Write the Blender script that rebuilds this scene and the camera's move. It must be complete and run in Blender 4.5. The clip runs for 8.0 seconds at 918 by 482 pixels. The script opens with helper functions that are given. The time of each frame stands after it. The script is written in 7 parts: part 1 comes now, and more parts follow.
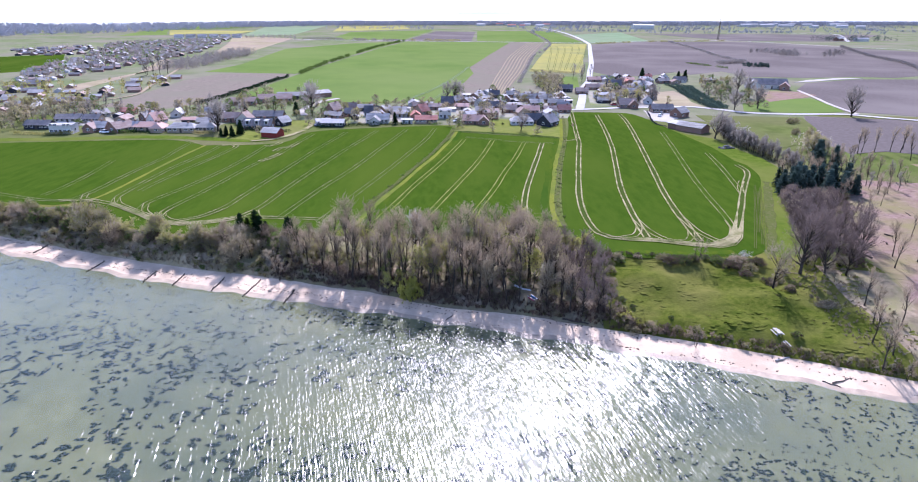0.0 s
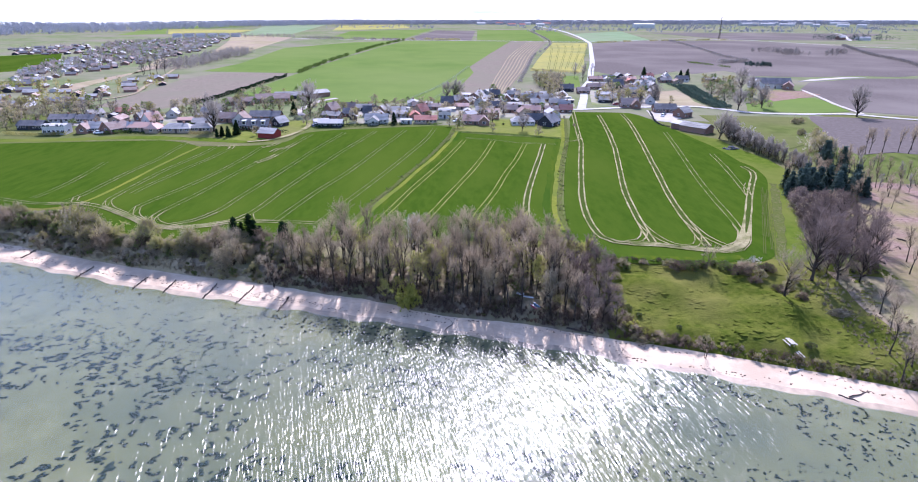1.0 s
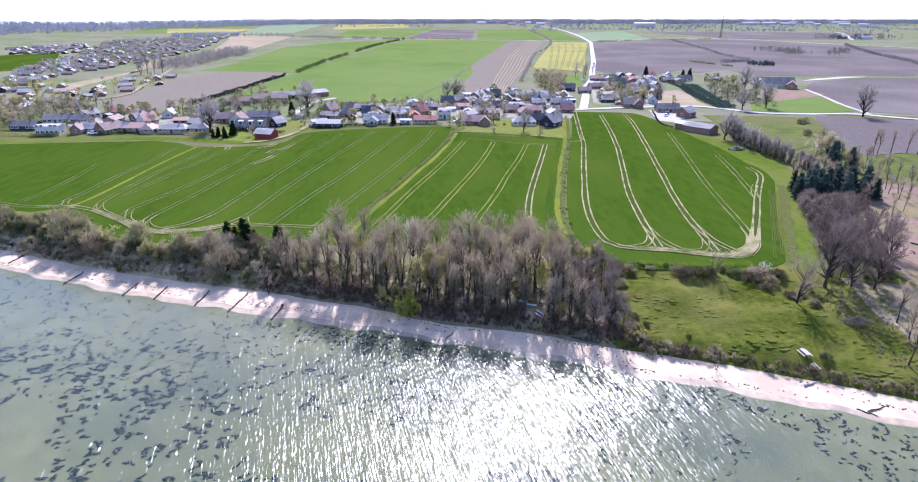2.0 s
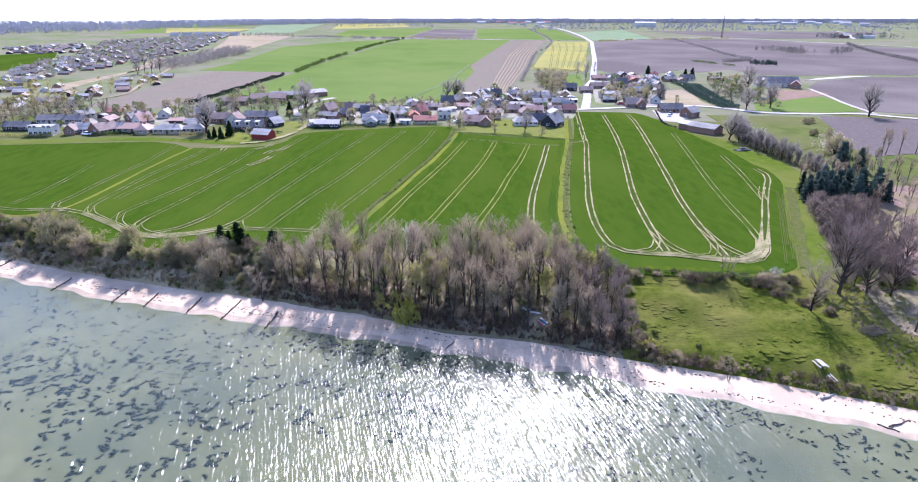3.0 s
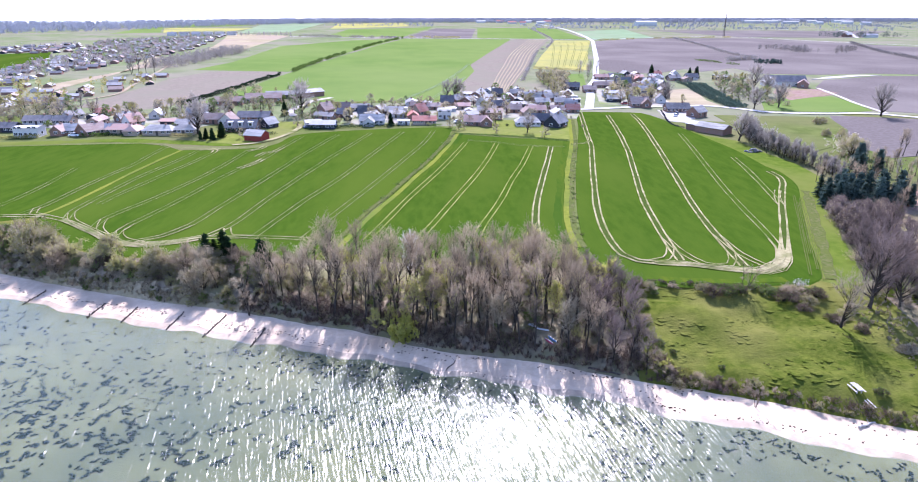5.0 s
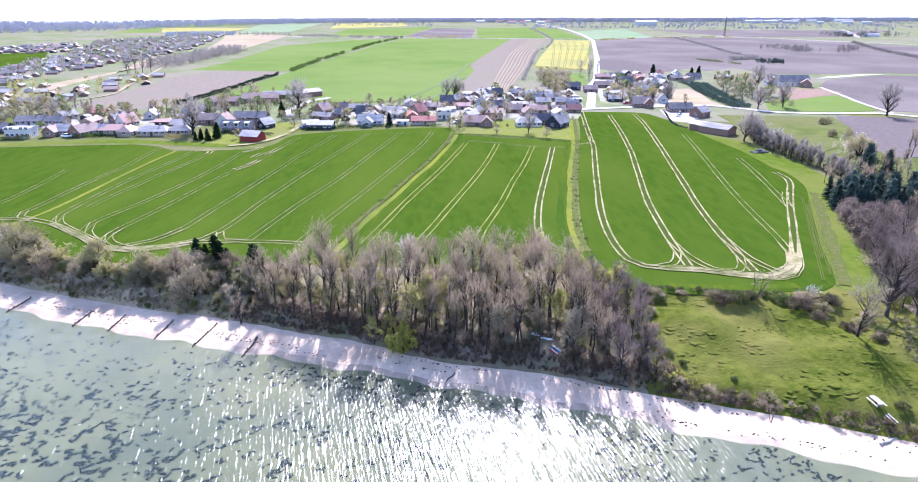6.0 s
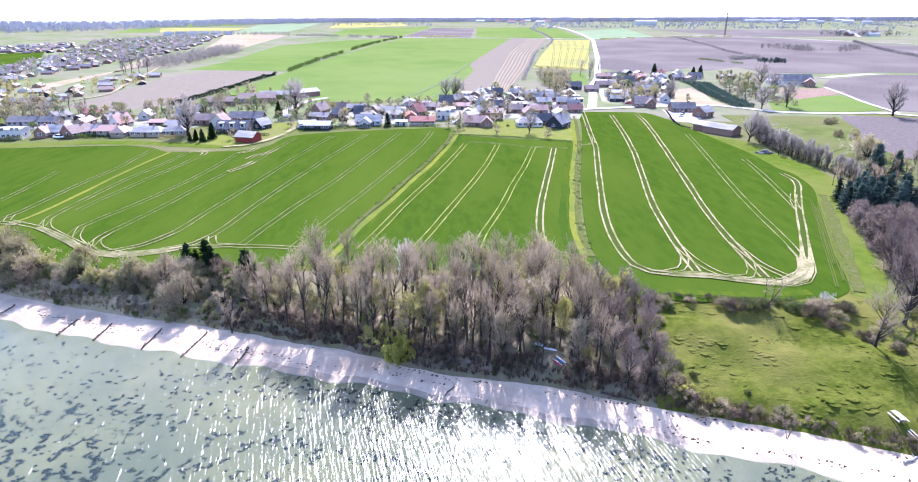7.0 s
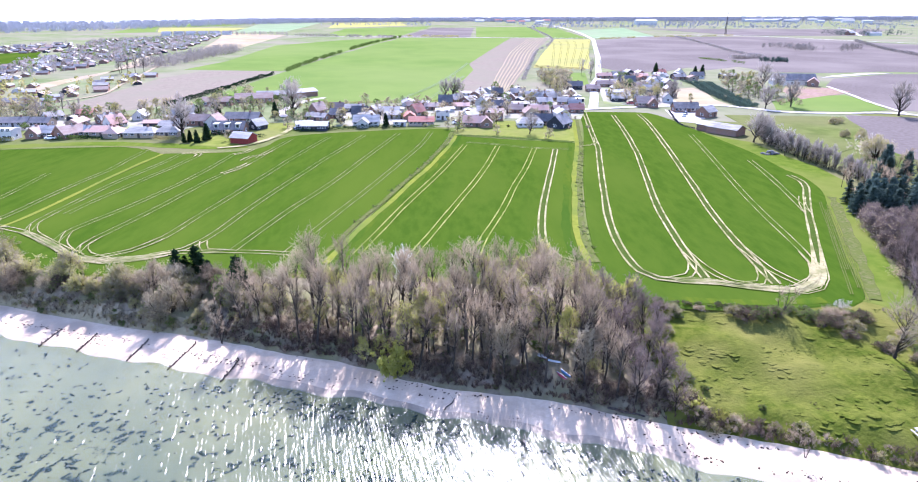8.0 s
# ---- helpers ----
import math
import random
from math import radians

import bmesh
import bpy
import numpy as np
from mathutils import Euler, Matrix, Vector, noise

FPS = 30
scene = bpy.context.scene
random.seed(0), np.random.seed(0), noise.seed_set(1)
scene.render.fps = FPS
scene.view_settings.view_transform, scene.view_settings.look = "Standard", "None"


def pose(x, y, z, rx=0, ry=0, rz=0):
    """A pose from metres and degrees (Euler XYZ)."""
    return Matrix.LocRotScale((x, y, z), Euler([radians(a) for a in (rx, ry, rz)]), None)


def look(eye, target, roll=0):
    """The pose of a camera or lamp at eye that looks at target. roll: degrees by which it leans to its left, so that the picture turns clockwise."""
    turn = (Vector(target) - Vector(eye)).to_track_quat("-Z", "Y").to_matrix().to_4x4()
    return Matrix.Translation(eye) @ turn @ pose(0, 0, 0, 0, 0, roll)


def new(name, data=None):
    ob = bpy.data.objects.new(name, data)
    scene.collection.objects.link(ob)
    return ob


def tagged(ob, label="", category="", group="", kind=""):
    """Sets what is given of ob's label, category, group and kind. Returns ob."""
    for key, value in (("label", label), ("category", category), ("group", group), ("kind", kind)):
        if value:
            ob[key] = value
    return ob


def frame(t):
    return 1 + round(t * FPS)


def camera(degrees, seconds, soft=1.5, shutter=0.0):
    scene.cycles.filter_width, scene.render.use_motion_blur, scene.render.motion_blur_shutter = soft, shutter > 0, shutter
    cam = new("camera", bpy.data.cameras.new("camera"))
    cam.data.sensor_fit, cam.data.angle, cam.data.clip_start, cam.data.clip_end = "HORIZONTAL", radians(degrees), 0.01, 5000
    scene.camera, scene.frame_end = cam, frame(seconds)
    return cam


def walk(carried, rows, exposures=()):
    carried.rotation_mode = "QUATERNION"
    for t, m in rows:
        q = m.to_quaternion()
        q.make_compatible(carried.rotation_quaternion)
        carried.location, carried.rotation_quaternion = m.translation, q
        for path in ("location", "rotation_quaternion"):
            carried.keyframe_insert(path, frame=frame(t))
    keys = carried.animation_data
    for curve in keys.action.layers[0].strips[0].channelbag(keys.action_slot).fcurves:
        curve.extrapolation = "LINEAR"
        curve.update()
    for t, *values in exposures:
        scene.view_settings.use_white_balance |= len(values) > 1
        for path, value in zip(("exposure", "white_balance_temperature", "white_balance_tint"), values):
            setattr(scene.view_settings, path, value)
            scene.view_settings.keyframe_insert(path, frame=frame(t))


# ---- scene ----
# ======== camera and its flight ========
cam = camera(72.0, 8.0, soft=1.05)
walk(cam, [
    (0, pose(0.000, 0.000, 63.000, 69.510, -0.369, 0.138)),
    (1, pose(-0.015, 5.035, 62.647, 69.437, -0.350, 0.133)),
    (2, pose(-0.119, 9.971, 62.171, 69.387, -0.325, 0.136)),
    (3, pose(-0.263, 14.835, 61.583, 69.357, -0.297, 0.136)),
    (4, pose(-0.408, 19.657, 60.904, 69.344, -0.268, 0.124)),
    (5, pose(-0.526, 24.465, 60.167, 69.344, -0.239, 0.098)),
    (6, pose(-0.599, 29.292, 59.411, 69.347, -0.207, 0.057)),
    (7, pose(-0.616, 34.169, 58.688, 69.347, -0.171, 0.008)),
    (8, pose(-0.580, 39.129, 58.058, 69.333, -0.126, -0.040)),
], exposures=[(0, 1.22, 5450, 31), (4, 1.48, 5450, 31), (8, 1.93, 5450, 31)])

# ======== sun and sky ========
SUN_AZ, SUN_EL = 3.5, 40.0          # degrees to the right of straight ahead, degrees up
world = bpy.data.worlds.new("sky")
scene.world = world
world.use_nodes = True
wn = world.node_tree
sky = wn.nodes.new("ShaderNodeTexSky")
sky.sky_type = "NISHITA"
sky.sun_disc = False
sky.sun_elevation = radians(SUN_EL)
sky.sun_rotation = radians(SUN_AZ)
sky.dust_density = 0.8
sky.air_density = 1.0
wn.nodes["Background"].inputs["Strength"].default_value = 0.14
wn.links.new(sky.outputs[0], wn.nodes["Background"].inputs["Color"])

sun_data = bpy.data.lights.new("sun", "SUN")
sun_data.energy, sun_data.angle, sun_data.color = 4.6, radians(0.53), (1.0, 0.95, 0.87)
sun = new("sun", sun_data)
to_sun = Vector((math.sin(radians(SUN_AZ)) * math.cos(radians(SUN_EL)), math.cos(radians(SUN_AZ)) * math.cos(radians(SUN_EL)), math.sin(radians(SUN_EL))))
sun.matrix_world = look((0, 0, 300), Vector((0, 0, 300)) - to_sun)

# ======== materials ========


def material(name, c1, c2, scale=1.0, rough=0.9, bump=0.0, bump_scale=None, c3=None, big=None, vary=0.0, metal=0.0, stretch=(1, 1, 1), spec=0.0):
    """Two noises, a fine one and a broad one, blend c1, c2 and c3. vary: how far objects differ. scale: features a metre."""
    m = bpy.data.materials.new(name)
    m.use_nodes = True
    nt = m.node_tree
    N, Lk = nt.nodes, nt.links
    b = N["Principled BSDF"]
    b.inputs["Roughness"].default_value = rough
    b.inputs["Metallic"].default_value = metal
    b.inputs["Specular IOR Level"].default_value = spec
    co = N.new("ShaderNodeTexCoord")
    mp = N.new("ShaderNodeMapping")
    mp.inputs["Scale"].default_value = stretch
    Lk.new(co.outputs["Object"], mp.inputs["Vector"])
    n1 = N.new("ShaderNodeTexNoise")
    n1.inputs["Scale"].default_value = scale
    n1.inputs["Detail"].default_value = 6
    n1.inputs["Roughness"].default_value = 0.65
    Lk.new(mp.outputs[0], n1.inputs["Vector"])
    r1 = N.new("ShaderNodeValToRGB")
    r1.color_ramp.elements[0].position, r1.color_ramp.elements[1].position = 0.36, 0.64
    r1.color_ramp.elements[0].color, r1.color_ramp.elements[1].color = (*c1, 1), (*c2, 1)
    Lk.new(n1.outputs["Fac"], r1.inputs["Fac"])
    col = r1.outputs["Color"]
    if c3:
        n2 = N.new("ShaderNodeTexNoise")
        n2.inputs["Scale"].default_value = big or scale / 9
        n2.inputs["Detail"].default_value = 4
        Lk.new(mp.outputs[0], n2.inputs["Vector"])
        r2 = N.new("ShaderNodeValToRGB")
        r2.color_ramp.elements[0].position, r2.color_ramp.elements[1].position = 0.42, 0.66
        Lk.new(n2.outputs["Fac"], r2.inputs["Fac"])
        mx = N.new("ShaderNodeMix")
        mx.data_type = "RGBA"
        Lk.new(r2.outputs["Color"], mx.inputs["Factor"])
        Lk.new(col, mx.inputs["A"])
        mx.inputs["B"].default_value = (*c3, 1)
        col = mx.outputs["Result"]
    if vary:
        oi = N.new("ShaderNodeObjectInfo")
        mr = N.new("ShaderNodeMapRange")
        mr.inputs["To Min"].default_value, mr.inputs["To Max"].default_value = 1 - vary, 1 + vary
        Lk.new(oi.outputs["Random"], mr.inputs["Value"])
        hs = N.new("ShaderNodeHueSaturation")
        Lk.new(mr.outputs[0], hs.inputs["Value"])
        Lk.new(col, hs.inputs["Color"])
        col = hs.outputs["Color"]
    Lk.new(col, b.inputs["Base Color"])
    if bump:
        bp = N.new("ShaderNodeBump")
        bp.inputs["Strength"].default_value = 0.6
        bp.inputs["Distance"].default_value = bump
        src = n1
        if bump_scale:
            src = N.new("ShaderNodeTexNoise")
            src.inputs["Scale"].default_value = bump_scale
            src.inputs["Detail"].default_value = 5
            Lk.new(mp.outputs[0], src.inputs["Vector"])
        Lk.new(src.outputs["Fac"], bp.inputs["Height"])
        Lk.new(bp.outputs[0], b.inputs["Normal"])
    return m


def leafy(name, c1, c2, c3=None, through_light=0.35, vary=0.2, scale=0.8, bump=0.0, bump_scale=None, stretch=(1, 1, 1)):
    """Thin leaves or blades: light falls through them too."""
    m = material(name, c1, c2, scale, 0.7, bump, bump_scale, c3=c3, vary=vary, stretch=stretch)
    N, Lk = m.node_tree.nodes, m.node_tree.links
    b, out = N["Principled BSDF"], N["Material Output"]
    tl = N.new("ShaderNodeBsdfTranslucent")
    Lk.new(b.inputs["Base Color"].links[0].from_socket, tl.inputs["Color"])
    mx = N.new("ShaderNodeMixShader")
    mx.inputs["Fac"].default_value = through_light
    Lk.new(b.outputs[0], mx.inputs[1])
    Lk.new(tl.outputs[0], mx.inputs[2])
    Lk.new(mx.outputs[0], out.inputs["Surface"])
    return m


M_SAND = material("sand", (0.50, 0.385, 0.268), (0.60, 0.475, 0.34), 0.9, 0.95, 0.06, 2.5, (0.40, 0.31, 0.22), 0.12, spec=0.0)
M_WET_SAND = material("wet_sand", (0.31, 0.24, 0.165), (0.40, 0.315, 0.218), 0.9, 0.5, 0.03, 6.0, (0.25, 0.195, 0.138), 0.3, spec=0.15)
M_WEED_LINE = material("dry_seaweed", (0.02, 0.017, 0.014), (0.06, 0.045, 0.035), 3.0, 0.9, 0.05)
M_ROUGH_GRASS = leafy("rough_grass", (0.056, 0.078, 0.010), (0.108, 0.122, 0.020), (0.142, 0.138, 0.036), 0.2, 0, 0.7, 0.25, 2.0)
M_CROP = leafy("young_wheat", (0.034, 0.067, 0.0065), (0.046, 0.080, 0.008), (0.055, 0.087, 0.010), 0.15, 0, 0.35, stretch=(1, 0.3, 1))
M_CROP_THIN = leafy("thin_yellowish_wheat", (0.043, 0.079, 0.008), (0.075, 0.10, 0.010), (0.034, 0.07, 0.008), 0.15, 0, 0.5, stretch=(1, 0.3, 1))
M_CROP_YELLOW = leafy("yellow_mown_grass", (0.12, 0.14, 0.02), (0.17, 0.18, 0.03), (0.10, 0.13, 0.025), 0.15, 0, 0.5)
M_HEADLAND = leafy("bright_headland_grass", (0.066, 0.104, 0.012), (0.096, 0.128, 0.019), (0.122, 0.136, 0.032), 0.15, 0, 0.3)
M_GREEN_FAR = leafy("pale_green_crop", (0.10, 0.152, 0.038), (0.122, 0.172, 0.044), (0.145, 0.185, 0.058), 0.15, 0, 0.03)
M_RAPE = leafy("flowering_rape", (0.26, 0.245, 0.08), (0.33, 0.295, 0.09), (0.22, 0.22, 0.09), 0.15, 0, 0.12)
M_PLOUGH = material("ploughed_soil", (0.092, 0.079, 0.071), (0.121, 0.105, 0.096), 0.5, 0.95, 0.1, 1.5, (0.142, 0.124, 0.110), 0.012)
M_PLOUGH_RED = material("bare_red_soil", (0.138, 0.116, 0.09), (0.172, 0.146, 0.114), 0.4, 0.95, 0.1, 1.5, (0.15, 0.135, 0.10), 0.03)
M_TRACK = material("dry_wheel_rut_soil", (0.20, 0.178, 0.092), (0.295, 0.263, 0.148), 1.2, 0.95, 0.04, 5.0, (0.11, 0.12, 0.04), 0.25)
M_TRACK_OLIVE = material("half_grown_wheel_rut", (0.13, 0.145, 0.035), (0.22, 0.22, 0.07), 1.2, 0.95, 0.04, 5.0, (0.10, 0.125, 0.025), 0.2)
M_ROAD = material("pale_asphalt", (0.36, 0.35, 0.34), (0.44, 0.43, 0.41), 1.5, 0.7, 0.01, 20, (0.33, 0.32, 0.31), 0.06)
M_GRAVEL = material("pale_gravel", (0.31, 0.285, 0.25), (0.40, 0.37, 0.33), 2.0, 0.9, 0.02, 8, (0.33, 0.30, 0.26), 0.1)
M_LAND = material("pasture_and_gardens", (0.095, 0.12, 0.05), (0.15, 0.165, 0.085), 0.06, 0.95, 0.1, 0.6, (0.165, 0.15, 0.11), 0.012)
M_CLEARING = material("felled_ground", (0.15, 0.10, 0.08), (0.24, 0.17, 0.14), 0.7, 0.95, 0.15, 2.0, (0.17, 0.15, 0.07), 0.07)
M_FLOOR = material("leaf_litter", (0.14, 0.112, 0.076), (0.25, 0.20, 0.135), 0.8, 0.95, 0.1, 3.0, (0.165, 0.155, 0.075), 0.15)


def sea_bed():
    """Pale sand under the shallow water with dark clumps of seagrass."""
    m = material("sea_bed", (0.172, 0.154, 0.082), (0.215, 0.190, 0.106), 0.25, 0.95, 0.05, 2.0, (0.122, 0.122, 0.078), 0.035)
    return m


M_BED = sea_bed()
M_SEAGRASS = material("seagrass", (0.03, 0.038, 0.032), (0.055, 0.065, 0.05), 1.5, 0.9, 0.1, 3.0)


def water_material():
    m = bpy.data.materials.new("sea_water")
    m.use_nodes = True
    nt = m.node_tree
    N, Lk = nt.nodes, nt.links
    N.remove(N["Principled BSDF"])
    out = N["Material Output"]
    co = N.new("ShaderNodeTexCoord")
    # wind ripples: long crests, short wavelets between them and a broad slow swell (turn, size in metres, detail, distortion, height)
    heights = []
    for rot, size, det, dis, wgt in ((15, (0.42, 5.0, 1), 1, 0.3, 0.12), (17, (0.95, 7.0, 1), 1, 0.3, 0.16), (10, (0.36, 1.15, 1), 0, 0.2, 0.062), (-35, (5.0, 12.0, 1), 2, 0.3, 0.16)):
        mp = N.new("ShaderNodeMapping")
        mp.vector_type = "TEXTURE"
        mp.inputs["Rotation"].default_value = (0, 0, radians(rot))
        mp.inputs["Scale"].default_value = size
        Lk.new(co.outputs["Object"], mp.inputs["Vector"])
        nz = N.new("ShaderNodeTexNoise")
        nz.inputs["Scale"].default_value = 1.0
        nz.inputs["Detail"].default_value = det
        nz.inputs["Distortion"].default_value = dis
        Lk.new(mp.outputs[0], nz.inputs["Vector"])
        mu = N.new("ShaderNodeMath")
        mu.operation = "MULTIPLY"
        mu.inputs[1].default_value = wgt
        Lk.new(nz.outputs["Fac"], mu.inputs[0])
        heights.append(mu.outputs[0])
    total = heights[0]
    for h in heights[1:]:
        ad = N.new("ShaderNodeMath")
        Lk.new(total, ad.inputs[0])
        Lk.new(h, ad.inputs[1])
        total = ad.outputs[0]
    bp = N.new("ShaderNodeBump")
    bp.inputs["Strength"].default_value = 1.0
    bp.inputs["Distance"].default_value = 1.0
    Lk.new(total, bp.inputs["Height"])
    gl = N.new("ShaderNodeBsdfGlossy")
    gl.distribution = "BECKMANN"
    gl.inputs["Roughness"].default_value = 0.11
    Lk.new(bp.outputs[0], gl.inputs["Normal"])
    # the smallest ripples, too fine to see one by one, spread part of the gleam
    gf = N.new("ShaderNodeBsdfGlossy")
    gf.distribution = "BECKMANN"
    gf.inputs["Roughness"].default_value = 0.27
    Lk.new(bp.outputs[0], gf.inputs["Normal"])
    gm = N.new("ShaderNodeMixShader")
    gm.inputs["Fac"].default_value = 0.34
    Lk.new(gl.outputs[0], gm.inputs[1])
    Lk.new(gf.outputs[0], gm.inputs[2])
    tr = N.new("ShaderNodeBsdfTransparent")
    tr.inputs["Color"].default_value = (0.78, 0.86, 0.83, 1)
    # gloss grows towards grazing view: 0.02 + 0.98 * facing ** 5
    lw = N.new("ShaderNodeLayerWeight")
    lw.inputs["Blend"].default_value = 0.5
    pw = N.new("ShaderNodeMath")
    pw.operation = "POWER"
    pw.inputs[1].default_value = 5.0
    Lk.new(lw.outputs["Facing"], pw.inputs[0])
    fr = N.new("ShaderNodeMath")
    fr.operation = "MULTIPLY_ADD"
    fr.inputs[1].default_value, fr.inputs[2].default_value = 0.98, 0.022
    Lk.new(pw.outputs[0], fr.inputs[0])
    mx = N.new("ShaderNodeMixShader")
    Lk.new(fr.outputs[0], mx.inputs["Fac"])
    Lk.new(tr.outputs[0], mx.inputs[1])
    Lk.new(gm.outputs[0], mx.inputs[2])
    Lk.new(mx.outputs[0], out.inputs["Surface"])
    return m


M_WATER = water_material()
M_BARK = material("grey_bark", (0.026, 0.022, 0.018), (0.066, 0.055, 0.045), 3.0, 0.9, 0.03, vary=0.35)
M_TWIG = leafy("bare_twigs", (0.19, 0.15, 0.102), (0.33, 0.268, 0.182), None, 0.45, 0.35, 0.5)
M_TWIG_PURPLE = leafy("budding_purple_twigs", (0.118, 0.092, 0.080), (0.20, 0.157, 0.135), None, 0.35, 0.25, 0.5)
M_TWIG_PALE = leafy("pale_lichen_twigs", (0.25, 0.215, 0.145), (0.37, 0.32, 0.22), None, 0.4, 0.22, 0.5)
M_LEAF_YELLOW = leafy("young_yellow_leaves", (0.34, 0.35, 0.075), (0.46, 0.45, 0.115), None, 0.6, 0.15)
M_TWIG_WHITE = leafy("whitish_budding_twigs", (0.42, 0.40, 0.36), (0.56, 0.53, 0.48), None, 0.4, 0.1, 0.5)
M_BRAMBLE = leafy("dark_bramble_twigs", (0.092, 0.066, 0.050), (0.17, 0.124, 0.095), None, 0.3, 0.25, 0.5)
M_LEAF_OLIVE = leafy("olive_scrub_leaves", (0.21, 0.205, 0.065), (0.33, 0.31, 0.108), (0.32, 0.265, 0.13), 0.5, 0.25)
M_LEAF_GREEN = leafy("spring_leaves", (0.085, 0.135, 0.03), (0.145, 0.205, 0.05), None, 0.5, 0.25)
M_NEEDLE = leafy("dark_needles", (0.012, 0.026, 0.012), (0.025, 0.048, 0.02), None, 0.1, 0.25)
M_NEEDLE_BLUE = leafy("bluish_needles", (0.046, 0.072, 0.058), (0.085, 0.118, 0.096), None, 0.3, 0.25)
M_BLOSSOM = leafy("white_blossom", (0.50, 0.46, 0.40), (0.66, 0.62, 0.56), None, 0.3, 0.1)
M_WOOD_OLD = material("weathered_wood", (0.05, 0.042, 0.035), (0.12, 0.10, 0.085), 4.0, 0.9, 0.02, vary=0.3)
M_WOOD_PALE = material("pale_weathered_timber", (0.30, 0.28, 0.25), (0.42, 0.39, 0.35), 4.0, 0.8, 0.01, vary=0.1)
M_PALE_CROP = leafy("very_pale_crop", (0.15, 0.21, 0.11), (0.19, 0.25, 0.14), (0.2, 0.22, 0.14), 0.15, 0, 0.02)
M_DRY = material("dry_meadow", (0.20, 0.17, 0.10), (0.28, 0.24, 0.15), 0.05, 0.95, 0.1, 0.6, (0.24, 0.19, 0.14), 0.012)
# aerial haze is put into this base colour, bluer than bare twigs are
M_FAR_WOOD_HAZE = leafy("bare_forest_painted_haze", (0.20, 0.215, 0.25), (0.25, 0.265, 0.30), (0.22, 0.235, 0.265), 0.5, 0, 0.02)
M_TWIG_HAZE = leafy("grey_winter_twigs", (0.195, 0.177, 0.156), (0.29, 0.262, 0.228), None, 0.5, 0.2, 0.2)
M_FAR_HILL = material("glowing_haze_far_hills", (0.5, 0.56, 0.62), (0.56, 0.62, 0.68), 0.01, 0.95)
M_STONE = material("field_stone", (0.10, 0.10, 0.105), (0.2, 0.195, 0.19), 2.0, 0.9, 0.02, vary=0.3)
M_TRACK_FAINT = material("grown_over_wheel_rut", (0.11, 0.12, 0.045), (0.21, 0.20, 0.10), 1.2, 0.95, 0.04, 5.0, (0.07, 0.11, 0.02), 0.18)
# emission added: the backlit far shore stays haze-pale, though nothing there shines
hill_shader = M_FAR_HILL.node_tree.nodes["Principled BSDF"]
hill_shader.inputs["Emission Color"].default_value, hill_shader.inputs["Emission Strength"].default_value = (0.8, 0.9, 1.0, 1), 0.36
M_BUDS = leafy("pale_swelling_buds", (0.31, 0.265, 0.155), (0.42, 0.36, 0.215), None, 0.5, 0.2)
M_DRILL = material("thin_sown_strip", (0.05, 0.072, 0.012), (0.105, 0.10, 0.045), 1.5, 0.95, 0.04, 5.0, (0.07, 0.085, 0.02), 0.3)
M_BANK = material("dead_grass_bank", (0.27, 0.215, 0.13), (0.40, 0.325, 0.205), 0.9, 0.95, 0.15, 2.5, (0.24, 0.20, 0.105), 0.12)
M_YARD = material("paved_yards_and_beds", (0.23, 0.21, 0.175), (0.33, 0.30, 0.26), 0.12, 0.95, 0.05, 1.0, (0.14, 0.165, 0.06), 0.06)
M_YOUNG_CONIFER = leafy("young_conifer_needles", (0.065, 0.10, 0.07), (0.10, 0.14, 0.098), None, 0.2, 0.2)
M_PASTURE = leafy("pale_spring_pasture", (0.078, 0.102, 0.026), (0.115, 0.135, 0.04), (0.13, 0.125, 0.058), 0.15, 0, 0.12, 0.2, 0.7)
M_LAWN = leafy("bright_garden_lawn", (0.125, 0.15, 0.03), (0.165, 0.18, 0.042), (0.15, 0.15, 0.055), 0.15, 0, 0.3)
M_RUT_MIDDLE = material("trampled_crop_between_ruts", (0.032, 0.054, 0.009), (0.056, 0.066, 0.019), 1.5, 0.95, 0.04, 5.0, (0.036, 0.060, 0.010), 0.3)

# ======== mesh helpers ========


def mesh_of(name, verts, faces, mats, index=None, smooth=False):
    me = bpy.data.meshes.new(name)
    me.from_pydata([tuple(v) for v in verts], [], faces)
    for m in (mats if isinstance(mats, (list, tuple)) else [mats]):
        me.materials.append(m)
    if index is not None:
        me.polygons.foreach_set("material_index", index)
    if smooth:
        me.polygons.foreach_set("use_smooth", [True] * len(me.polygons))
    me.update()
    return me


def piece(name, me, parent=None, label="", at=None):
    ob = new(name, me)
    if parent is not None:
        ob.parent = parent
    if at is not None:
        ob.matrix_basis = at
    if label:
        tagged(ob, label)
    return ob


def curve_at(points, x):
    """Height of a broken line over x, rounded by short averaging."""
    px, py = zip(*points)
    return sum(float(np.interp(x + d, px, py)) for d in (-4, 0, 4)) / 3


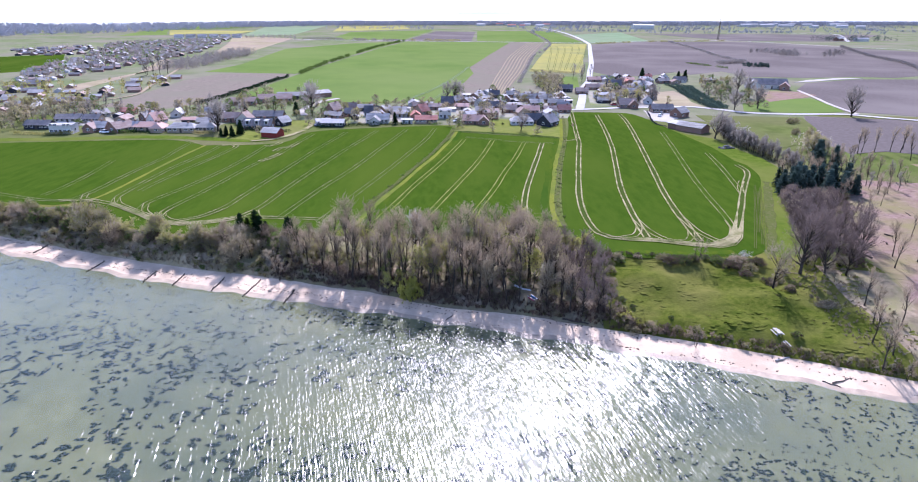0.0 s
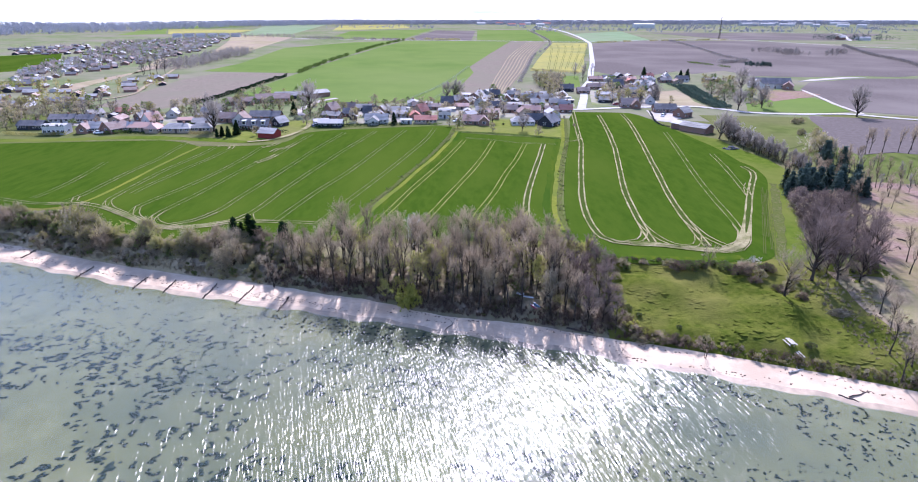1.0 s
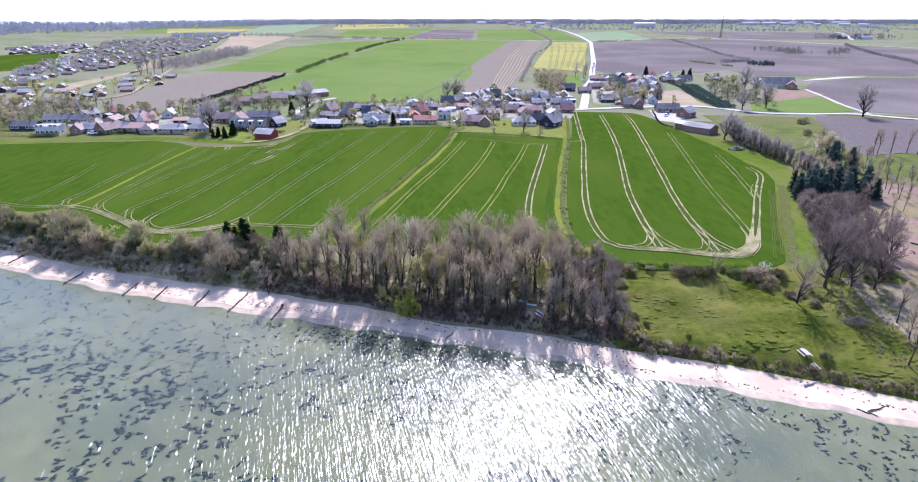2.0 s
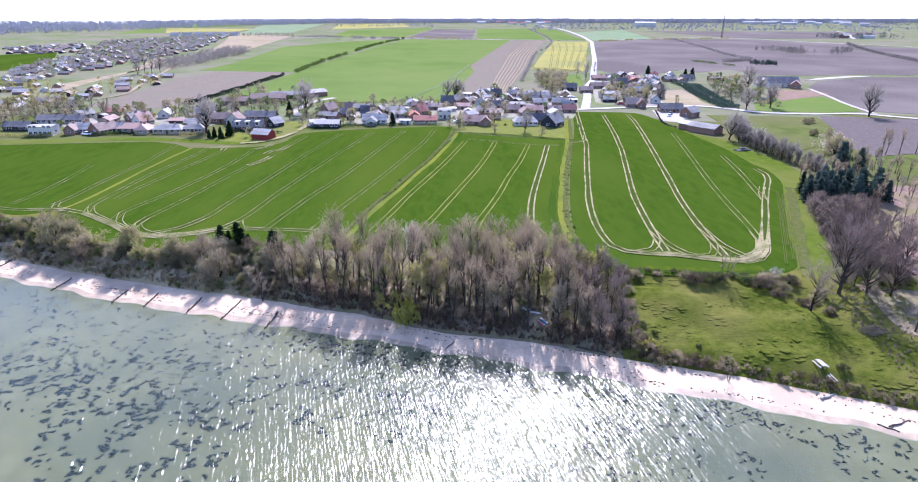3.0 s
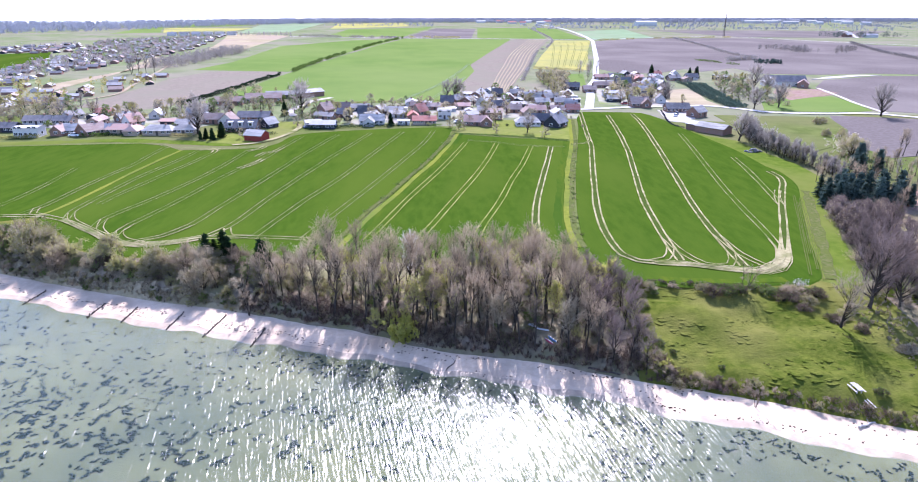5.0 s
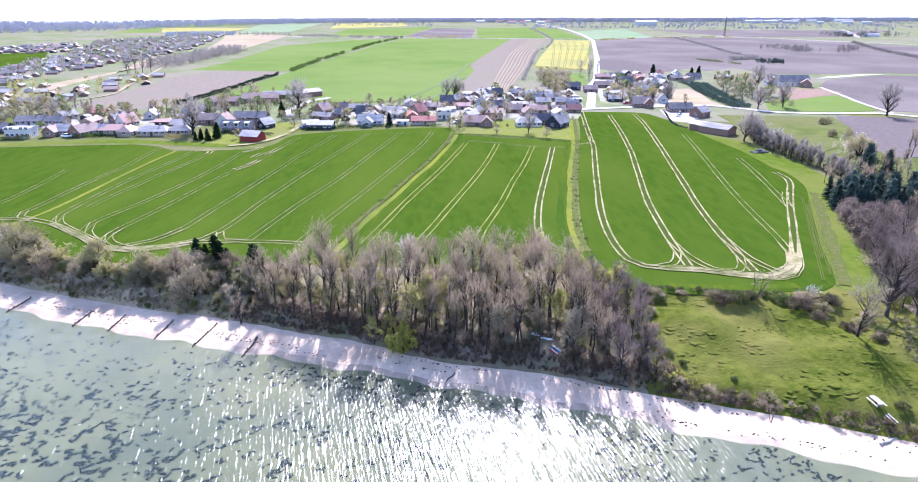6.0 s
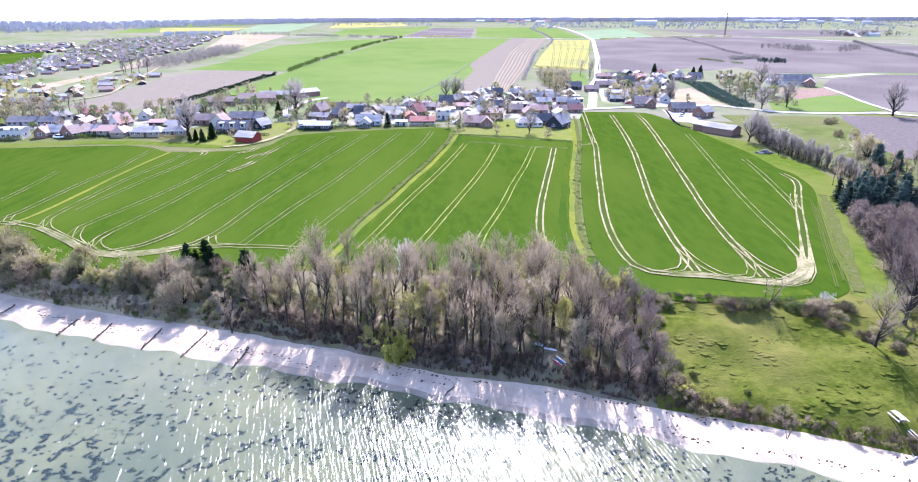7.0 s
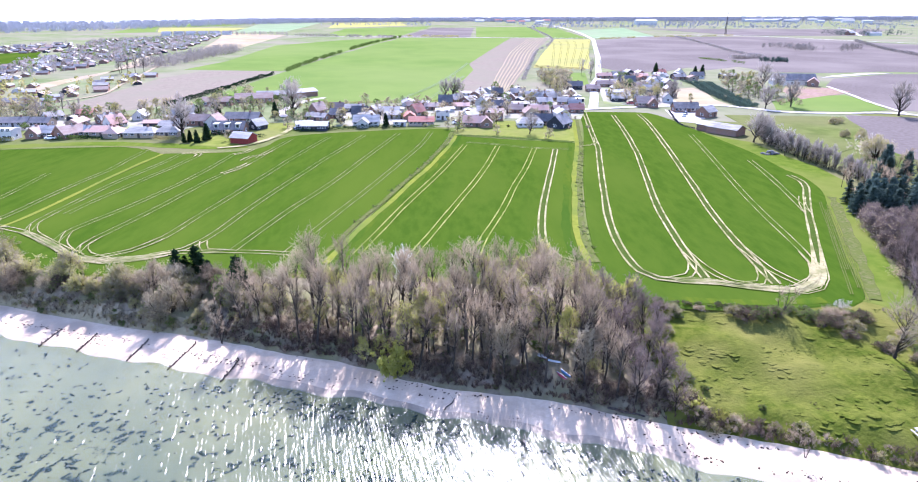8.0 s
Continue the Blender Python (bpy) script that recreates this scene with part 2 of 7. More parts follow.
def spline(points, step=3.0):
    """A smooth line through the points of a plan."""
    P = [Vector((*p, 0)) for p in points]
    P = [P[0] * 2 - P[1]] + P + [P[-1] * 2 - P[-2]]
    out = []
    for a, b, c, d in zip(P, P[1:], P[2:], P[3:]):
        n = max(1, int((c - b).length / step))
        for i in range(n):
            t = i / n
            out.append(0.5 * (2 * b + (c - a) * t + (2 * a - 5 * b + 4 * c - d) * t * t + (3 * b - a - 3 * c + d) * t ** 3))
    out.append(P[-2])
    return out


# ======== the lie of the land ========
# shoreline, foot of the bank and seaward edge of the fields, as seen on a map
SHORE = [(-900, 450), (-300, 222), (-121, 156.3), (-96, 146.8), (-74, 138.8), (-49, 131.6), (-32, 127), (-20, 123.6), (-9, 120.4), (1, 117.4), (6.5, 116), (12, 113.6), (17.6, 112.3), (24, 110.5), (31, 107.6), (38, 105), (47, 102.6), (60, 97.2), (78, 91), (120, 77), (300, 30), (900, -150)]
BANK = [(-900, 459), (-300, 231), (-125, 166), (-113, 161.6), (-101, 156.9), (-83, 150.6), (-64, 144.8), (-48, 141.2), (-42, 139.2), (-36, 137.2), (-30, 135), (-24, 133.6), (-17, 131.6), (-13, 129.2), (-9, 127), (-4, 125), (0, 124), (8, 123), (13.5, 121.5), (19, 119.8), (24.5, 117.6), (30, 115.4), (35, 114.2), (42.5, 112), (48.5, 110.2), (56, 107.2), (62, 105), (71, 101.5), (81, 97), (120, 83), (300, 36), (900, -144)]
EDGE = [(-900, 480), (-300, 250), (-136, 178), (-116, 179), (-102, 174), (-93, 163), (-80, 156), (-60, 157), (-35, 156), (30, 151), (37, 146), (59, 143), (75, 141), (90, 136), (120, 126), (300, 80), (900, -100)]
LAND = 6.0


def shore(x):
    return curve_at(SHORE, x) + 0.5 * math.sin(x * 0.33) + 0.35 * math.sin(x * 0.71 + 1)


def bank(x):
    return curve_at(BANK, x) + 0.5 * noise.noise((x * 0.25, 3, 0))


def edge(x):
    return curve_at(EDGE, x)


def ground_z(x, y):
    s, b, e = shore(x), bank(x), edge(x)
    if y < s:
        d = s - y
        return -min(0.05 * d, 0.9 + 0.008 * d) - 0.02
    if y < b:
        return -0.02 + 0.7 * (y - s) / max(b - s, 0.5)
    if y < e:
        t = (y - b) / max(e - b, 1)
        lumps = noise.noise((x * 0.11, y * 0.11, 0)) * 1.1 + noise.noise((x * 0.4, y * 0.4, 5)) * 0.35
        steep = 7 - 4.5 * min(1, max(0, (-36 - x) / 10))
        return 0.68 + 1.3 * min(1, t * steep) + (LAND - 1.98) * t + lumps * min(1, 5 * t) * min(1, 5 * (1 - t))
    return LAND


def axis(stops):
    """Grid lines: (from, to, step) stretches joined."""
    out = []
    for a, b, st in stops:
        n = max(1, round((b - a) / st))
        out += [a + (b - a) * i / n for i in range(n)]
    return out + [stops[-1][1]]


def inside(poly, x, y):
    hit = False
    for (x0, y0), (x1, y1) in zip(poly, poly[1:] + poly[:1]):
        if (y0 > y) != (y1 > y) and x < (x1 - x0) * (y - y0) / (y1 - y0) + x0:
            hit = not hit
    return hit


CLEARING = [(83, 94), (96, 120), (100, 150), (106, 190), (112, 215), (140, 225), (200, 225), (230, 150), (200, 40)]


def ground_kind(x, y):
    e = edge(x)
    if inside(CLEARING, x, y):
        return 5
    if y < e:
        wood = -140 < x < 31 + 2 * noise.noise((y * 0.2, 0, 0)) or x > 84
        return 3 if wood else 2
    if y < e + 6:
        return 2
    if y < 335:
        return 8
    return 4


xs = axis([(-4600, -900, 370), (-900, -200, 50), (-200, -60, 2.0), (-60, 100, 1.0), (100, 200, 3), (200, 900, 50), (900, 4600, 370)])
# rows follow the shore, the foot of the bank and the field edge: (which line, offset) or a share of the way between two
rows = [("sea", d) for d in (-900, -400, -200, -100, -60, -40, -25, -15, -9, -5, -2.5, -1.0, 0)]
rows += [("beach", i / 9) for i in range(1, 10)] + [("slope", i / 34) for i in range(1, 35)]
rows += [("land", (i / 40) ** 2.2) for i in range(1, 41)]


def row_y(kind, k, x):
    if kind == "sea":
        return shore(x) + k
    if kind == "beach":
        return shore(x) + (bank(x) - shore(x)) * k
    if kind == "slope":
        return bank(x) + (edge(x) - bank(x)) * k
    return edge(x) + (4600 - edge(x)) * k


V, F, idx = [], [], []
for j, (kind, k) in enumerate(rows):
    for i, x in enumerate(xs):
        y = row_y(kind, k, x)
        V.append((x, y, ground_z(x, y) if kind in ("beach", "slope") and k < 1 or kind == "sea" and k else (-0.02 if kind == "sea" else 0.68 if kind == "beach" else LAND)))
        if i and j:
            a = j * len(xs) + i
            F.append((a - len(xs) - 1, a - len(xs), a, a - 1))
            xm, ym = x - 0.5, (y + row_y(*rows[j - 1], x)) / 2
            if kind == "sea":
                idx.append(1)
            elif kind == "beach":
                idx.append(6 if k < 0.23 else 0)
            else:
                idx.append(7 if kind == "slope" and x < -44 and k < 0.30 + 0.15 * noise.noise((x * 0.2, 0, 9)) else ground_kind(xm, ym))
tagged(new("ground", mesh_of("ground", V, F, [M_SAND, M_BED, M_ROUGH_GRASS, M_FLOOR, M_LAND, M_CLEARING, M_WET_SAND, M_BANK, M_PASTURE], idx, smooth=True)),
       "coastal land with sandy beach, grassy bank and flat fields", "ground", kind="structure")

wx = [-4600, -1500, -500, 500, 1500, 4600]
water_me = mesh_of("water", [(x, y, 0) for y in (-700, -200, 0, 400) for x in wx], [(j * 6 + i, j * 6 + i + 1, j * 6 + i + 7, j * 6 + i + 6) for j in range(3) for i in range(5)], M_WATER)
tagged(new("water", water_me), "clear shallow sea with wind ripples and sun glitter", "sea", kind="structure")

# ======== fields, roads and wheel ruts laid on the land ========


PATCH_COUNT = [0]


def patch(name, outline, z, mat, label, category="field", rise=0.0):
    """A field: an outline filled flat, with a low skirt down to the land."""
    PATCH_COUNT[0] += 1
    z += 0.004 * PATCH_COUNT[0]
    bm = bmesh.new()
    top = [bm.verts.new((x, y, z)) for x, y in outline]
    edges = [bm.edges.new((a, b)) for a, b in zip(top, top[1:] + top[:1])]
    bmesh.ops.triangle_fill(bm, edges=edges, use_beauty=True)
    cx, cy = sum(p[0] for p in outline) / len(outline), sum(p[1] for p in outline) / len(outline)
    low = []
    for x, y in outline:
        out = Vector((x - cx, y - cy)).normalized() * 1.4
        low.append(bm.verts.new((x + out.x, y + out.y, LAND - 0.2)))
    for i in range(len(top)):
        j = (i + 1) % len(top)
        bm.faces.new((top[i], top[j], low[j], low[i]))
    bmesh.ops.recalc_face_normals(bm, faces=bm.faces)
    me = bpy.data.meshes.new(name)
    bm.to_mesh(me)
    bm.free()
    me.materials.append(mat)
    return tagged(new(name, me), label, category, kind="structure")


def rounded(points, step=4.0):
    """A closed outline with softened corners."""
    P = spline(points + points[:1], step)[:-1]
    return [(p.x, p.y) for p in P]


def strip(points, width, z, wobble=0.0, step=2.5, seed=0):
    """Vertices and faces of a band along a plan line."""
    S = spline(points, step)
    V, F = [], []
    for i, p in enumerate(S):
        d = (S[min(i + 1, len(S) - 1)] - S[max(i - 1, 0)]).normalized()
        nrm = Vector((-d.y, d.x, 0))
        w = width * 0.5 * (1 + wobble * noise.noise((i * 0.35, seed, 1)))
        o = wobble * 0.3 * noise.noise((i * 0.2, seed, 7))
        V += [p + nrm * (w + o) + Vector((0, 0, z)), p - nrm * (w - o) + Vector((0, 0, z))]
        if i:
            a = 2 * i
            F.append((a - 2, a - 1, a + 1, a))
    return V, F


def band(name, points, width, z, mat, label, category, wobble=0.0, seed=0, step=2.5):
    V, F = strip(points, width, z, wobble, step, seed)
    return tagged(new(name, mesh_of(name, V, F, mat)), label, category, kind="structure")


RUT_COUNT = [0]


def ruts(points, z=LAND + 0.2, width=0.31, gauge=1.65, mat=None):
    """A tramline: two pale wheel ruts through the crop."""
    RUT_COUNT[0] += 1
    S = spline(points, 3.0)
    V, F = [], []
    for side in (-1, 1):
        line = []
        for i, p in enumerate(S):
            d = (S[min(i + 1, len(S) - 1)] - S[max(i - 1, 0)]).normalized()
            line.append((p.x - d.y * side * gauge / 2, p.y + d.x * side * gauge / 2))
        v, f = strip(line, width, z + 0.003 * RUT_COUNT[0], 0.45, 3.0, RUT_COUNT[0] * 2 + side)
        F += [tuple(k + len(V) for k in q) for q in f]
        V += v
    return tagged(new("tramline", mesh_of("tramline", V, F, mat or M_TRACK)), "pair of pale dry wheel ruts through young wheat", "wheel track", kind="structure")


def worn(points):
    """A much driven tramline: broad pale ruts with half bare brown soil between them."""
    band("trodden_soil", points, 1.2, LAND + 0.18 + 0.0005 * RUT_COUNT[0], M_RUT_MIDDLE, "half bare brown soil between wheel ruts", "soil", 0.4, RUT_COUNT[0])
    ruts(points, width=0.46)


CROP_Z = LAND + 0.1
patch("field_west", [(-420, 255), (-300, 264), (-199, 269), (-173, 273), (-153, 276), (-131, 279), (-119, 275), (-110, 267), (-111.6, 236), (-112.2, 212), (-113, 192), (-116, 184), (-122, 181), (-150, 186), (-300, 240)], CROP_Z, M_CROP, "even green young wheat field behind the coastal scrub")
patch("field_middle", rounded([(-108, 267), (-84, 270), (-75, 279), (-71, 298), (-48, 309), (-8, 317), (-5, 305), (-6.9, 286), (-14.6, 244), (-22.6, 208), (-29, 180), (-34, 159), (-60, 158), (-80, 158), (-91, 164), (-102, 175), (-112, 183), (-111.6, 200)]), CROP_Z, M_CROP, "dark green young wheat field with diagonal tramlines")
patch("field_strip", rounded([(0, 301), (5, 299), (26, 292.5), (46, 286.5), (40.4, 258), (35.6, 236), (31.9, 214), (28.8, 195), (27, 180), (26, 158), (-28, 160), (-27.4, 174), (-23.5, 194), (-16, 228), (-4.6, 285)]), CROP_Z, M_CROP, "narrow green wheat strip between two grass baulks")
patch("field_east", rounded([(61, 364), (90, 362.5), (97, 357), (101, 339), (103.5, 315), (106, 294), (108.7, 270), (108.5, 245), (110, 238), (107.5, 221), (99.7, 202.5), (86, 171.4), (76, 146.6), (68, 144), (57.6, 142.6), (45.5, 143.7), (35, 145.5), (32, 151.3), (30.6, 158.4), (30, 168.4), (31, 180), (33, 195.4), (36, 214.2), (40, 237), (44.5, 260), (49.6, 288), (55.5, 322)]), CROP_Z, M_CROP, "green young wheat field with curving tramlines")
# lighter grass on the baulks and headlands
BAULK_WEST = [(-2.7, 310), (-5.5, 286.5), (-9, 266), (-13.2, 244.5), (-17.3, 228), (-21.3, 208.5), (-24.9, 194.5), (-27.4, 182.7), (-29, 174), (-31, 163)]
BAULK_EAST = [(55, 339), (51, 312), (47.6, 288), (42.3, 260), (37.7, 237), (34, 214), (30.8, 195.4), (29, 182), (28.4, 172.7), (28.6, 164)]
band("baulk", BAULK_WEST, 1.3, LAND + 0.2, M_DRILL, "pale grass baulk between two wheat fields", "grass strip", 0.4)
band("baulk", [(x - 1.0, y) for x, y in BAULK_EAST], 1.5, LAND + 0.215, M_CROP_YELLOW, "yellowish mown strip along the curving wheat field", "grass strip", 0.3, 2)
band("baulk", [(x + 0.5, y) for x, y in BAULK_EAST], 1.7, LAND + 0.205, M_DRILL, "dark rough grass baulk beside the curving wheat field", "grass strip", 0.4, 3)
band("baulk", [(-108.5, 266), (-109.7, 253.6), (-110.6, 236.4), (-111, 217), (-111.4, 200.6), (-112.3, 190), (-113.3, 186)], 1.3, LAND + 0.19, M_CROP_YELLOW, "faint yellow grass strip between wheat fields", "grass strip", 0.4, 4)
patch("headland", [(104, 316), (107.7, 300), (116.7, 290), (117.5, 278), (118.5, 265), (121.5, 250), (120.4, 231), (111, 206), (103.5, 194), (94.5, 171), (87, 152), (80, 142), (75, 146), (85, 171), (98.7, 202), (106.5, 221), (109, 238), (107.5, 245), (107.7, 270), (105, 294)], LAND + 0.04, M_HEADLAND, "bright green grass headland along the trees", "grass strip")
band("headland", [(-420, 262), (-199, 276), (-149, 284), (-118, 282), (-95, 278), (-82, 281)], 7.0, LAND + 0.05, M_HEADLAND, "mown grass along the village gardens", "grass strip", 0.5, 6)
# the crop stands thinner and yellower beside the baulks
band("thin_crop", [(x + 2.2, y) for x, y in BAULK_WEST], 1.5, LAND + 0.185, M_CROP_YELLOW, "yellowish grass verge beside the baulk", "grass strip", 0.5, 35)
band("thin_crop", [(x + 3.0, y) for x, y in BAULK_WEST], 3.0, LAND + 0.165, M_CROP_THIN, "thin yellowish wheat beside the baulk", "crop", 0.8, 31)
band("thin_crop", [(x - 3.4, y) for x, y in BAULK_EAST[2:]], 2.0, LAND + 0.168, M_CROP_THIN, "thin yellowish wheat beside the baulk", "crop", 0.8, 32)
band("thin_crop", [(32, 148), (45, 145.5), (57, 144.5), (68, 146)], 2.2, LAND + 0.171, M_CROP_THIN, "thin yellowish wheat along the meadow edge", "crop", 0.8, 33)

TURN_EAST = [(36.3, 167.2), (37.2, 159.3), (39.7, 155.6), (43.5, 154.6), (50, 154), (54.8, 152.3), (59.6, 151), (64.5, 150.2), (68.6, 151.8), (72.3, 156.1), (76.9, 164.9), (84.2, 180.5)]
worn([(63.4, 362.6), (59, 328), (55.3, 298.2), (52.6, 276.2), (47.1, 245.8), (41.6, 214.3), (38.5, 195.6), (36.7, 179.8)] + TURN_EAST + [(92.8, 199.4), (99.9, 214.1), (104.1, 222.6), (106.5, 230.2), (106.3, 237.5)])
worn([(76, 353.5), (71.5, 312.5), (65.8, 270.9), (59.1, 233.3), (54.5, 207.9), (52.2, 191.3), (50.6, 175.3), (49.8, 164.5), (49.4, 156)])
worn([(89.6, 357.6), (87.3, 331.3), (81.2, 288.7), (75.5, 252.9), (70.9, 224.2), (67, 200.7), (64.8, 183.7), (63.5, 170.2), (62.7, 158), (62.4, 153)])
ruts([(97.6, 304.7), (92.8, 274.9), (87.1, 242.2), (82.8, 217.2), (80.1, 198.6), (78.4, 184.4), (76.9, 173), (75.4, 162.9)], mat=M_TRACK_FAINT)
ruts([(102.5, 258.3), (100.3, 242.5), (97.1, 224), (94.1, 208.7), (92, 198.2)], mat=M_TRACK_FAINT)
worn([(36.3, 275.8), (30.6, 245.5), (25.8, 221.1), (21.7, 198.2), (19.6, 182), (19.3, 172.1), (19.2, 164)])
for line in ([(28.4, 276.7), (22.2, 247.1), (16.6, 224.6), (12.1, 204), (8.4, 189.5), (5.4, 178.3), (3, 165)], [(14.7, 281), (10, 254.3), (5, 230.6), (0.5, 212.2), (-3.8, 194.8), (-7.4, 180.1), (-11.2, 166)], [(2, 283.1), (-2.7, 258.9), (-7.6, 236), (-12.6, 215.4), (-16.1, 200.5), (-19, 186.4), (-23, 168)]):
    ruts(line, width=0.36, mat=M_TRACK_OLIVE)
ruts([(2.8, 288), (15.6, 283.4), (27.3, 277.9), (41.6, 275.9)], width=0.3, mat=M_TRACK_FAINT)
for line in ([(-12.1, 310.2), (-14.7, 286.3), (-18.3, 265.8), (-23.4, 239.9), (-27.9, 217.9), (-31.8, 200.2), (-35.1, 185.1), (-39, 167)], [(-26, 305.6), (-30, 282.3), (-34.2, 258.2), (-37.6, 237.1), (-41.3, 218.4), (-45.2, 201.8), (-48.2, 185.9), (-51, 170)],
             [(-39.7, 302.5), (-43.4, 282), (-48.3, 255.9), (-51.6, 235.1), (-54.4, 217.4), (-56.9, 199.7), (-58.7, 183.2), (-60.9, 173.6), (-64.5, 168.5)], [(-53.7, 298.1), (-57.1, 277), (-60.3, 254.7), (-63.3, 229.2), (-65.6, 211), (-67.9, 193.7), (-69.8, 179.1), (-72.8, 171.2), (-77, 166)],
             [(-68.2, 293.8), (-70.6, 273.2), (-72.4, 254.4), (-75.8, 240.5), (-78.4, 226.6), (-80.8, 207.4), (-83.1, 191.8), (-85.2, 180.3), (-86.1, 175.5), (-85, 169)], [(-82.5, 265.3), (-83.4, 247.5), (-85.1, 228.8), (-87.4, 214.7), (-90.3, 200.4), (-93.4, 188.9), (-94.6, 181.6), (-93.5, 175.5)],
             [(-94.3, 266), (-96.2, 247.3), (-98.6, 232.5), (-100.4, 218.7), (-102.3, 205.1), (-102.9, 196)], [(-130.7, 190.4), (-130, 194.4), (-129.7, 204.6), (-130.6, 218.1), (-132.9, 237.6)]):
    ruts(line, width=0.25, mat=M_TRACK_FAINT)
TURN_WEST = [(-105.4, 182.4), (-98.7, 177.7), (-92.5, 173.1), (-87, 168.4), (-82.6, 165.5), (-77, 164.3), (-71.7, 165.2), (-66.6, 167), (-62.5, 169.2)]
ruts([(-101.6, 267), (-102.4, 251.8), (-103.9, 239.9), (-105.7, 226), (-106.5, 208.2), (-106.8, 194.8), (-106.5, 188.7), (-104.6, 183)], mat=M_TRACK_FAINT)
ruts([(-110.8, 184.9)] + TURN_WEST + [(-57.3, 169.7), (-51.4, 169.7), (-43.9, 169.4), (-34, 168)])
ruts([(-116.8, 269.9), (-116.5, 256.4), (-115.6, 242.3), (-116.7, 228.1), (-117.3, 211.4), (-117.3, 198.7), (-117.9, 191.2), (-119.4, 186.3), (-122.3, 185), (-128, 185.4), (-146, 192), (-170, 203)], mat=M_TRACK_FAINT)
ruts([(-123, 185), (-117, 185.5), (-110.8, 184.9)], width=0.4)
ruts([(-173, 273), (-153.5, 276.3), (-131, 278.6), (-121, 276.6), (-115, 271), (-105, 270), (-85, 271.6)], width=0.3, mat=M_TRACK_FAINT)
ruts([(45.9, 280.8), (51.3, 283), (54.4, 289.3), (55.6, 298)], width=0.35, gauge=0.9)
for line in ([(-70.5, 273), (-72, 265), (-75, 262), (-76, 256)], [(-82.5, 265.3), (-79, 269), (-78, 274)], [(-98, 268.5), (-95, 266), (-94.5, 262)], [(-101.6, 267), (-96, 268.5), (-88, 270)], [(-77, 238), (-74, 244), (-72.5, 252)]):
    ruts(line, width=0.45, mat=M_TRACK)

# the headland turns are driven more than once, and the soil there is bare
band("trodden_soil", TURN_EAST[3:10], 1.5, LAND + 0.185, M_TRACK_FAINT, "half bare trodden soil between wheel ruts", "soil", 0.8, 40)
band("trodden_soil", TURN_WEST[:7], 2.2, LAND + 0.186, M_TRACK_FAINT, "half bare trodden soil in the field corner", "soil", 0.8, 41)
band("trodden_soil", [(66, 151), (70.5, 153.5), (73, 157.5), (75.5, 163)], 3.2, LAND + 0.187, M_TRACK, "bare pale soil in the turn", "soil", 0.7, 42)
for dx, dy in ((0.9, -0.6), (-0.8, 0.6), (1.5, -1.1)):
    for turn in (TURN_EAST[1:], TURN_WEST):
        n = len(turn) - 1
        ruts([(x + dx * math.sin(math.pi * k / n), y + dy * math.sin(math.pi * k / n)) for k, (x, y) in enumerate(turn)], LAND + 0.19, 0.24, mat=M_TRACK)
for tail in ([(50.4, 172), (49.2, 163), (46.4, 157), (42, 155)], [(50.2, 171), (51.2, 161), (54, 154), (59, 151.5)], [(63.8, 173), (62.6, 161), (59.5, 153.5), (55, 152.4)], [(63.8, 172), (64.4, 160), (67, 153)], [(76.2, 170), (74.4, 161), (70.5, 155), (66, 151.5)],
             [(19.4, 174), (16.5, 167), (11, 164)], [(19.4, 173), (21.5, 166), (26, 163)], [(-60, 176), (-62, 171), (-68, 167.2)], [(-59.5, 176), (-57, 170.5), (-52, 169.8)],
             [(-85.4, 179), (-85.6, 173.5), (-82, 168), (-76, 165)], [(-94.5, 183), (-92, 176), (-88, 171), (-83, 167)], [(-106, 188), (-102.5, 182), (-94, 175), (-86, 169)], [(-70, 178), (-73.5, 170), (-80, 165.5)],
             [(92, 198.5), (94.5, 206), (98, 213)], [(-118, 192), (-116, 187), (-111, 185)]):
    ruts(tail, LAND + 0.22, 0.3)

# old drill lines beside the eastern headland
band("trodden_soil", [(106.5, 213), (99.8, 196.4), (92.7, 180.4), (84.4, 160.8), (77.6, 146)], 2.6, LAND + 0.205, M_DRILL, "thin bare soil along the headland", "soil", 0.9, 9)
for k, (a, b) in enumerate(((0, 1), (0.12, 0.8), (0.05, 0.95), (0.3, 1.04))):
    o = 0.9 * k
    ruts([(100.4 + o - 26.0 * f, 208 - 60 * f) for f in (a, a + (b - a) / 3, a + (b - a) * 2 / 3, b)], LAND + 0.2, 0.16, 0.45, M_DRILL)

Z_ROAD = LAND + 0.3
band("road", [(44, 366), (55, 369), (70, 373), (90, 379), (104, 382.3), (118, 384), (130, 386), (141, 386), (154.5, 375.5), (163, 366), (176, 362), (192, 361), (218, 361.6), (237, 349), (330, 290), (480, 190)], 4.2, Z_ROAD, M_ROAD, "pale sunlit asphalt village road", "road", 0.1)
band("road", [(70, 373), (81, 425), (89, 469), (104, 524), (118, 593), (137, 684), (168, 850), (204, 1045)], 5.0, Z_ROAD + 0.02, M_ROAD, "straight pale road running inland", "road", 0.1, 1)
band("road", [(204, 1045), (222, 1255), (231, 1537), (215, 1900)], 6.0, Z_ROAD + 0.03, M_ROAD, "distant pale country lane", "road", 0.1, 2)
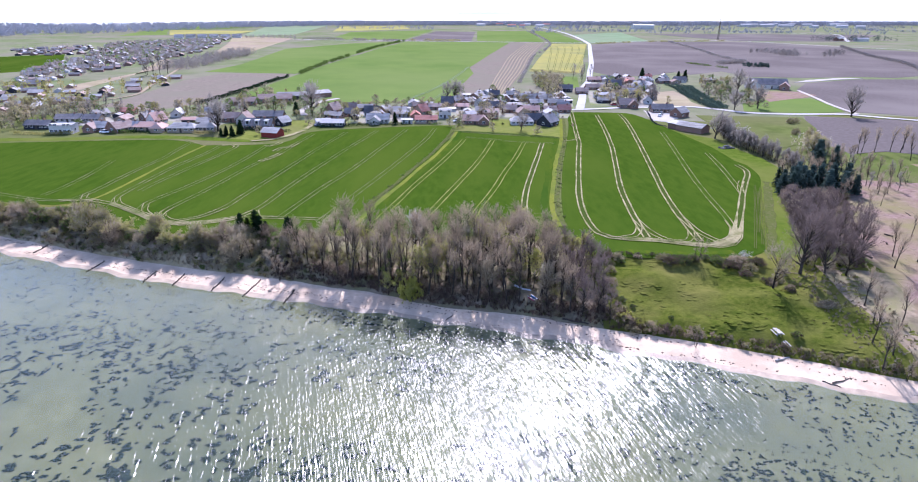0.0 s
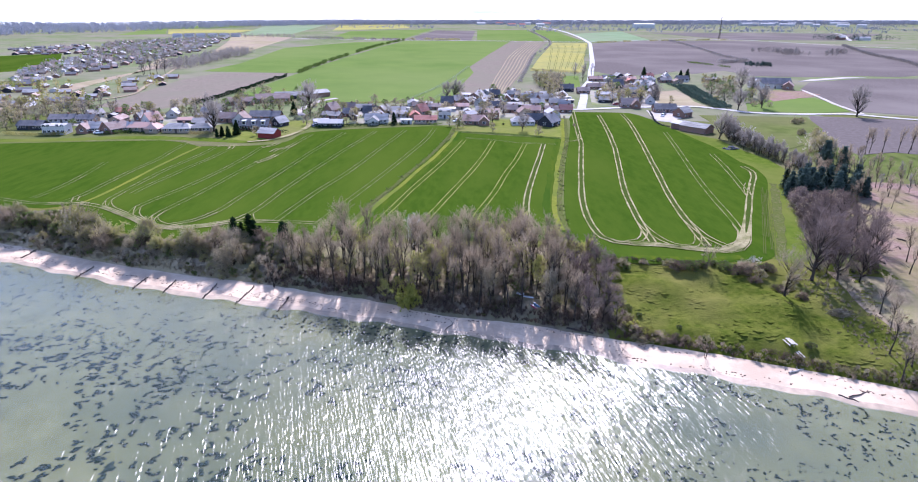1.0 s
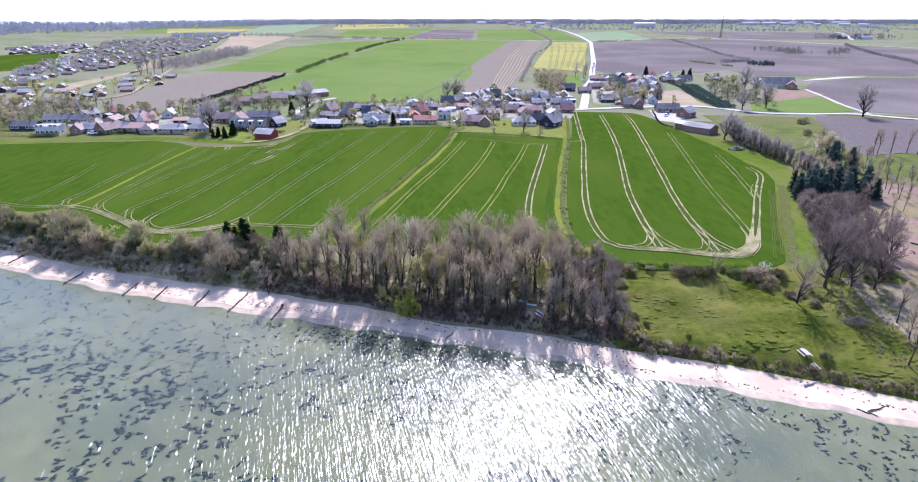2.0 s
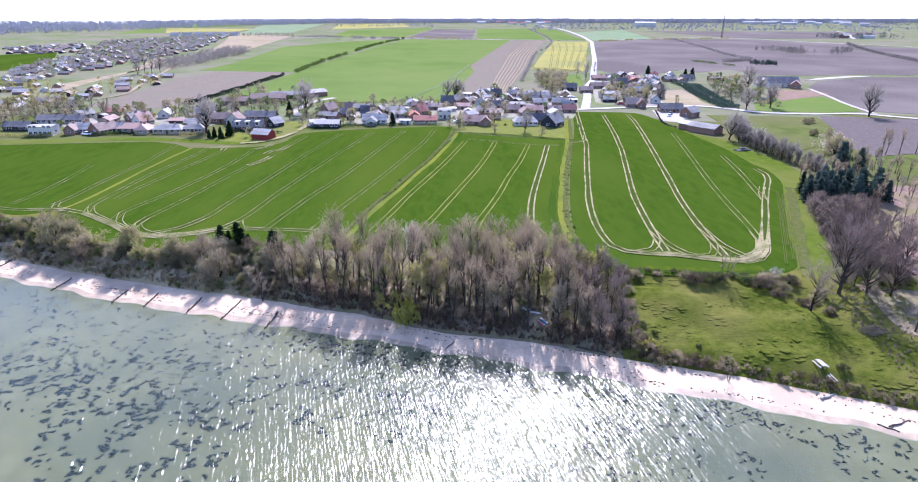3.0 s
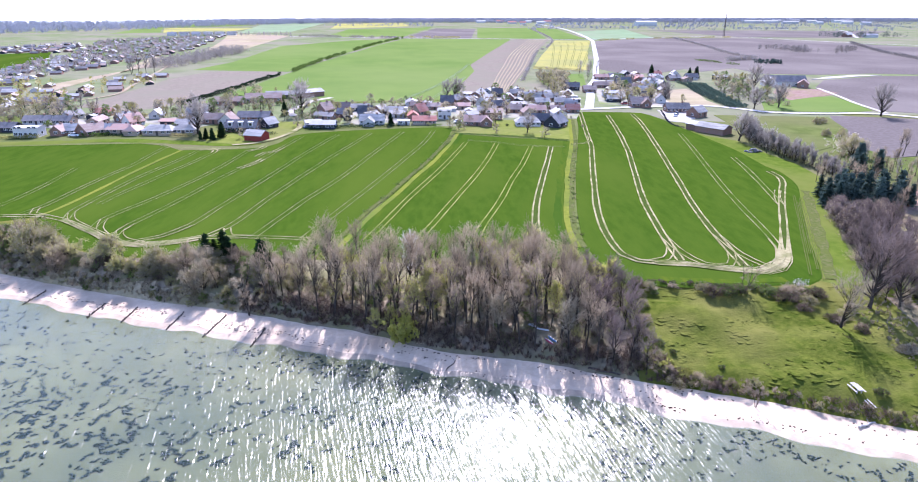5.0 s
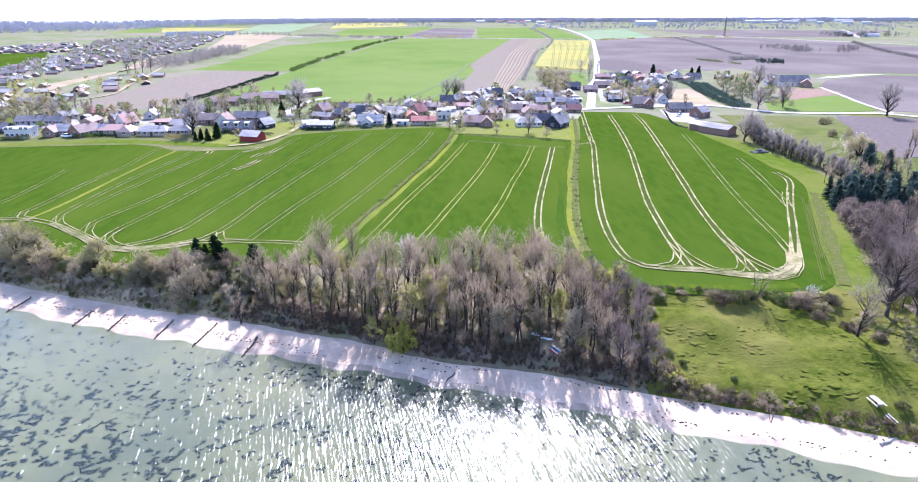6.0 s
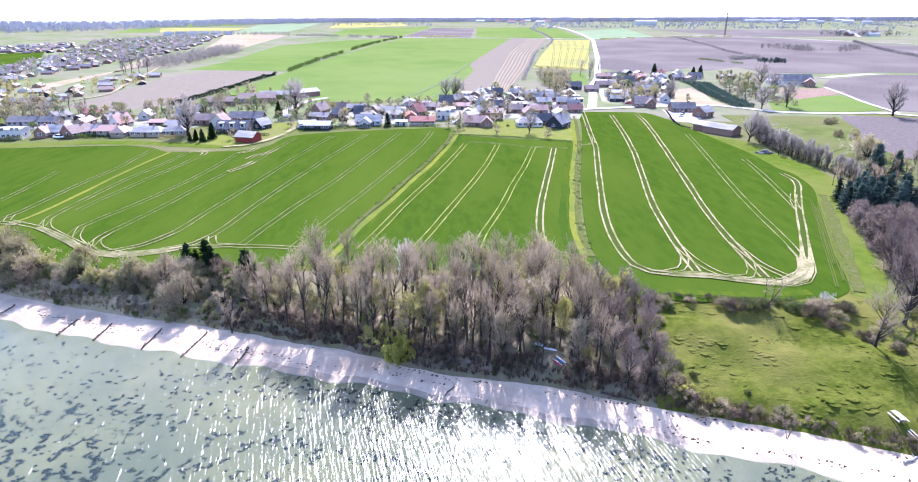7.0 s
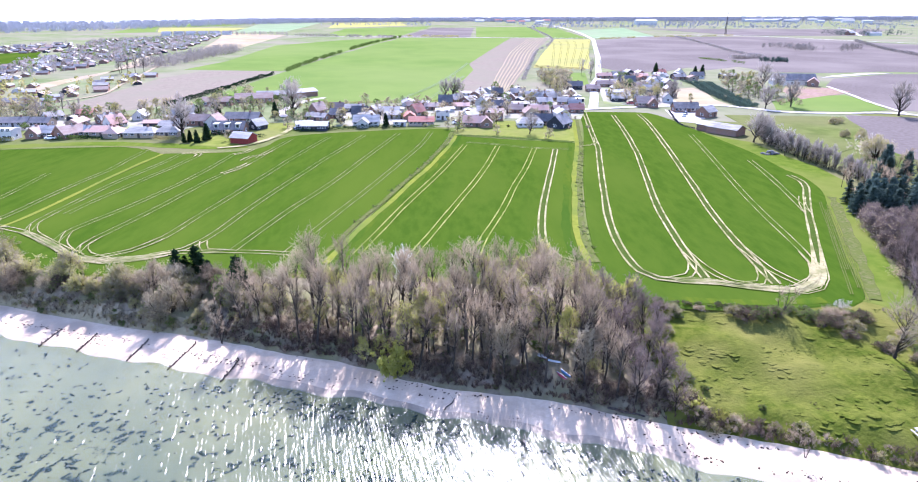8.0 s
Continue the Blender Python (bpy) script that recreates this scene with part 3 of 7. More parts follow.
band("road", [(-285, 1130), (-181, 1112), (-83, 1102), (78, 1090), (212, 1085), (310, 1140), (367, 1164), (427, 1190), (506, 1158), (564, 1059), (700, 900)], 4.5, Z_ROAD + 0.04, M_ROAD, "distant pale cross road between fields", "road", 0.1, 2, 20)

Z_FAR = LAND + 0.12
patch("field_far_green", [(-149, 382), (-145, 440), (-140, 542), (-134, 660), (-124, 769), (-110, 930), (-88, 1090), (80, 1082), (38, 818), (9, 632), (12, 578), (4, 512), (-2, 459), (1, 422), (-6, 399), (-50, 392.5), (-80, 391), (-87, 416), (-133, 418)], Z_FAR, M_GREEN_FAR, "large pale green crop field behind the village")
patch("field_far_brown", [(83, 1082), (143, 1088), (89, 802), (61, 617), (41, 502), (29, 430), (1, 424), (-2, 459), (4, 512), (12, 578), (9, 632), (38, 818)], Z_FAR, M_PLOUGH_RED, "bare brown strip field behind the village")
patch("field_rape", [(147, 1054), (202, 1056), (142, 760), (112, 590), (64, 601), (91, 757)], Z_FAR, M_RAPE, "yellow flowering rape field beside the road")
patch("field_small_green", [(68, 556), (100, 556), (88, 478), (60, 480), (60, 510)], Z_FAR, M_GREEN_FAR, "small pale green paddock behind houses")
patch("field_brown_west", [(-210, 374), (-211, 414), (-217, 510), (-207, 562), (-146, 563), (-150, 480), (-157, 386), (-174, 359)], Z_FAR, M_PLOUGH_RED, "bare pinkish brown field behind the houses")
patch("field_brown_east", [(208, 1040), (300, 1120), (355, 1140), (497, 1145), (560, 1050), (640, 900), (520, 640), (378, 565), (345, 572), (295, 560), (250, 565), (246, 614), (206, 580), (199, 604), (161, 562), (130, 574), (122, 600)], Z_FAR, M_PLOUGH, "large dark ploughed field inland")
patch("field_brown_south", [(192.4, 355), (235, 345), (330, 280), (430, 220), (300, 225), (200, 255), (181, 264), (163.4, 259), (163.3, 279), (169, 297), (176.6, 318)], Z_FAR, M_PLOUGH, "ploughed field beside the coast road")
patch("field_brown_east", [(249, 476), (277, 518), (337, 550), (390, 552), (560, 560), (640, 480), (480, 210), (340, 300), (246, 364), (228, 372), (233, 410)], Z_FAR + 0.02, M_PLOUGH, "dark ploughed field behind the coast road")

# ======== trees and shrubs ========


class Growth:
    """Collects tubes, ribbons and leaves of one plant part."""

    def __init__(self):
        self.V, self.F = [], []

    def tube(self, pts, radii, n=5):
        base = len(self.V)
        for i, p in enumerate(pts):
            d = (pts[min(i + 1, len(pts) - 1)] - pts[max(i - 1, 0)]).normalized()
            u = d.orthogonal().normalized()
            w = d.cross(u)
            for k in range(n):
                a = 2 * math.pi * k / n
                self.V.append(p + (u * math.cos(a) + w * math.sin(a)) * radii[i])
            if i:
                a0, b0 = base + (i - 1) * n, base + i * n
                for k in range(n):
                    j = (k + 1) % n
                    self.F.append((a0 + k, a0 + j, b0 + j, b0 + k))

    def ribbon(self, p, q, w, rnd):
        side = (q - p).cross(Vector((rnd.uniform(-1, 1), rnd.uniform(-1, 1), rnd.uniform(-1, 1))))
        if side.length < 1e-6:
            return
        side = side.normalized() * w * 0.5
        b = len(self.V)
        self.V += [p - side, p + side, q + side * 0.4, q - side * 0.4]
        self.F.append((b, b + 1, b + 2, b + 3))

    def leaf(self, p, s, rnd):
        u = Vector((rnd.gauss(0, 1), rnd.gauss(0, 1), rnd.gauss(0, 1))).normalized()
        w = u.orthogonal().normalized()
        b = len(self.V)
        self.V += [p - u * s * 0.5, p + w * s * 0.33, p + u * s * 0.5, p - w * s * 0.33]
        self.F.append((b, b + 1, b + 2, b + 3))

    def mesh(self, name, mat):
        return mesh_of(name, self.V, self.F, mat)


def bent(rnd, p, d, length, n, wander, lift=0.0):
    pts, d = [p.copy()], d.normalized()
    for _ in range(n):
        d = (d + Vector((rnd.gauss(0, wander), rnd.gauss(0, wander), rnd.gauss(0, wander) + lift))).normalized()
        p = p + d * (length / n)
        pts.append(p.copy())
    return pts


def outward(rnd, axis_dir, angle):
    u = axis_dir.orthogonal().normalized()
    w = axis_dir.cross(u).normalized()
    a = rnd.uniform(0, 2 * math.pi)
    return axis_dir * math.cos(angle) + (u * math.cos(a) + w * math.sin(a)) * math.sin(angle)


def bare_tree(seed, height, bole, reach, boughs, twig_mat, leaf_mat=None, leaves=0.0, leaf_size=0.3, steep=0.7, radius=None, twig_w=0.06, forks=1, subs=6, twigs=5, broom=False):
    """Meshes of a leafless or budding tree: trunk with boughs, fine crown, and leaves if it has any."""
    rnd = random.Random(seed)
    wood, crown, leaf = Growth(), Growth(), Growth()
    r = radius or height * 0.012
    stems = []
    for s in range(forks):
        d = Vector((0, 0, 1)) if forks == 1 else outward(rnd, Vector((0, 0, 1)), rnd.uniform(0.15, 0.4))
        h = height * rnd.uniform(0.85, 1.0) * (0.8 if broom else 1.0)
        pts = bent(rnd, Vector((rnd.uniform(-.2, .2) * (forks > 1), rnd.uniform(-.2, .2) * (forks > 1), -0.3)), d, h, 9, 0.05, 0.02)
        wood.tube(pts, [r * (1.25 if i == 0 else 1) * (1 - 0.93 * i / 9) for i in range(10)], 6)
        stems.append(pts)
    for k in range(boughs):
        pts = stems[k % forks]
        f = bole + (1 - bole) * (k + rnd.random()) / boughs
        i = min(8, int(f * 9))
        p = pts[i].lerp(pts[i + 1], f * 9 - i)
        span = (f - bole) / (1 - bole)
        length = reach * height * (0.45 + 1.1 * span * (1 - span) * 2) * rnd.uniform(0.7, 1.15) * (1.05 - 0.45 * span)
        d = outward(rnd, (pts[i + 1] - pts[i]).normalized(), steep * rnd.uniform(0.75, 1.25) * (1.25 - 0.6 * span))
        if broom:
            # lower limbs spread, upper ones rise, and the ends form one rounded top
            length = height * reach * rnd.uniform(0.8, 1.1) * (0.7 + 0.6 * math.sin(math.pi * min(1, 0.1 + 0.85 * span)))
            d = outward(rnd, (pts[i + 1] - pts[i]).normalized(), steep * rnd.uniform(0.5, 1.1) * (1.2 - 0.5 * span))
        limb = bent(rnd, p, d, length, 4, 0.08 if broom else 0.13, 0.14 if broom else 0.10)
        rl = r * (1 - 0.9 * f) * (0.75 if broom else 0.55) + 0.012
        wood.tube(limb, [rl, rl * .75, rl * .5, rl * .32, rl * .15], 4)
        for m in range(subs):
            g = 0.3 + 0.7 * (m + rnd.random()) / subs
            j = min(3, int(g * 4))
            q = limb[j].lerp(limb[j + 1], g * 4 - j)
            dd = outward(rnd, (limb[j + 1] - limb[j]).normalized(), rnd.uniform(0.25, 0.65) if broom else rnd.uniform(0.4, 0.95))
            sub = bent(rnd, q, dd, length * rnd.uniform(0.28, 0.5), 2, 0.15, 0.1)
            crown.ribbon(sub[0], sub[1], twig_w * 1.7, rnd)
            crown.ribbon(sub[1], sub[2], twig_w * 1.3, rnd)
            for _ in range(twigs):
                g2 = rnd.random()
                o = sub[0].lerp(sub[1], g2 * 2) if g2 < 0.5 else sub[1].lerp(sub[2], g2 * 2 - 1)
                end = o + outward(rnd, (sub[2] - sub[0]).normalized(), rnd.uniform(0.2, 0.7) if broom else rnd.uniform(0.3, 1.0)) * length * rnd.uniform(0.14, 0.3)
                crown.ribbon(o, end, twig_w, rnd)
                for _ in range(2):
                    o2 = o.lerp(end, rnd.uniform(0.3, 1))
                    e2 = o2 + outward(rnd, (end - o).normalized(), rnd.uniform(0.2, 0.7) if broom else rnd.uniform(0.3, 1.1)) * length * rnd.uniform(0.08, 0.17)
                    crown.ribbon(o2, e2, twig_w * 0.75, rnd)
                    if leaf_mat and rnd.random() < leaves:
                        for _ in range(2):
                            leaf.leaf(o2.lerp(e2, rnd.random()) + Vector((rnd.gauss(0, .12), rnd.gauss(0, .12), rnd.gauss(0, .12))), leaf_size * rnd.uniform(0.6, 1.3), rnd)
    out = [("trunk", wood.mesh("trunk", M_BARK)), ("crown", crown.mesh("crown", twig_mat))]
    if leaf.F:
        out.append(("foliage", leaf.mesh("foliage", leaf_mat)))
    return out


def shrub(seed, height, width, stems, twig_mat, leaf_mat=None, leaves=3, leaf_size=0.22, twig_w=0.04):
    """A many-stemmed bush, bare or with small leaves in loose clumps."""
    rnd = random.Random(seed)
    wood, crown, leaf = Growth(), Growth(), Growth()
    for s in range(stems):
        a = rnd.uniform(0, 2 * math.pi)
        lean = rnd.uniform(0.05, 1.0) ** 0.7
        d = Vector((math.cos(a) * lean * width / height, math.sin(a) * lean * width / height, 1 - 0.45 * lean))
        h = height * rnd.uniform(0.6, 1.05)
        st = bent(rnd, Vector((math.cos(a) * 0.25 * lean * width, math.sin(a) * 0.25 * lean * width, -0.2)), d, h, 4, 0.14)
        wood.tube(st, [0.05, 0.04, 0.03, 0.02, 0.008], 3)
        for m in range(9):
            g = 0.15 + 0.85 * (m + rnd.random()) / 9
            j = min(3, int(g * 4))
            q = st[j].lerp(st[j + 1], g * 4 - j)
            e = q + outward(rnd, (st[j + 1] - st[j]).normalized(), rnd.uniform(0.4, 1.2)) * h * rnd.uniform(0.15, 0.34)
            crown.ribbon(q, e, twig_w * 1.4, rnd)
            for _ in range(5):
                o = q.lerp(e, rnd.uniform(0.2, 1))
                t = o + outward(rnd, (e - q).normalized(), rnd.uniform(0.3, 1.3)) * h * rnd.uniform(0.06, 0.16)
                crown.ribbon(o, t, twig_w, rnd)
                if leaf_mat:
                    for _ in range(leaves):
                        leaf.leaf(o.lerp(t, rnd.random()) + Vector((rnd.gauss(0, .1), rnd.gauss(0, .1), rnd.gauss(0, .1))), leaf_size * rnd.uniform(0.6, 1.4), rnd)
    out = [("stem", wood.mesh("stem", M_BARK)), ("crown", crown.mesh("crown", twig_mat))]
    if leaf.F:
        out.append(("foliage", leaf.mesh("foliage", leaf_mat)))
    return out


def dome_shrub(seed, height, width, twig_mat, leaf_mat=None, clumps=26, twigs=52, leaves=34, leaf_size=0.19, twig_w=0.045, joined=False):
    """A dense rounded bush: stems fan out to clumps of fine twigs and leaves that form a lumpy dome. joined: too low to tell its parts."""
    rnd = random.Random(seed)
    wood, crown, leaf = Growth(), Growth(), Growth()
    for _ in range(clumps):
        a, up, rr = rnd.uniform(0, 2 * math.pi), rnd.uniform(0.0, 1.0), rnd.uniform(0.62, 1.0)
        flat = math.sqrt(1 - up * up)
        c = Vector((math.cos(a) * flat * rr * width * 0.42, math.sin(a) * flat * rr * width * 0.42, height * (0.16 + 0.66 * up * rr)))
        mid = Vector((c.x * 0.35, c.y * 0.35, c.z * 0.5))
        wood.tube([Vector((c.x * 0.1, c.y * 0.1, -0.2)), mid, c], [0.06, 0.04, 0.015], 3)
        rc = 0.19 * width * rnd.uniform(0.7, 1.25)
        away = Vector((c.x, c.y, c.z * 0.8 + 0.2)).normalized()
        for _ in range(twigs):
            o = c + Vector((rnd.gauss(0, 1), rnd.gauss(0, 1), rnd.gauss(0, 0.8))) * rc * 0.35
            e = o + (away * 0.7 + Vector((rnd.gauss(0, 0.6), rnd.gauss(0, 0.6), rnd.gauss(0.15, 0.6)))).normalized() * rc * rnd.uniform(0.4, 1.0)
            crown.ribbon(o, e, twig_w, rnd)
        if leaf_mat:
            for _ in range(leaves):
                d = Vector((rnd.gauss(0, 1), rnd.gauss(0, 1), rnd.gauss(0, 1))).normalized() * rc * rnd.uniform(0.45, 1.0)
                leaf.leaf(c + d + away * rc * 0.25, leaf_size * rnd.uniform(0.6, 1.5), rnd)
    if joined:
        V, F, idx = [], [], []
        for k, part_of in enumerate((wood, crown, leaf)):
            F += [tuple(j + len(V) for j in f) for f in part_of.F]
            V += part_of.V
            idx += [k] * len(part_of.F)
        return [("crown", mesh_of("crown", V, F, [M_BARK, twig_mat, leaf_mat or twig_mat], idx))]
    out = [("stem", wood.mesh("stem", M_BARK)), ("crown", crown.mesh("crown", twig_mat))]
    if leaf.F:
        out.append(("foliage", leaf.mesh("foliage", leaf_mat)))
    return out


def conifer(seed, height, width, mat, whorls=17, arms=11):
    """A spruce: whorls of drooping boughs hung with needle sprays."""
    rnd = random.Random(seed)
    wood, leaf = Growth(), Growth()
    pts = bent(rnd, Vector((0, 0, -0.3)), Vector((0, 0, 1)), height, 6, 0.015)
    wood.tube(pts, [0.2 * (1 - 0.95 * i / 6) for i in range(7)], 5)
    for w in range(whorls):
        f = 0.08 + 0.9 * w / whorls
        for a in range(arms):
            ang = rnd.uniform(0, 2 * math.pi)
            L = width * 0.5 * (1 - f) ** 0.8 * rnd.uniform(0.65, 1.15) + 0.25
            root = Vector((0, 0, f * height))
            tip = root + Vector((math.cos(ang) * L, math.sin(ang) * L, rnd.uniform(-0.15, 0.25) * L))
            wood.ribbon(root, tip, 0.05, rnd)
            n = max(5, int(L * 8))
            for k in range(n):
                o = root.lerp(tip, 0.1 + 0.9 * (k + rnd.random()) / n)
                leaf.leaf(o + Vector((rnd.gauss(0, .14), rnd.gauss(0, .14), rnd.gauss(-.05, .12))), rnd.uniform(0.45, 0.85), rnd)
    for k in range(14):
        leaf.leaf(Vector((rnd.gauss(0, .07), rnd.gauss(0, .07), height * rnd.uniform(0.9, 1.02))), 0.35, rnd)
    return [("trunk", wood.mesh("trunk", M_BARK)), ("foliage", leaf.mesh("foliage", mat))]


SLENDER = [bare_tree(10 + i, 15, 0.42 + 0.04 * (i % 3), 0.19 + 0.02 * (i % 2), 20, M_TWIG, steep=0.72, radius=0.25, twig_w=0.036, subs=6, twigs=4, broom=True) for i in range(8)]
SLENDER_PURPLE = [bare_tree(20 + i, 12, 0.25, 0.24, 22, M_TWIG_PURPLE, steep=0.8, twig_w=0.05, subs=6, twigs=4, broom=True) for i in range(4)]
PALE = [bare_tree(30 + i, 12, 0.3, 0.26, 22, (M_TWIG_WHITE, M_TWIG_PALE)[i], steep=0.75, broom=True) for i in range(2)]
BUDDING = [bare_tree(40 + i, 13, 0.30, 0.24, 20, M_TWIG, M_LEAF_YELLOW, 1.0, 0.25, steep=0.9, twig_w=0.05, subs=6, twigs=5, broom=True) for i in range(3)]
SPREADING = [bare_tree(50 + i, 12, 0.2, 0.33, 24, M_TWIG_PALE, steep=1.0, radius=0.26, twig_w=0.045, broom=True) for i in range(3)]
SPREADING_PURPLE = [bare_tree(60 + i, 14, 0.18, 0.32, 34, M_TWIG_PURPLE, steep=1.0, radius=0.34, twig_w=0.07, subs=5, twigs=4, broom=True) for i in range(3)]
FORKED = [bare_tree(70 + i, 9, 0.3, 0.28, 20, M_TWIG, steep=0.8, forks=3, radius=0.12, twig_w=0.04) for i in range(3)]
SCRUB = [shrub(90 + i, 3.6, 3.4, 20, M_TWIG, twig_w=0.05) for i in range(3)]
SCRUB_DARK = [shrub(92 + i, 3.2, 3.0, 18, M_BRAMBLE, twig_w=0.06) for i in range(2)]
BUD_TREES = [bare_tree(130 + i, 8, 0.12, 0.52, 20, m, l, 0.8, 0.5, steep=1.15, radius=0.2, twig_w=0.13, subs=3, twigs=3) for i, (m, l) in enumerate(((M_TWIG_HAZE, M_BUDS), (M_TWIG_HAZE, M_BUDS), (M_TWIG_HAZE, M_LEAF_OLIVE), (M_TWIG_HAZE, M_LEAF_OLIVE), (M_TWIG_HAZE, M_BUDS), (M_TWIG_HAZE, M_LEAF_GREEN)))]
THIN_TREES = [bare_tree(140 + i, 13, 0.2, 0.20, 20, M_TWIG_HAZE, steep=0.75, radius=0.16, twig_w=0.10, subs=4, twigs=4, broom=True) for i in range(3)]
TINY = [shrub(150, 3.2, 3.0, 7, M_BRAMBLE, M_LEAF_GREEN, 1, 0.5, twig_w=0.14)]
BIG_BARE = [bare_tree(145 + i, 12, 0.18, 0.36, 32, M_TWIG_HAZE, steep=1.1, radius=0.4, twig_w=0.10, broom=True) for i in range(2)]
SCRUB_OLIVE = [shrub(100 + i, 3.4, 3.4, 18, M_TWIG_PALE, M_LEAF_OLIVE, 2) for i in range(3)]
SCRUB_GREEN = [shrub(105 + i, 3.2, 3.2, 16, M_TWIG, M_LEAF_GREEN, 3) for i in range(2)]
SCRUB_YELLOW = [shrub(108 + i, 3.4, 2.4, 16, M_TWIG, M_LEAF_YELLOW, 5, 0.4) for i in range(2)]
SCRUB_BLOSSOM = [shrub(112, 3.4, 2.6, 14, M_TWIG_PALE, M_BLOSSOM, 2, 0.16)]
SPRUCE = [conifer(120 + i, 9, 5.0, M_NEEDLE) for i in range(3)]
SPRUCE_BLUE = [conifer(125 + i, 11, 5.2, M_NEEDLE_BLUE) for i in range(3)]
DOME_BEIGE = [dome_shrub(160 + i, 4.0, 4.6, M_TWIG_PALE, M_BUDS, leaves=24) for i in range(2)]
DOME_OLIVE = [dome_shrub(165 + i, 3.8, 4.6, M_TWIG_PALE, M_LEAF_OLIVE, leaves=66) for i in range(3)]
DOME_GREEN = [dome_shrub(170 + i, 3.4, 4.2, M_BRAMBLE, M_LEAF_GREEN, leaves=76) for i in range(2)]
DOME_GREY = [dome_shrub(175 + i, 3.8, 4.4, (M_TWIG, M_TWIG_PALE)[i], twigs=62, twig_w=0.048) for i in range(2)]
DOME_DARK = [dome_shrub(180 + i, 3.2, 4.2, M_BRAMBLE, M_LEAF_GREEN, leaves=16, twigs=80) for i in range(2)]
LOW_OLIVE = [dome_shrub(185, 3.6, 4.6, M_TWIG_PALE, M_LEAF_OLIVE, 13, 30, 26, 0.36, 0.07, joined=True)]
LOW_GREEN = [dome_shrub(186, 3.4, 4.4, M_BRAMBLE, M_LEAF_GREEN, 13, 26, 30, 0.36, 0.07, joined=True)]
LOW_GREY = [dome_shrub(187 + i, 3.6, 4.4, m, None, 13, 46, 0, 0.2, 0.07, joined=True) for i, m in enumerate((M_TWIG, M_TWIG_PALE))]
LOW_DARK = [dome_shrub(190 + i, 3.2, 4.4, M_BRAMBLE, M_LEAF_GREEN, 13, 40, 8, 0.34, 0.08, joined=True) for i in range(2)]
DOME_RUSSET = [dome_shrub(195 + i, 4.2, 4.6, M_TWIG_PURPLE, M_BUDS, leaves=10, twigs=64, twig_w=0.055) for i in range(2)]
PLANTER = random.Random(5)


def plant(name, parts, x, y, scale=1.0, tall=1.0, label="", category="tree", group="", z=None):
    """A plant of its own at a place, standing on the ground."""
    ob = new(name)
    ob.matrix_basis = Matrix.LocRotScale((x, y, (ground_z(x, y) if z is None else z) - 0.05), Euler((PLANTER.gauss(0, 0.02), PLANTER.gauss(0, 0.02), PLANTER.uniform(0, 6.28))), (scale, scale, scale * tall))
    for n, me in parts:
        p = piece(n, me, ob)
        if n != "trunk":
            tagged(p, kind="stuff")
    return tagged(ob, label, category, group)


def scatter(count, x0, x1, y0, y1, gap, ok, seed):
    """Places at random, no two nearer than gap."""
    rnd, out = random.Random(seed), []
    for _ in range(count * 12):
        if len(out) >= count:
            break
        x = rnd.uniform(x0, x1)
        y = rnd.uniform(y0(x) if callable(y0) else y0, y1(x) if callable(y1) else y1)
        if ok(x, y) and all((x - a) ** 2 + (y - b) ** 2 > gap * gap for a, b in out):
            out.append((x, y))
    return out


pick = PLANTER.choice
# the tall bare wood on the bank
for x, y in scatter(158, -40, 33, lambda x: bank(x) + 2.0, lambda x: 147.5 - max(0, x - 22) * 1.1, 2.6, lambda x, y: not (13.5 < x < 17.2 and 122 < y < 128), 11):
    h = 0.80 + 0.28 * PLANTER.random()
    if x < -28:
        h *= 0.78
    if x > 24:
        h *= 0.8
        plant("bare_tree", pick(SLENDER_PURPLE), x, y, h, 1, "slender leafless tree with purplish budding twigs", "tree", "trees of the coastal wood")
    elif PLANTER.random() < 0.07:
        plant("budding_tree", pick(BUDDING), x, y, h * 0.85, 1, "slender tree coming into yellow-green leaf", "tree", "trees of the coastal wood")
    elif PLANTER.random() < 0.06:
        plant("pale_tree", PALE[1], x, y, h, 1, "slender leafless tree with pale grey twigs", "tree", "trees of the coastal wood")
    else:
        plant("bare_tree", pick(SLENDER), x, y, h, 1, "tall slender leafless tree with grey bark", "tree", "trees of the coastal wood")
plant("pale_tree", PALE[0], -11.5, 146.5, 0.95, 1, "leafless tree with whitish budding twigs", "tree", "trees of the coastal wood")
for x, y, s in ((-4.5, 132, 0.95), (-3, 134.5, 0.85), (-6, 134, 0.8), (27, 139, 0.62), (29.5, 141.5, 0.7), (14.5, 147.5, 0.95), (23.5, 143, 0.75), (25, 140, 0.7), (-16, 131, 0.5), (-13.5, 131.5, 0.45), (-25, 138, 0.5)):
    plant("budding_tree", pick(BUDDING), x, y, s, 1, "tree coming into yellow-green spring leaf", "tree", "trees of the coastal wood")
plant("yellow_bush", SCRUB_YELLOW[0], -10.9, 128.8, 1.0, 1.5, "bright yellow-green leafing bush at the beach edge", "bush")
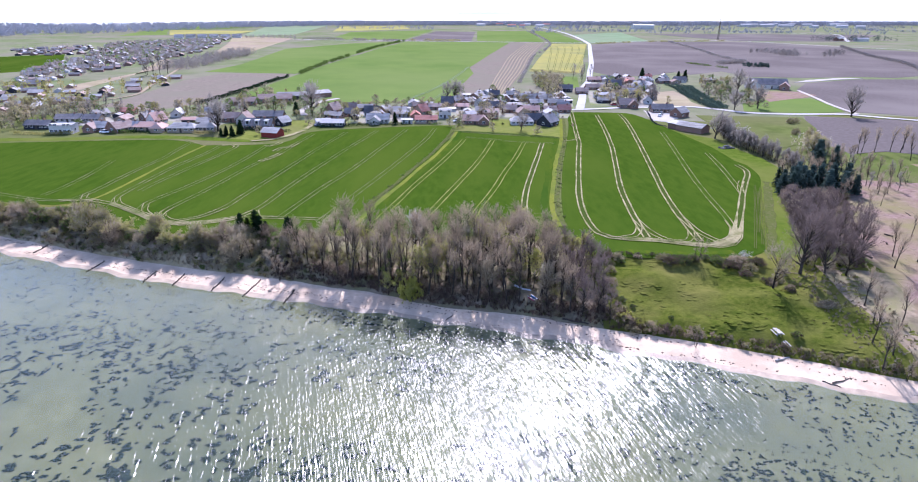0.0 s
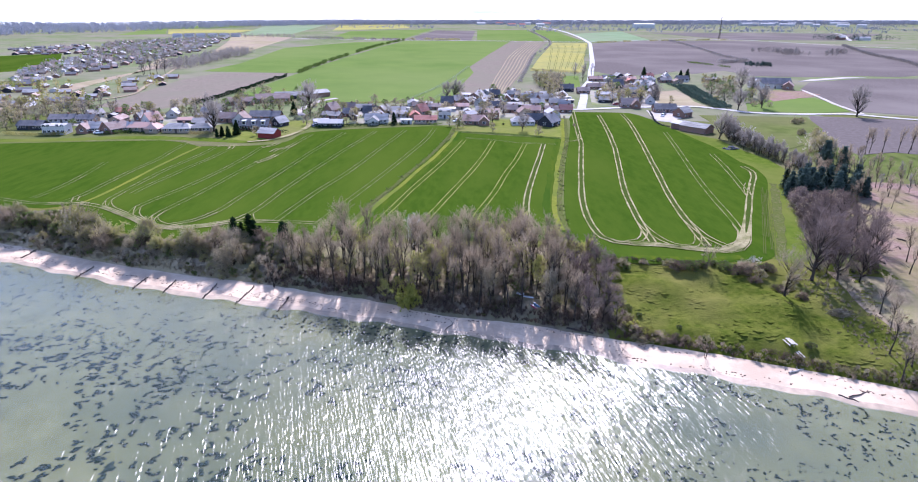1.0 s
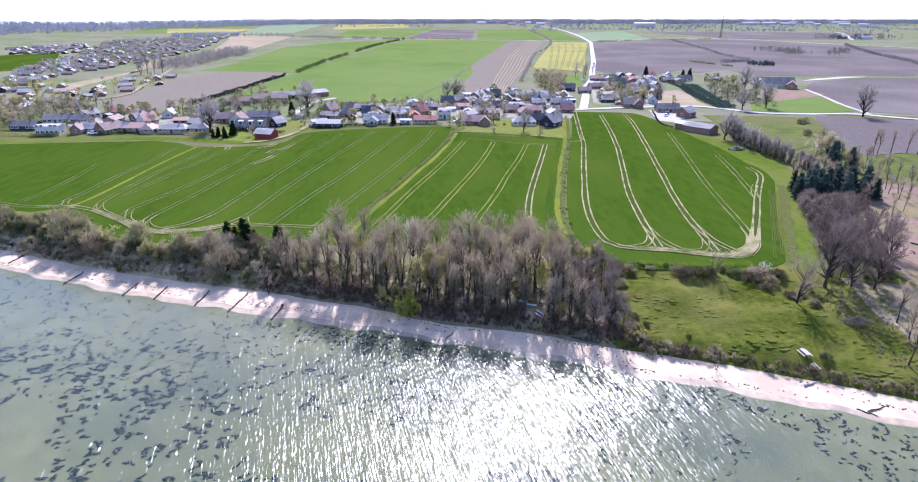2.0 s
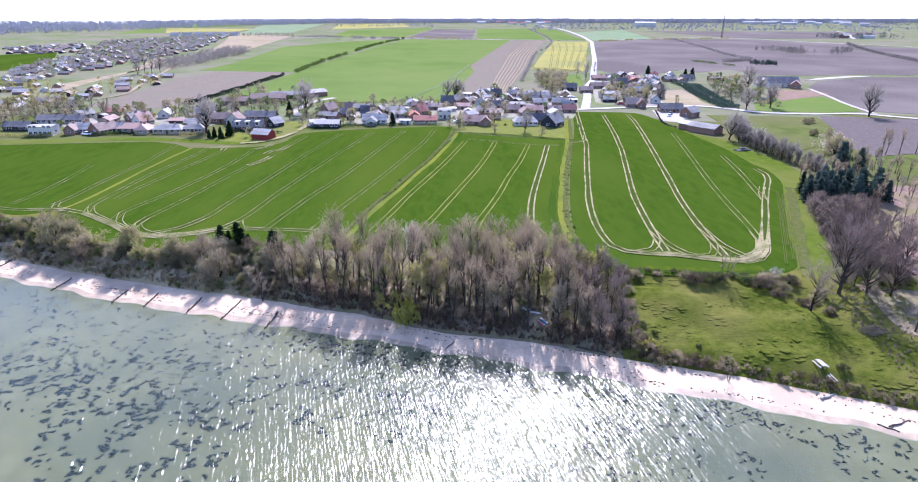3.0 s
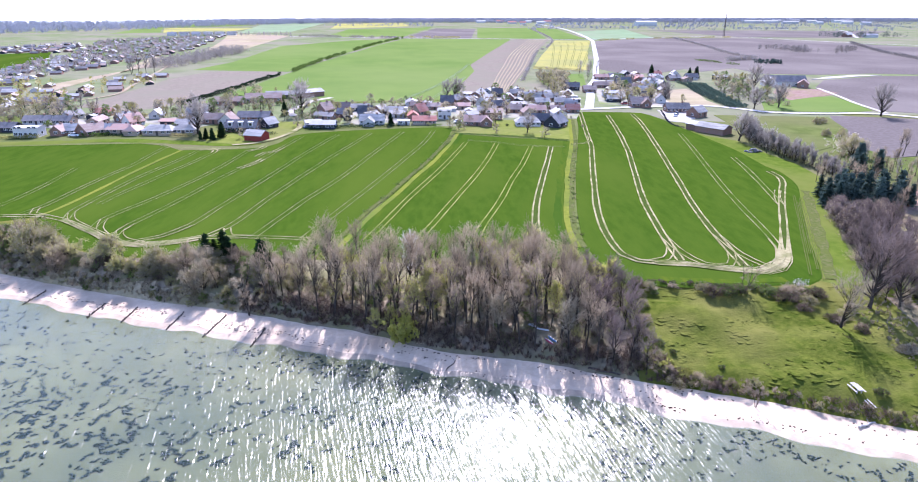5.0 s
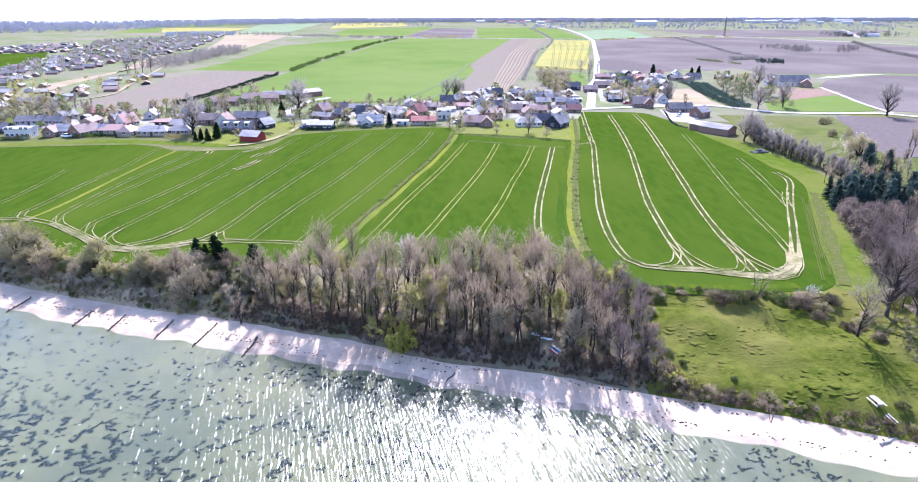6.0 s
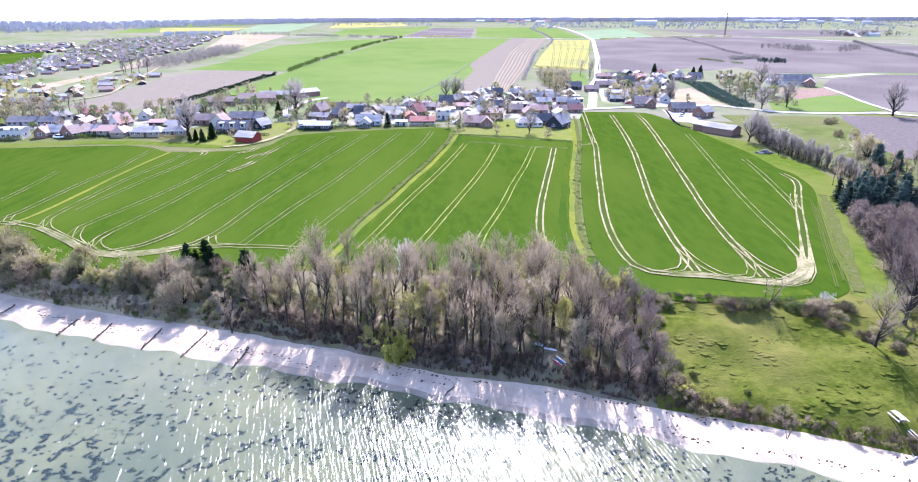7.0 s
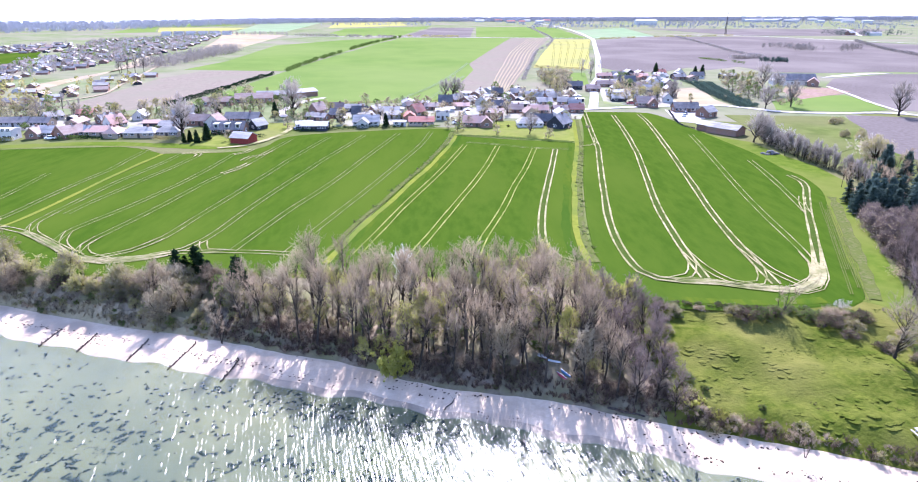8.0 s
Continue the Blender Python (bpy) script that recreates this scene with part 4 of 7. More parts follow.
# undergrowth of the wood
for x, y in scatter(185, -44, 36, lambda x: bank(x) + 0.5, lambda x: bank(x) + 5.5, 1.0, lambda x, y: not (13.2 < x < 17.5 and 121.5 < y < 128), 12):
    plant("bush", pick(SCRUB[:2] + SCRUB_DARK + SCRUB_DARK), x, y, (0.26 if y < bank(x) + 2.5 else 0.42) + 0.25 * PLANTER.random(), 1, "low tangled leafless undergrowth bush", "bush", "undergrowth of the coastal wood")
for x, y in scatter(110, -40, 33, lambda x: bank(x) + 6, lambda x: 149 - max(0, x - 22) * 1.1, 2.2, lambda x, y: True, 23):
    plant("low_shrub", pick(LOW_DARK * 2 + LOW_GREEN + LOW_GREY), x, y, 0.28 + 0.26 * PLANTER.random(), 1, "low shady shrub between slender trunks", "bush", "undergrowth of the coastal wood")
for x, y in scatter(125, -150, -40, lambda x: bank(x) + 1.0, lambda x: bank(x) + 8, 1.8, lambda x, y: noise.noise((x * 0.1, y * 0.1, 9)) > -0.25, 24):
    plant("low_shrub", pick(LOW_OLIVE * 2 + LOW_GREEN + LOW_GREY * 2 + LOW_DARK), x, y, 0.26 + 0.3 * PLANTER.random(), 1, "low tangled shrub on the slope above sand", "bush", "scrub along the beach")
for x, y in scatter(45, -40, 32, lambda x: bank(x) + 7, 146, 2.5, lambda x, y: True, 13):
    plant("bush", pick(SCRUB_OLIVE + SCRUB_GREEN + SCRUB), x, y, 0.4 + 0.3 * PLANTER.random(), 1, "low greenish undergrowth bush under bare trees", "bush", "undergrowth of the coastal wood")
for x, y in scatter(120, -42, 34, lambda x: bank(x) + 0.6, lambda x: min(bank(x) + 15, 146), 1.6, lambda x, y: not (13.2 < x < 17.5 and 121.5 < y < 128), 21):
    plant("bramble", pick(LOW_DARK + LOW_GREY[:1]), x, y, 0.28 + 0.22 * PLANTER.random() * (y > bank(x) + 2), 1, "dark brown bramble under the bare trees", "bush", "undergrowth of the coastal wood")
for x, y in scatter(150, -150, -36, lambda x: bank(x) + 0.1, lambda x: bank(x) + 2.2, 1.3, lambda x, y: noise.noise((x * 0.09, 0, 4)) > -0.22, 22):
    plant("low_shrub", pick(LOW_GREEN + LOW_OLIVE * 2 + LOW_GREY * 2), x, y, 0.2 + 0.22 * PLANTER.random(), 1, "low dark bush at the foot of the bank", "bush", "scrub along the beach")
# scrub belt along the beach to the west: rounded bushes with dark gaps between
for x, y in scatter(160, -150, -36, lambda x: bank(x) + (3.2 if noise.noise((x * 0.08, 2, 1)) > -0.1 else 1.2), lambda x: edge(x) - 2.5 if x > -96 else edge(x) - 4, 2.5, lambda x, y: True, 14):
    deep = (y - bank(x)) / (edge(x) - bank(x))
    s = (0.62 + 0.7 * PLANTER.random()) * (0.5 + 0.58 * min(1, deep * 1.8))
    s = min(s, 0.14 + 0.13 * (y - bank(x)))
    k = PLANTER.random()
    if k < 0.10:
        plant("shrub", pick(DOME_GREY), x, y, s, 1, "rounded grey-brown leafless shrub", "bush", "scrub along the beach")
    elif k < 0.52:
        plant("shrub", pick(DOME_OLIVE), x, y, s, 1, "rounded olive-brown budding shrub", "bush", "scrub along the beach")
    elif k < 0.74:
        plant("shrub", pick(DOME_GREEN), x, y, s * 0.85, 1, "dense dark green shrub", "bush", "scrub along the beach")
    elif k < 0.80:
        plant("shrub", pick(DOME_DARK), x, y, s * 0.9, 1, "dark brown tangled bramble thicket", "bush", "scrub along the beach")
    else:
        plant("shrub", pick(DOME_BEIGE), x, y, s, 1.05, "pale beige budding shrub with fine twigs", "bush", "scrub along the beach")
for x, y in scatter(24, -146, -40, lambda x: bank(x) + 8, lambda x: edge(x) - 3, 6.0, lambda x, y: True, 19):
    plant("shrub", pick(DOME_OLIVE * 2 + DOME_BEIGE + DOME_GREY + SCRUB_OLIVE), x, y, 1.25 + 0.5 * PLANTER.random(), 0.95, "large rounded shrub standing above the scrub", "bush", "scrub along the beach")
for x, y, s, p in ((-102.5, 164, 2.0, 0), (-97, 160, 1.5, 0), (-108, 166, 1.3, 2), (-92, 156, 1.5, 1), (-76, 153.0, 0.8, 0), (-72.5, 152, 0.85, 0), (-80, 154.5, 0.9, 3), (-64, 151.5, 1.1, 1), (-119, 170, 1.5, 2), (-126, 172, 1.6, 1), (-135, 173, 1.4, 0)):
    plant("shrub", (DOME_OLIVE, DOME_GREY, DOME_GREEN, DOME_DARK)[p][0], x, y, s, 0.98, "large domed shrub at the head of the beach", "bush", "scrub along the beach")
for x, y, s in ((-104, 165, 1.0), (-108, 168, 0.85), (-122, 170, 0.7), (-93, 157, 0.7), (-60, 150, 0.65), (-52, 147, 0.75), (-46, 146, 0.8), (-40, 142, 0.85), (-43, 139, 0.8), (-118, 169, 0.6)):
    plant("bare_tree", pick(FORKED), x, y, s, 1, "many-stemmed leafless tree above the scrub", "tree", "scrub along the beach")
for x, y, s in ((-55, 147, 1.3), (-57.5, 146, 1.1)):
    plant("pale_tree", DOME_BEIGE[0], x, y, s * 1.0, 1.5, "tall pale straw-coloured budding shrub", "bush", "scrub along the beach")
for x, y, s in ((-57.5, 157, 0.66), (-55.4, 156.5, 0.55), (-53.6, 157.5, 0.74), (-52.2, 155.8, 0.66), (-50.4, 155.2, 0.52), (-43.4, 151.2, 0.95), (-42.2, 150, 0.7)):
    plant("conifer", pick(SPRUCE), x, y, s * 1.12, 0.88, "dark green narrow conifer at the field edge", "conifer")
# low growth on the lip of the bank before the meadow
for x, y in scatter(75, 34, 84, lambda x: bank(x) + 0.3, lambda x: bank(x) + 2.6, 0.85, lambda x, y: True, 15):
    plant("bramble", pick(LOW_DARK + LOW_GREY + SCRUB_DARK + LOW_OLIVE), x, y, (0.24 + 0.2 * PLANTER.random()) * (1.5 if x < 50 else 1.0), 1, "low brown bramble on the lip of the bank", "bush", "brambles above the beach")
for x, y, s, p in ((36, 114, 0.6, 1), (38, 116, 0.5, 3), (34.5, 118, 0.6, 3), (41, 113.5, 0.5, 0), (33, 126, 0.7, 0), (35, 123, 0.5, 2), (37, 121, 0.35, 2), (34.5, 131, 0.8, 0), (35.5, 136, 0.75, 1), (36, 140, 0.7, 2), (39, 140.5, 0.5, 2), (43.5, 142.5, 0.55, 0), (50.8, 139.3, 1.05, 4), (53.2, 139.2, 1.0, 2), (56.0, 139.7, 1.0, 2), (49.2, 140.6, 0.85, 1), (36.5, 143.5, 0.7, 4), (38.5, 142, 0.8, 1), (66.5, 139.2, 0.9, 0), (70.5, 138.5, 0.8, 4), (59.5, 141.5, 0.5, 2), (63.3, 136.8, 0.8, 4), (61.5, 139.6, 0.65, 2), (65.5, 137, 0.55, 0), (68, 136, 0.6, 1), (66.0, 133.6, 0.6, 4), (69.5, 130.4, 0.6, 4), (72.6, 126, 0.55, 4), (74.5, 129, 0.5, 2), (66.2, 109.3, 0.6, 2), (47.7, 113.5, 0.35, 2), (44, 117, 0.3, 2), (70, 129, 0.5, 0), (73, 127, 0.5, 0), (72, 131.5, 0.6, 1), (75, 134, 0.5, 0), (70, 102, 0.4, 0)):
    plant("shrub", (DOME_GREY, DOME_OLIVE, DOME_GREEN, SCRUB_YELLOW, DOME_DARK)[p][0], x, y, s * (1.2 if x > 59 and y > 125 else 0.95), 0.7, "rounded bush on the meadow slope", "bush", "bushes of the meadow")
for k in range(36):
    x = 36 + k * 1.05 + PLANTER.gauss(0, 0.4)
    plant("shrub", pick(LOW_DARK + LOW_GREEN * 2), x, edge(x) - 1.3 + PLANTER.gauss(0, 0.4), 0.26 + 0.22 * PLANTER.random(), 0.7, "low dark shrub along the field edge", "bush", "bushes of the meadow")
plant("bare_tree", FORKED[0], 57.0, 140.5, 0.75, 1, "small leafless tree beside a bush", "tree")
plant("bare_tree", FORKED[1], 46.5, 108.8, 0.45, 1, "small leafless shrub tree above the beach", "tree")
plant("blossom_bush", SCRUB_BLOSSOM[0], 69.5, 143.2, 0.6, 0.8, "whitish blossoming thorn at the field corner", "bush")
# single trees and the eastern wood
plant("bare_tree", SPREADING[0], 69.4, 127.2, 0.88, 1, "leafless spreading tree on the meadow slope", "tree")
plant("great_tree", SPREADING_PURPLE[0], 78.6, 134.0, 1.15, 1, "large leafless tree with a purplish domed crown", "tree")
EAST = [(81, 141), (84, 133), (90, 131), (97, 141), (103, 153), (112, 170), (100, 172), (92, 163), (87, 152)]
for x, y in scatter(44, 80, 125, 128, 176, 2.6, lambda x, y: inside(EAST, x, y), 16):
    plant("bare_tree", pick(SPREADING_PURPLE + SLENDER_PURPLE + SLENDER_PURPLE), x, y, 0.58 + 0.22 * PLANTER.random(), 1, "leafless tree with dense purplish twigs", "tree", "trees of the eastern wood")
for x, y in scatter(46, 82, 135, 130, 200, 2.6, lambda x, y: inside(EAST, x, y) or inside([(97, 172), (112, 175), (122, 192), (106, 196)], x, y), 17):
    plant("bush", pick(DOME_GREY + SCRUB + DOME_DARK), x, y, 0.7 + 0.4 * PLANTER.random(), 1, "tangled undergrowth bush at the wood edge", "bush", "undergrowth of the eastern wood")
# rounded purplish thicket before the spruces
for x, y, s in ((100, 184, 1.3), (102.5, 189, 1.35), (105, 192, 1.25), (99, 178, 1.2), (103, 181, 1.4), (107, 186, 1.3), (110, 190, 1.2), (96, 172, 1.1), (112, 184, 1.3), (116, 190, 1.2), (108, 178, 1.3), (94, 167, 1.0)):
    plant("shrub", pick(DOME_RUSSET), x, y, s, 1.1, "large rounded thicket of reddish-brown twigs", "bush", "undergrowth of the eastern wood")
for x, y, s in ((104.5, 198, 0.85), (107, 197, 0.95), (109.5, 200, 1.1), (106.5, 201.5, 0.9), (111.5, 197, 1.0), (113, 202, 1.05), (110, 204, 0.95), (115.5, 199, 0.8), (117, 204, 1.0), (114, 207, 1.05), (120, 199, 1.0), (122.5, 202, 1.1), (124.5, 198, 0.95), (126.5, 200.5, 1.2), (128.5, 198, 0.8), (121, 206, 1.0), (125, 206, 1.05), (108, 208, 0.8), (137, 238, 1.2), (140, 242, 1.1), (135, 233, 0.9), (143, 236, 1.0), (112, 194, 0.7)):
    plant("conifer", pick(SPRUCE_BLUE), x, y, s * 1.0, 0.80, "tall dark bluish spruce among bare trees", "conifer", "spruces of the eastern wood")
# sparse bare growth behind the spruces
for x, y in scatter(60, 112, 165, 190, 262, 3.0, lambda x, y: inside([(113, 212), (128, 200), (142, 196), (158, 215), (160, 250), (150, 258), (128, 240), (116, 232)], x, y), 23):
    plant("bare_tree", pick(SLENDER + THIN_TREES + FORKED), x, y, 0.42 + 0.2 * PLANTER.random(), 1, "slender leafless tree behind the spruces", "tree", "trees of the eastern wood")
plant("bush", DOME_OLIVE[1], 149, 262, 2.2, 1.25, "large rounded grey-green willow", "bush")
plant("blossom_bush", SCRUB_BLOSSOM[0], 150, 266, 2.2, 1.1, "whitish blossoming bush by the willow", "bush")
for x, y in scatter(40, 90, 165, 120, 200, 4.5, lambda x, y: inside(CLEARING, x, y) and not inside(EAST, x, y), 18):
    plant("thin_tree", pick(SLENDER), x, y, 0.4 + 0.25 * PLANTER.random(), 1.1, "thin leaning leafless tree standing in the clearing", "tree", "trees of the clearing")
for x, y, s in ((79.5, 107, 0.7), (77.5, 100, 0.72), (81, 103, 0.6), (85.4, 120, 0.7), (83, 113, 0.6), (88, 112, 0.65), (80, 97, 0.6)):
    plant("bare_tree", pick(FORKED + SLENDER), x, y, s, 1, "leafless tree on the bank beside the clearing", "tree", "trees of the clearing")
# line of thin trees behind the eastern field
ROW = [(126, 305), (121.5, 285), (121, 271), (122, 262), (122.7, 255), (124.4, 243), (126.5, 237), (124, 228)]
row_line = spline(ROW, 0.62)
for i, p in enumerate(row_line):
    plant("thin_tree", pick(THIN_TREES), p.x + PLANTER.gauss(0, 1.3) + 0.9, p.y + PLANTER.gauss(0, 0.8), (0.5 + 0.2 * PLANTER.random()) * (0.8 if i > len(row_line) * 0.75 else 1), 1, "thin leafless tree in a close row", "tree", "tree row behind the eastern field")
for i, p in enumerate(spline(ROW, 2.6)):
    plant("bush", pick(LOW_GREY + LOW_OLIVE), p.x + 1.5 + PLANTER.gauss(0, 0.8), p.y, 0.5 + 0.3 * PLANTER.random(), 0.9, "low leafless bush under the tree row", "bush", "undergrowth of the tree row")
plant("bare_tree", BIG_BARE[1], 117.8, 290, 1.0, 1, "old leafless spreading tree beside a barn", "tree")
plant("blossom_bush", SCRUB_BLOSSOM[0], 125, 285, 2.2, 1.1, "whitish blossoming bush in the tree row", "bush")

# ======== more land: inland fields and yards ========
patch("field_inland_green", [(-226, 576), (-143, 566), (-139, 690), (-128, 800), (-96, 1090), (-166, 1027), (-235, 884), (-218, 650)], Z_FAR, M_GREEN_FAR, "pale green crop field behind a hedge")
patch("field_inland_brown", [(-95, 1111), (18, 1110), (34, 1501), (-56, 1519)], Z_FAR, M_PLOUGH, "distant bare brown field")
patch("field_inland_green", [(28, 1111), (138, 1090), (166, 1594), (39, 1536)], Z_FAR, M_GREEN_FAR, "distant pale green field")
patch("field_inland_green", [(146, 1080), (203, 1085), (214, 1532), (173, 1595)], Z_FAR, M_GREEN_FAR, "distant pale green field beside a lane")
patch("field_inland_pale", [(235, 1383), (214, 1085), (328, 1150), (367, 1525)], Z_FAR, M_PALE_CROP, "distant very pale green field")
patch("field_inland_pale", [(-410, 1235), (-328, 1297), (-375, 1885), (-530, 1850)], Z_FAR, M_PALE_CROP, "distant pale field before the forest")
patch("field_inland_rape", [(-553, 1262), (-453, 1330), (-452, 1483), (-648, 1482)], Z_FAR, M_RAPE, "distant yellow rape strip")
patch("field_inland_green", [(-623, 1203), (-560, 1265), (-655, 1490), (-507, 1664), (-768, 1796)], Z_FAR, M_GREEN_FAR, "distant green field before the forest")
patch("field_town_green", [(-506, 720), (-463, 768), (-364, 594), (-393, 555)], Z_FAR, M_CROP, "green field beside the small town")
patch("field_tan", [(-284, 462), (-276, 606), (-297, 683), (-325, 719), (-275, 549), (-262, 430)], Z_FAR, M_DRY, "dry straw-coloured meadow beside the town")
patch("field_tan", [(-421, 1233), (-294, 1163), (-265, 837), (-291, 765), (-350, 995)], Z_FAR, M_DRY, "dry pale earth meadow beside the town")
patch("field_inland_green", [(-227, 1140), (-98, 1150), (-65, 1589), (-239, 1454)], Z_FAR, M_GREEN_FAR, "distant green field by the cross road")
patch("field_inland_rape", [(-282, 1470), (-126, 1655), (-164, 1932), (-325, 1793)], Z_FAR, M_RAPE, "distant faintly yellow rape field")
patch("field_inland_brown", [(489, 1180), (700, 1180), (938, 1492), (405, 1468)], Z_FAR, M_PLOUGH, "distant brown ploughed field")
patch("pasture", [(166, 372), (200, 366), (224, 372), (232, 405), (233, 428), (196, 420), (178, 402)], Z_FAR, M_GREEN_FAR, "green pasture beside the coast road")
patch("pasture", [(132, 355), (188, 350), (178, 315), (160, 285), (140, 270), (128, 300)], Z_FAR, M_PASTURE, "rough light green pasture")
patch("bare_plot", [(128, 450), (122, 396), (136, 389), (148, 382), (147, 409), (152, 433), (153, 462)], Z_FAR, M_DRY, "bare tan plot behind a farm")
patch("lawn", [(-2, 304), (20, 300), (46, 290), (52, 330), (48, 338), (-1, 336)], LAND + 0.1, M_LAWN, "light green garden lawn", "lawn")
patch("lawn", [(-104, 282), (-92, 279), (-80, 292), (-74, 300), (-74, 330), (-100, 330), (-112, 300)], LAND + 0.1, M_LAWN, "light green farm lawn", "lawn")
patch("yard", [(107, 371), (112, 362), (118, 352), (112, 332), (103, 338), (105, 352)], LAND + 0.13, M_GRAVEL, "pale gravel farm yard", "yard")
patch("yard", [(112, 366), (124, 366), (118, 344), (113, 345)], LAND + 0.11, M_GRAVEL, "pale gravel yard between barns", "yard")
patch("yard", [(205, 445), (218, 470), (243, 462), (246, 444), (230, 431), (198, 410)], LAND + 0.13, M_CLEARING, "reddish building site ground", "yard")
patch("pond", [(270, 523), (290, 541), (325, 558), (345, 557), (320, 547), (290, 531)], LAND + 0.15, M_GRAVEL, "pale glaring yard beside a distant farm", "yard")
band("lane", [(-77, 330), (-74, 312), (-76, 298), (-79, 288), (-84, 280), (-92, 276)], 2.4, LAND + 0.34, M_TRACK, "pale dirt track from the farm to the field", "track", 0.4, 9)
band("lane", [(-84, 345), (-90, 362), (-87, 395), (-78, 412)], 4.0, LAND + 0.34, M_GRAVEL, "pale gravel farm drive", "track", 0.3, 10)
band("lane", [(246, 470), (238, 430), (231, 399), (226, 362)], 2.6, LAND + 0.34, M_GRAVEL, "pale field lane to a farm", "track", 0.2, 11)
band("lane", [(-300, 372), (-262, 372), (-232, 385), (-214, 420), (-226, 470), (-238, 520), (-270, 640)], 2.4, LAND + 0.34, M_DRY, "pale lane through the settlement", "track", 0.2, 12)
band("lane", [(688, 1174), (837, 1477), (800, 1532), (600, 1560)], 6.0, LAND + 0.34, M_ROAD, "distant pale lane between fields", "track", 0.2, 13)
for k in range(6):
    ruts([(82 + k * 5.5, 612), (98 + k * 7, 720), (124 + k * 9.5, 900), (134 + k * 11, 1000)], LAND + 0.3, 0.45, mat=M_TRACK_FAINT)
for k in range(7):
    f = 0.06 + 0.07 * k
    band("furrow", [(31 - 22 * f, 440), (42 - 34 * f, 505), (61 - 46 * f, 617), (88 - 54 * f, 800), (136 - 56 * f, 1070)], 0.9, LAND + 0.33 + 0.005 * k, M_DRY, "pale drill lines in bare soil", "furrow", 0.6, 20 + k, 8)
ruts([(-34, 404), (-17, 470), (-2, 560), (8, 640)], LAND + 0.3, 0.5, mat=M_PALE_CROP)
ruts([(-18, 404), (-6, 470), (4, 530)], LAND + 0.3, 0.4, mat=M_PALE_CROP)

patch("village_ground", [(-30, 338), (-2, 338), (20, 345), (58, 343), (66, 372), (72, 415), (60, 440), (20, 438), (2, 432), (-4, 400), (-28, 385)], LAND + 0.02, M_YARD, "paved yards and garden beds between houses", "yard")
patch("village_ground", [(80, 392), (104, 386), (124, 392), (132, 440), (150, 520), (140, 540), (108, 530), (88, 440)], LAND + 0.02, M_YARD, "paved yards and garden beds east of the road", "yard")
patch("village_ground", [(-78, 318), (-28, 326), (-28, 366), (-70, 362)], LAND + 0.02, M_YARD, "paved yards and garden beds behind hedges", "yard")
patch("village_ground", [(-200, 312), (-125, 310), (-112, 330), (-130, 350), (-200, 345)], LAND + 0.02, M_YARD, "paved yards and garden beds in the village", "yard")

# ======== houses ========
M_WHITE = material("white_render", (0.43, 0.42, 0.40), (0.52, 0.51, 0.49), 2.0, 0.85, 0.005, c3=(0.52, 0.51, 0.48), big=0.4)
M_RED_WALL = material("red_painted_boards", (0.17, 0.035, 0.03), (0.24, 0.055, 0.045), 2.0, 0.8, 0.01, stretch=(6, 6, 0.4))
M_BRICK = material("brown_brick", (0.20, 0.115, 0.085), (0.29, 0.175, 0.13), 5.0, 0.9, 0.01, c3=(0.22, 0.15, 0.12), big=0.5, vary=0.15)
M_YELLOW_BRICK = material("pale_yellow_brick", (0.29, 0.23, 0.165), (0.38, 0.31, 0.225), 5.0, 0.9, 0.01, c3=(0.28, 0.22, 0.17), big=0.5)
M_DARK_WALL = material("dark_timber_wall", (0.03, 0.032, 0.04), (0.055, 0.058, 0.068), 3.0, 0.8, 0.01)
M_ROOF_GREY = material("grey_fibre_roof", (0.165, 0.16, 0.155), (0.235, 0.227, 0.215), 1.0, 0.8, 0.02, c3=(0.33, 0.315, 0.295), big=0.2, vary=0.25, stretch=(1, 4, 4), spec=0.15)
M_ROOF_PALE = material("pale_fibre_roof", (0.21, 0.21, 0.22), (0.30, 0.30, 0.31), 1.0, 0.7, 0.02, c3=(0.29, 0.28, 0.275), big=0.2, stretch=(5, 1, 1), spec=0.2)
M_ROOF_SLATE = material("dark_slate_roof", (0.06, 0.06, 0.066), (0.10, 0.098, 0.105), 1.5, 0.6, 0.02, c3=(0.13, 0.126, 0.128), big=0.3, vary=0.25, spec=0.3)
M_ROOF_RED = material("red_tile_roof", (0.33, 0.14, 0.105), (0.43, 0.195, 0.15), 2.0, 0.8, 0.02, c3=(0.41, 0.23, 0.19), big=0.3, vary=0.1, stretch=(1, 5, 5))
M_ROOF_SALMON = material("salmon_tile_roof", (0.45, 0.275, 0.215), (0.54, 0.345, 0.275), 2.0, 0.8, 0.02, c3=(0.46, 0.33, 0.28), big=0.3, vary=0.1, stretch=(1, 5, 5))
M_ROOF_BROWN = material("brown_tile_roof", (0.23, 0.165, 0.135), (0.32, 0.24, 0.20), 2.0, 0.8, 0.02, c3=(0.33, 0.27, 0.24), big=0.3, vary=0.15, stretch=(1, 5, 5))
M_GLASS = material("window_glass", (0.02, 0.025, 0.03), (0.035, 0.04, 0.05), 1.0, 0.08, spec=0.6)
M_FRAME = material("white_window_frame", (0.7, 0.7, 0.68), (0.78, 0.78, 0.76), 3.0, 0.6)
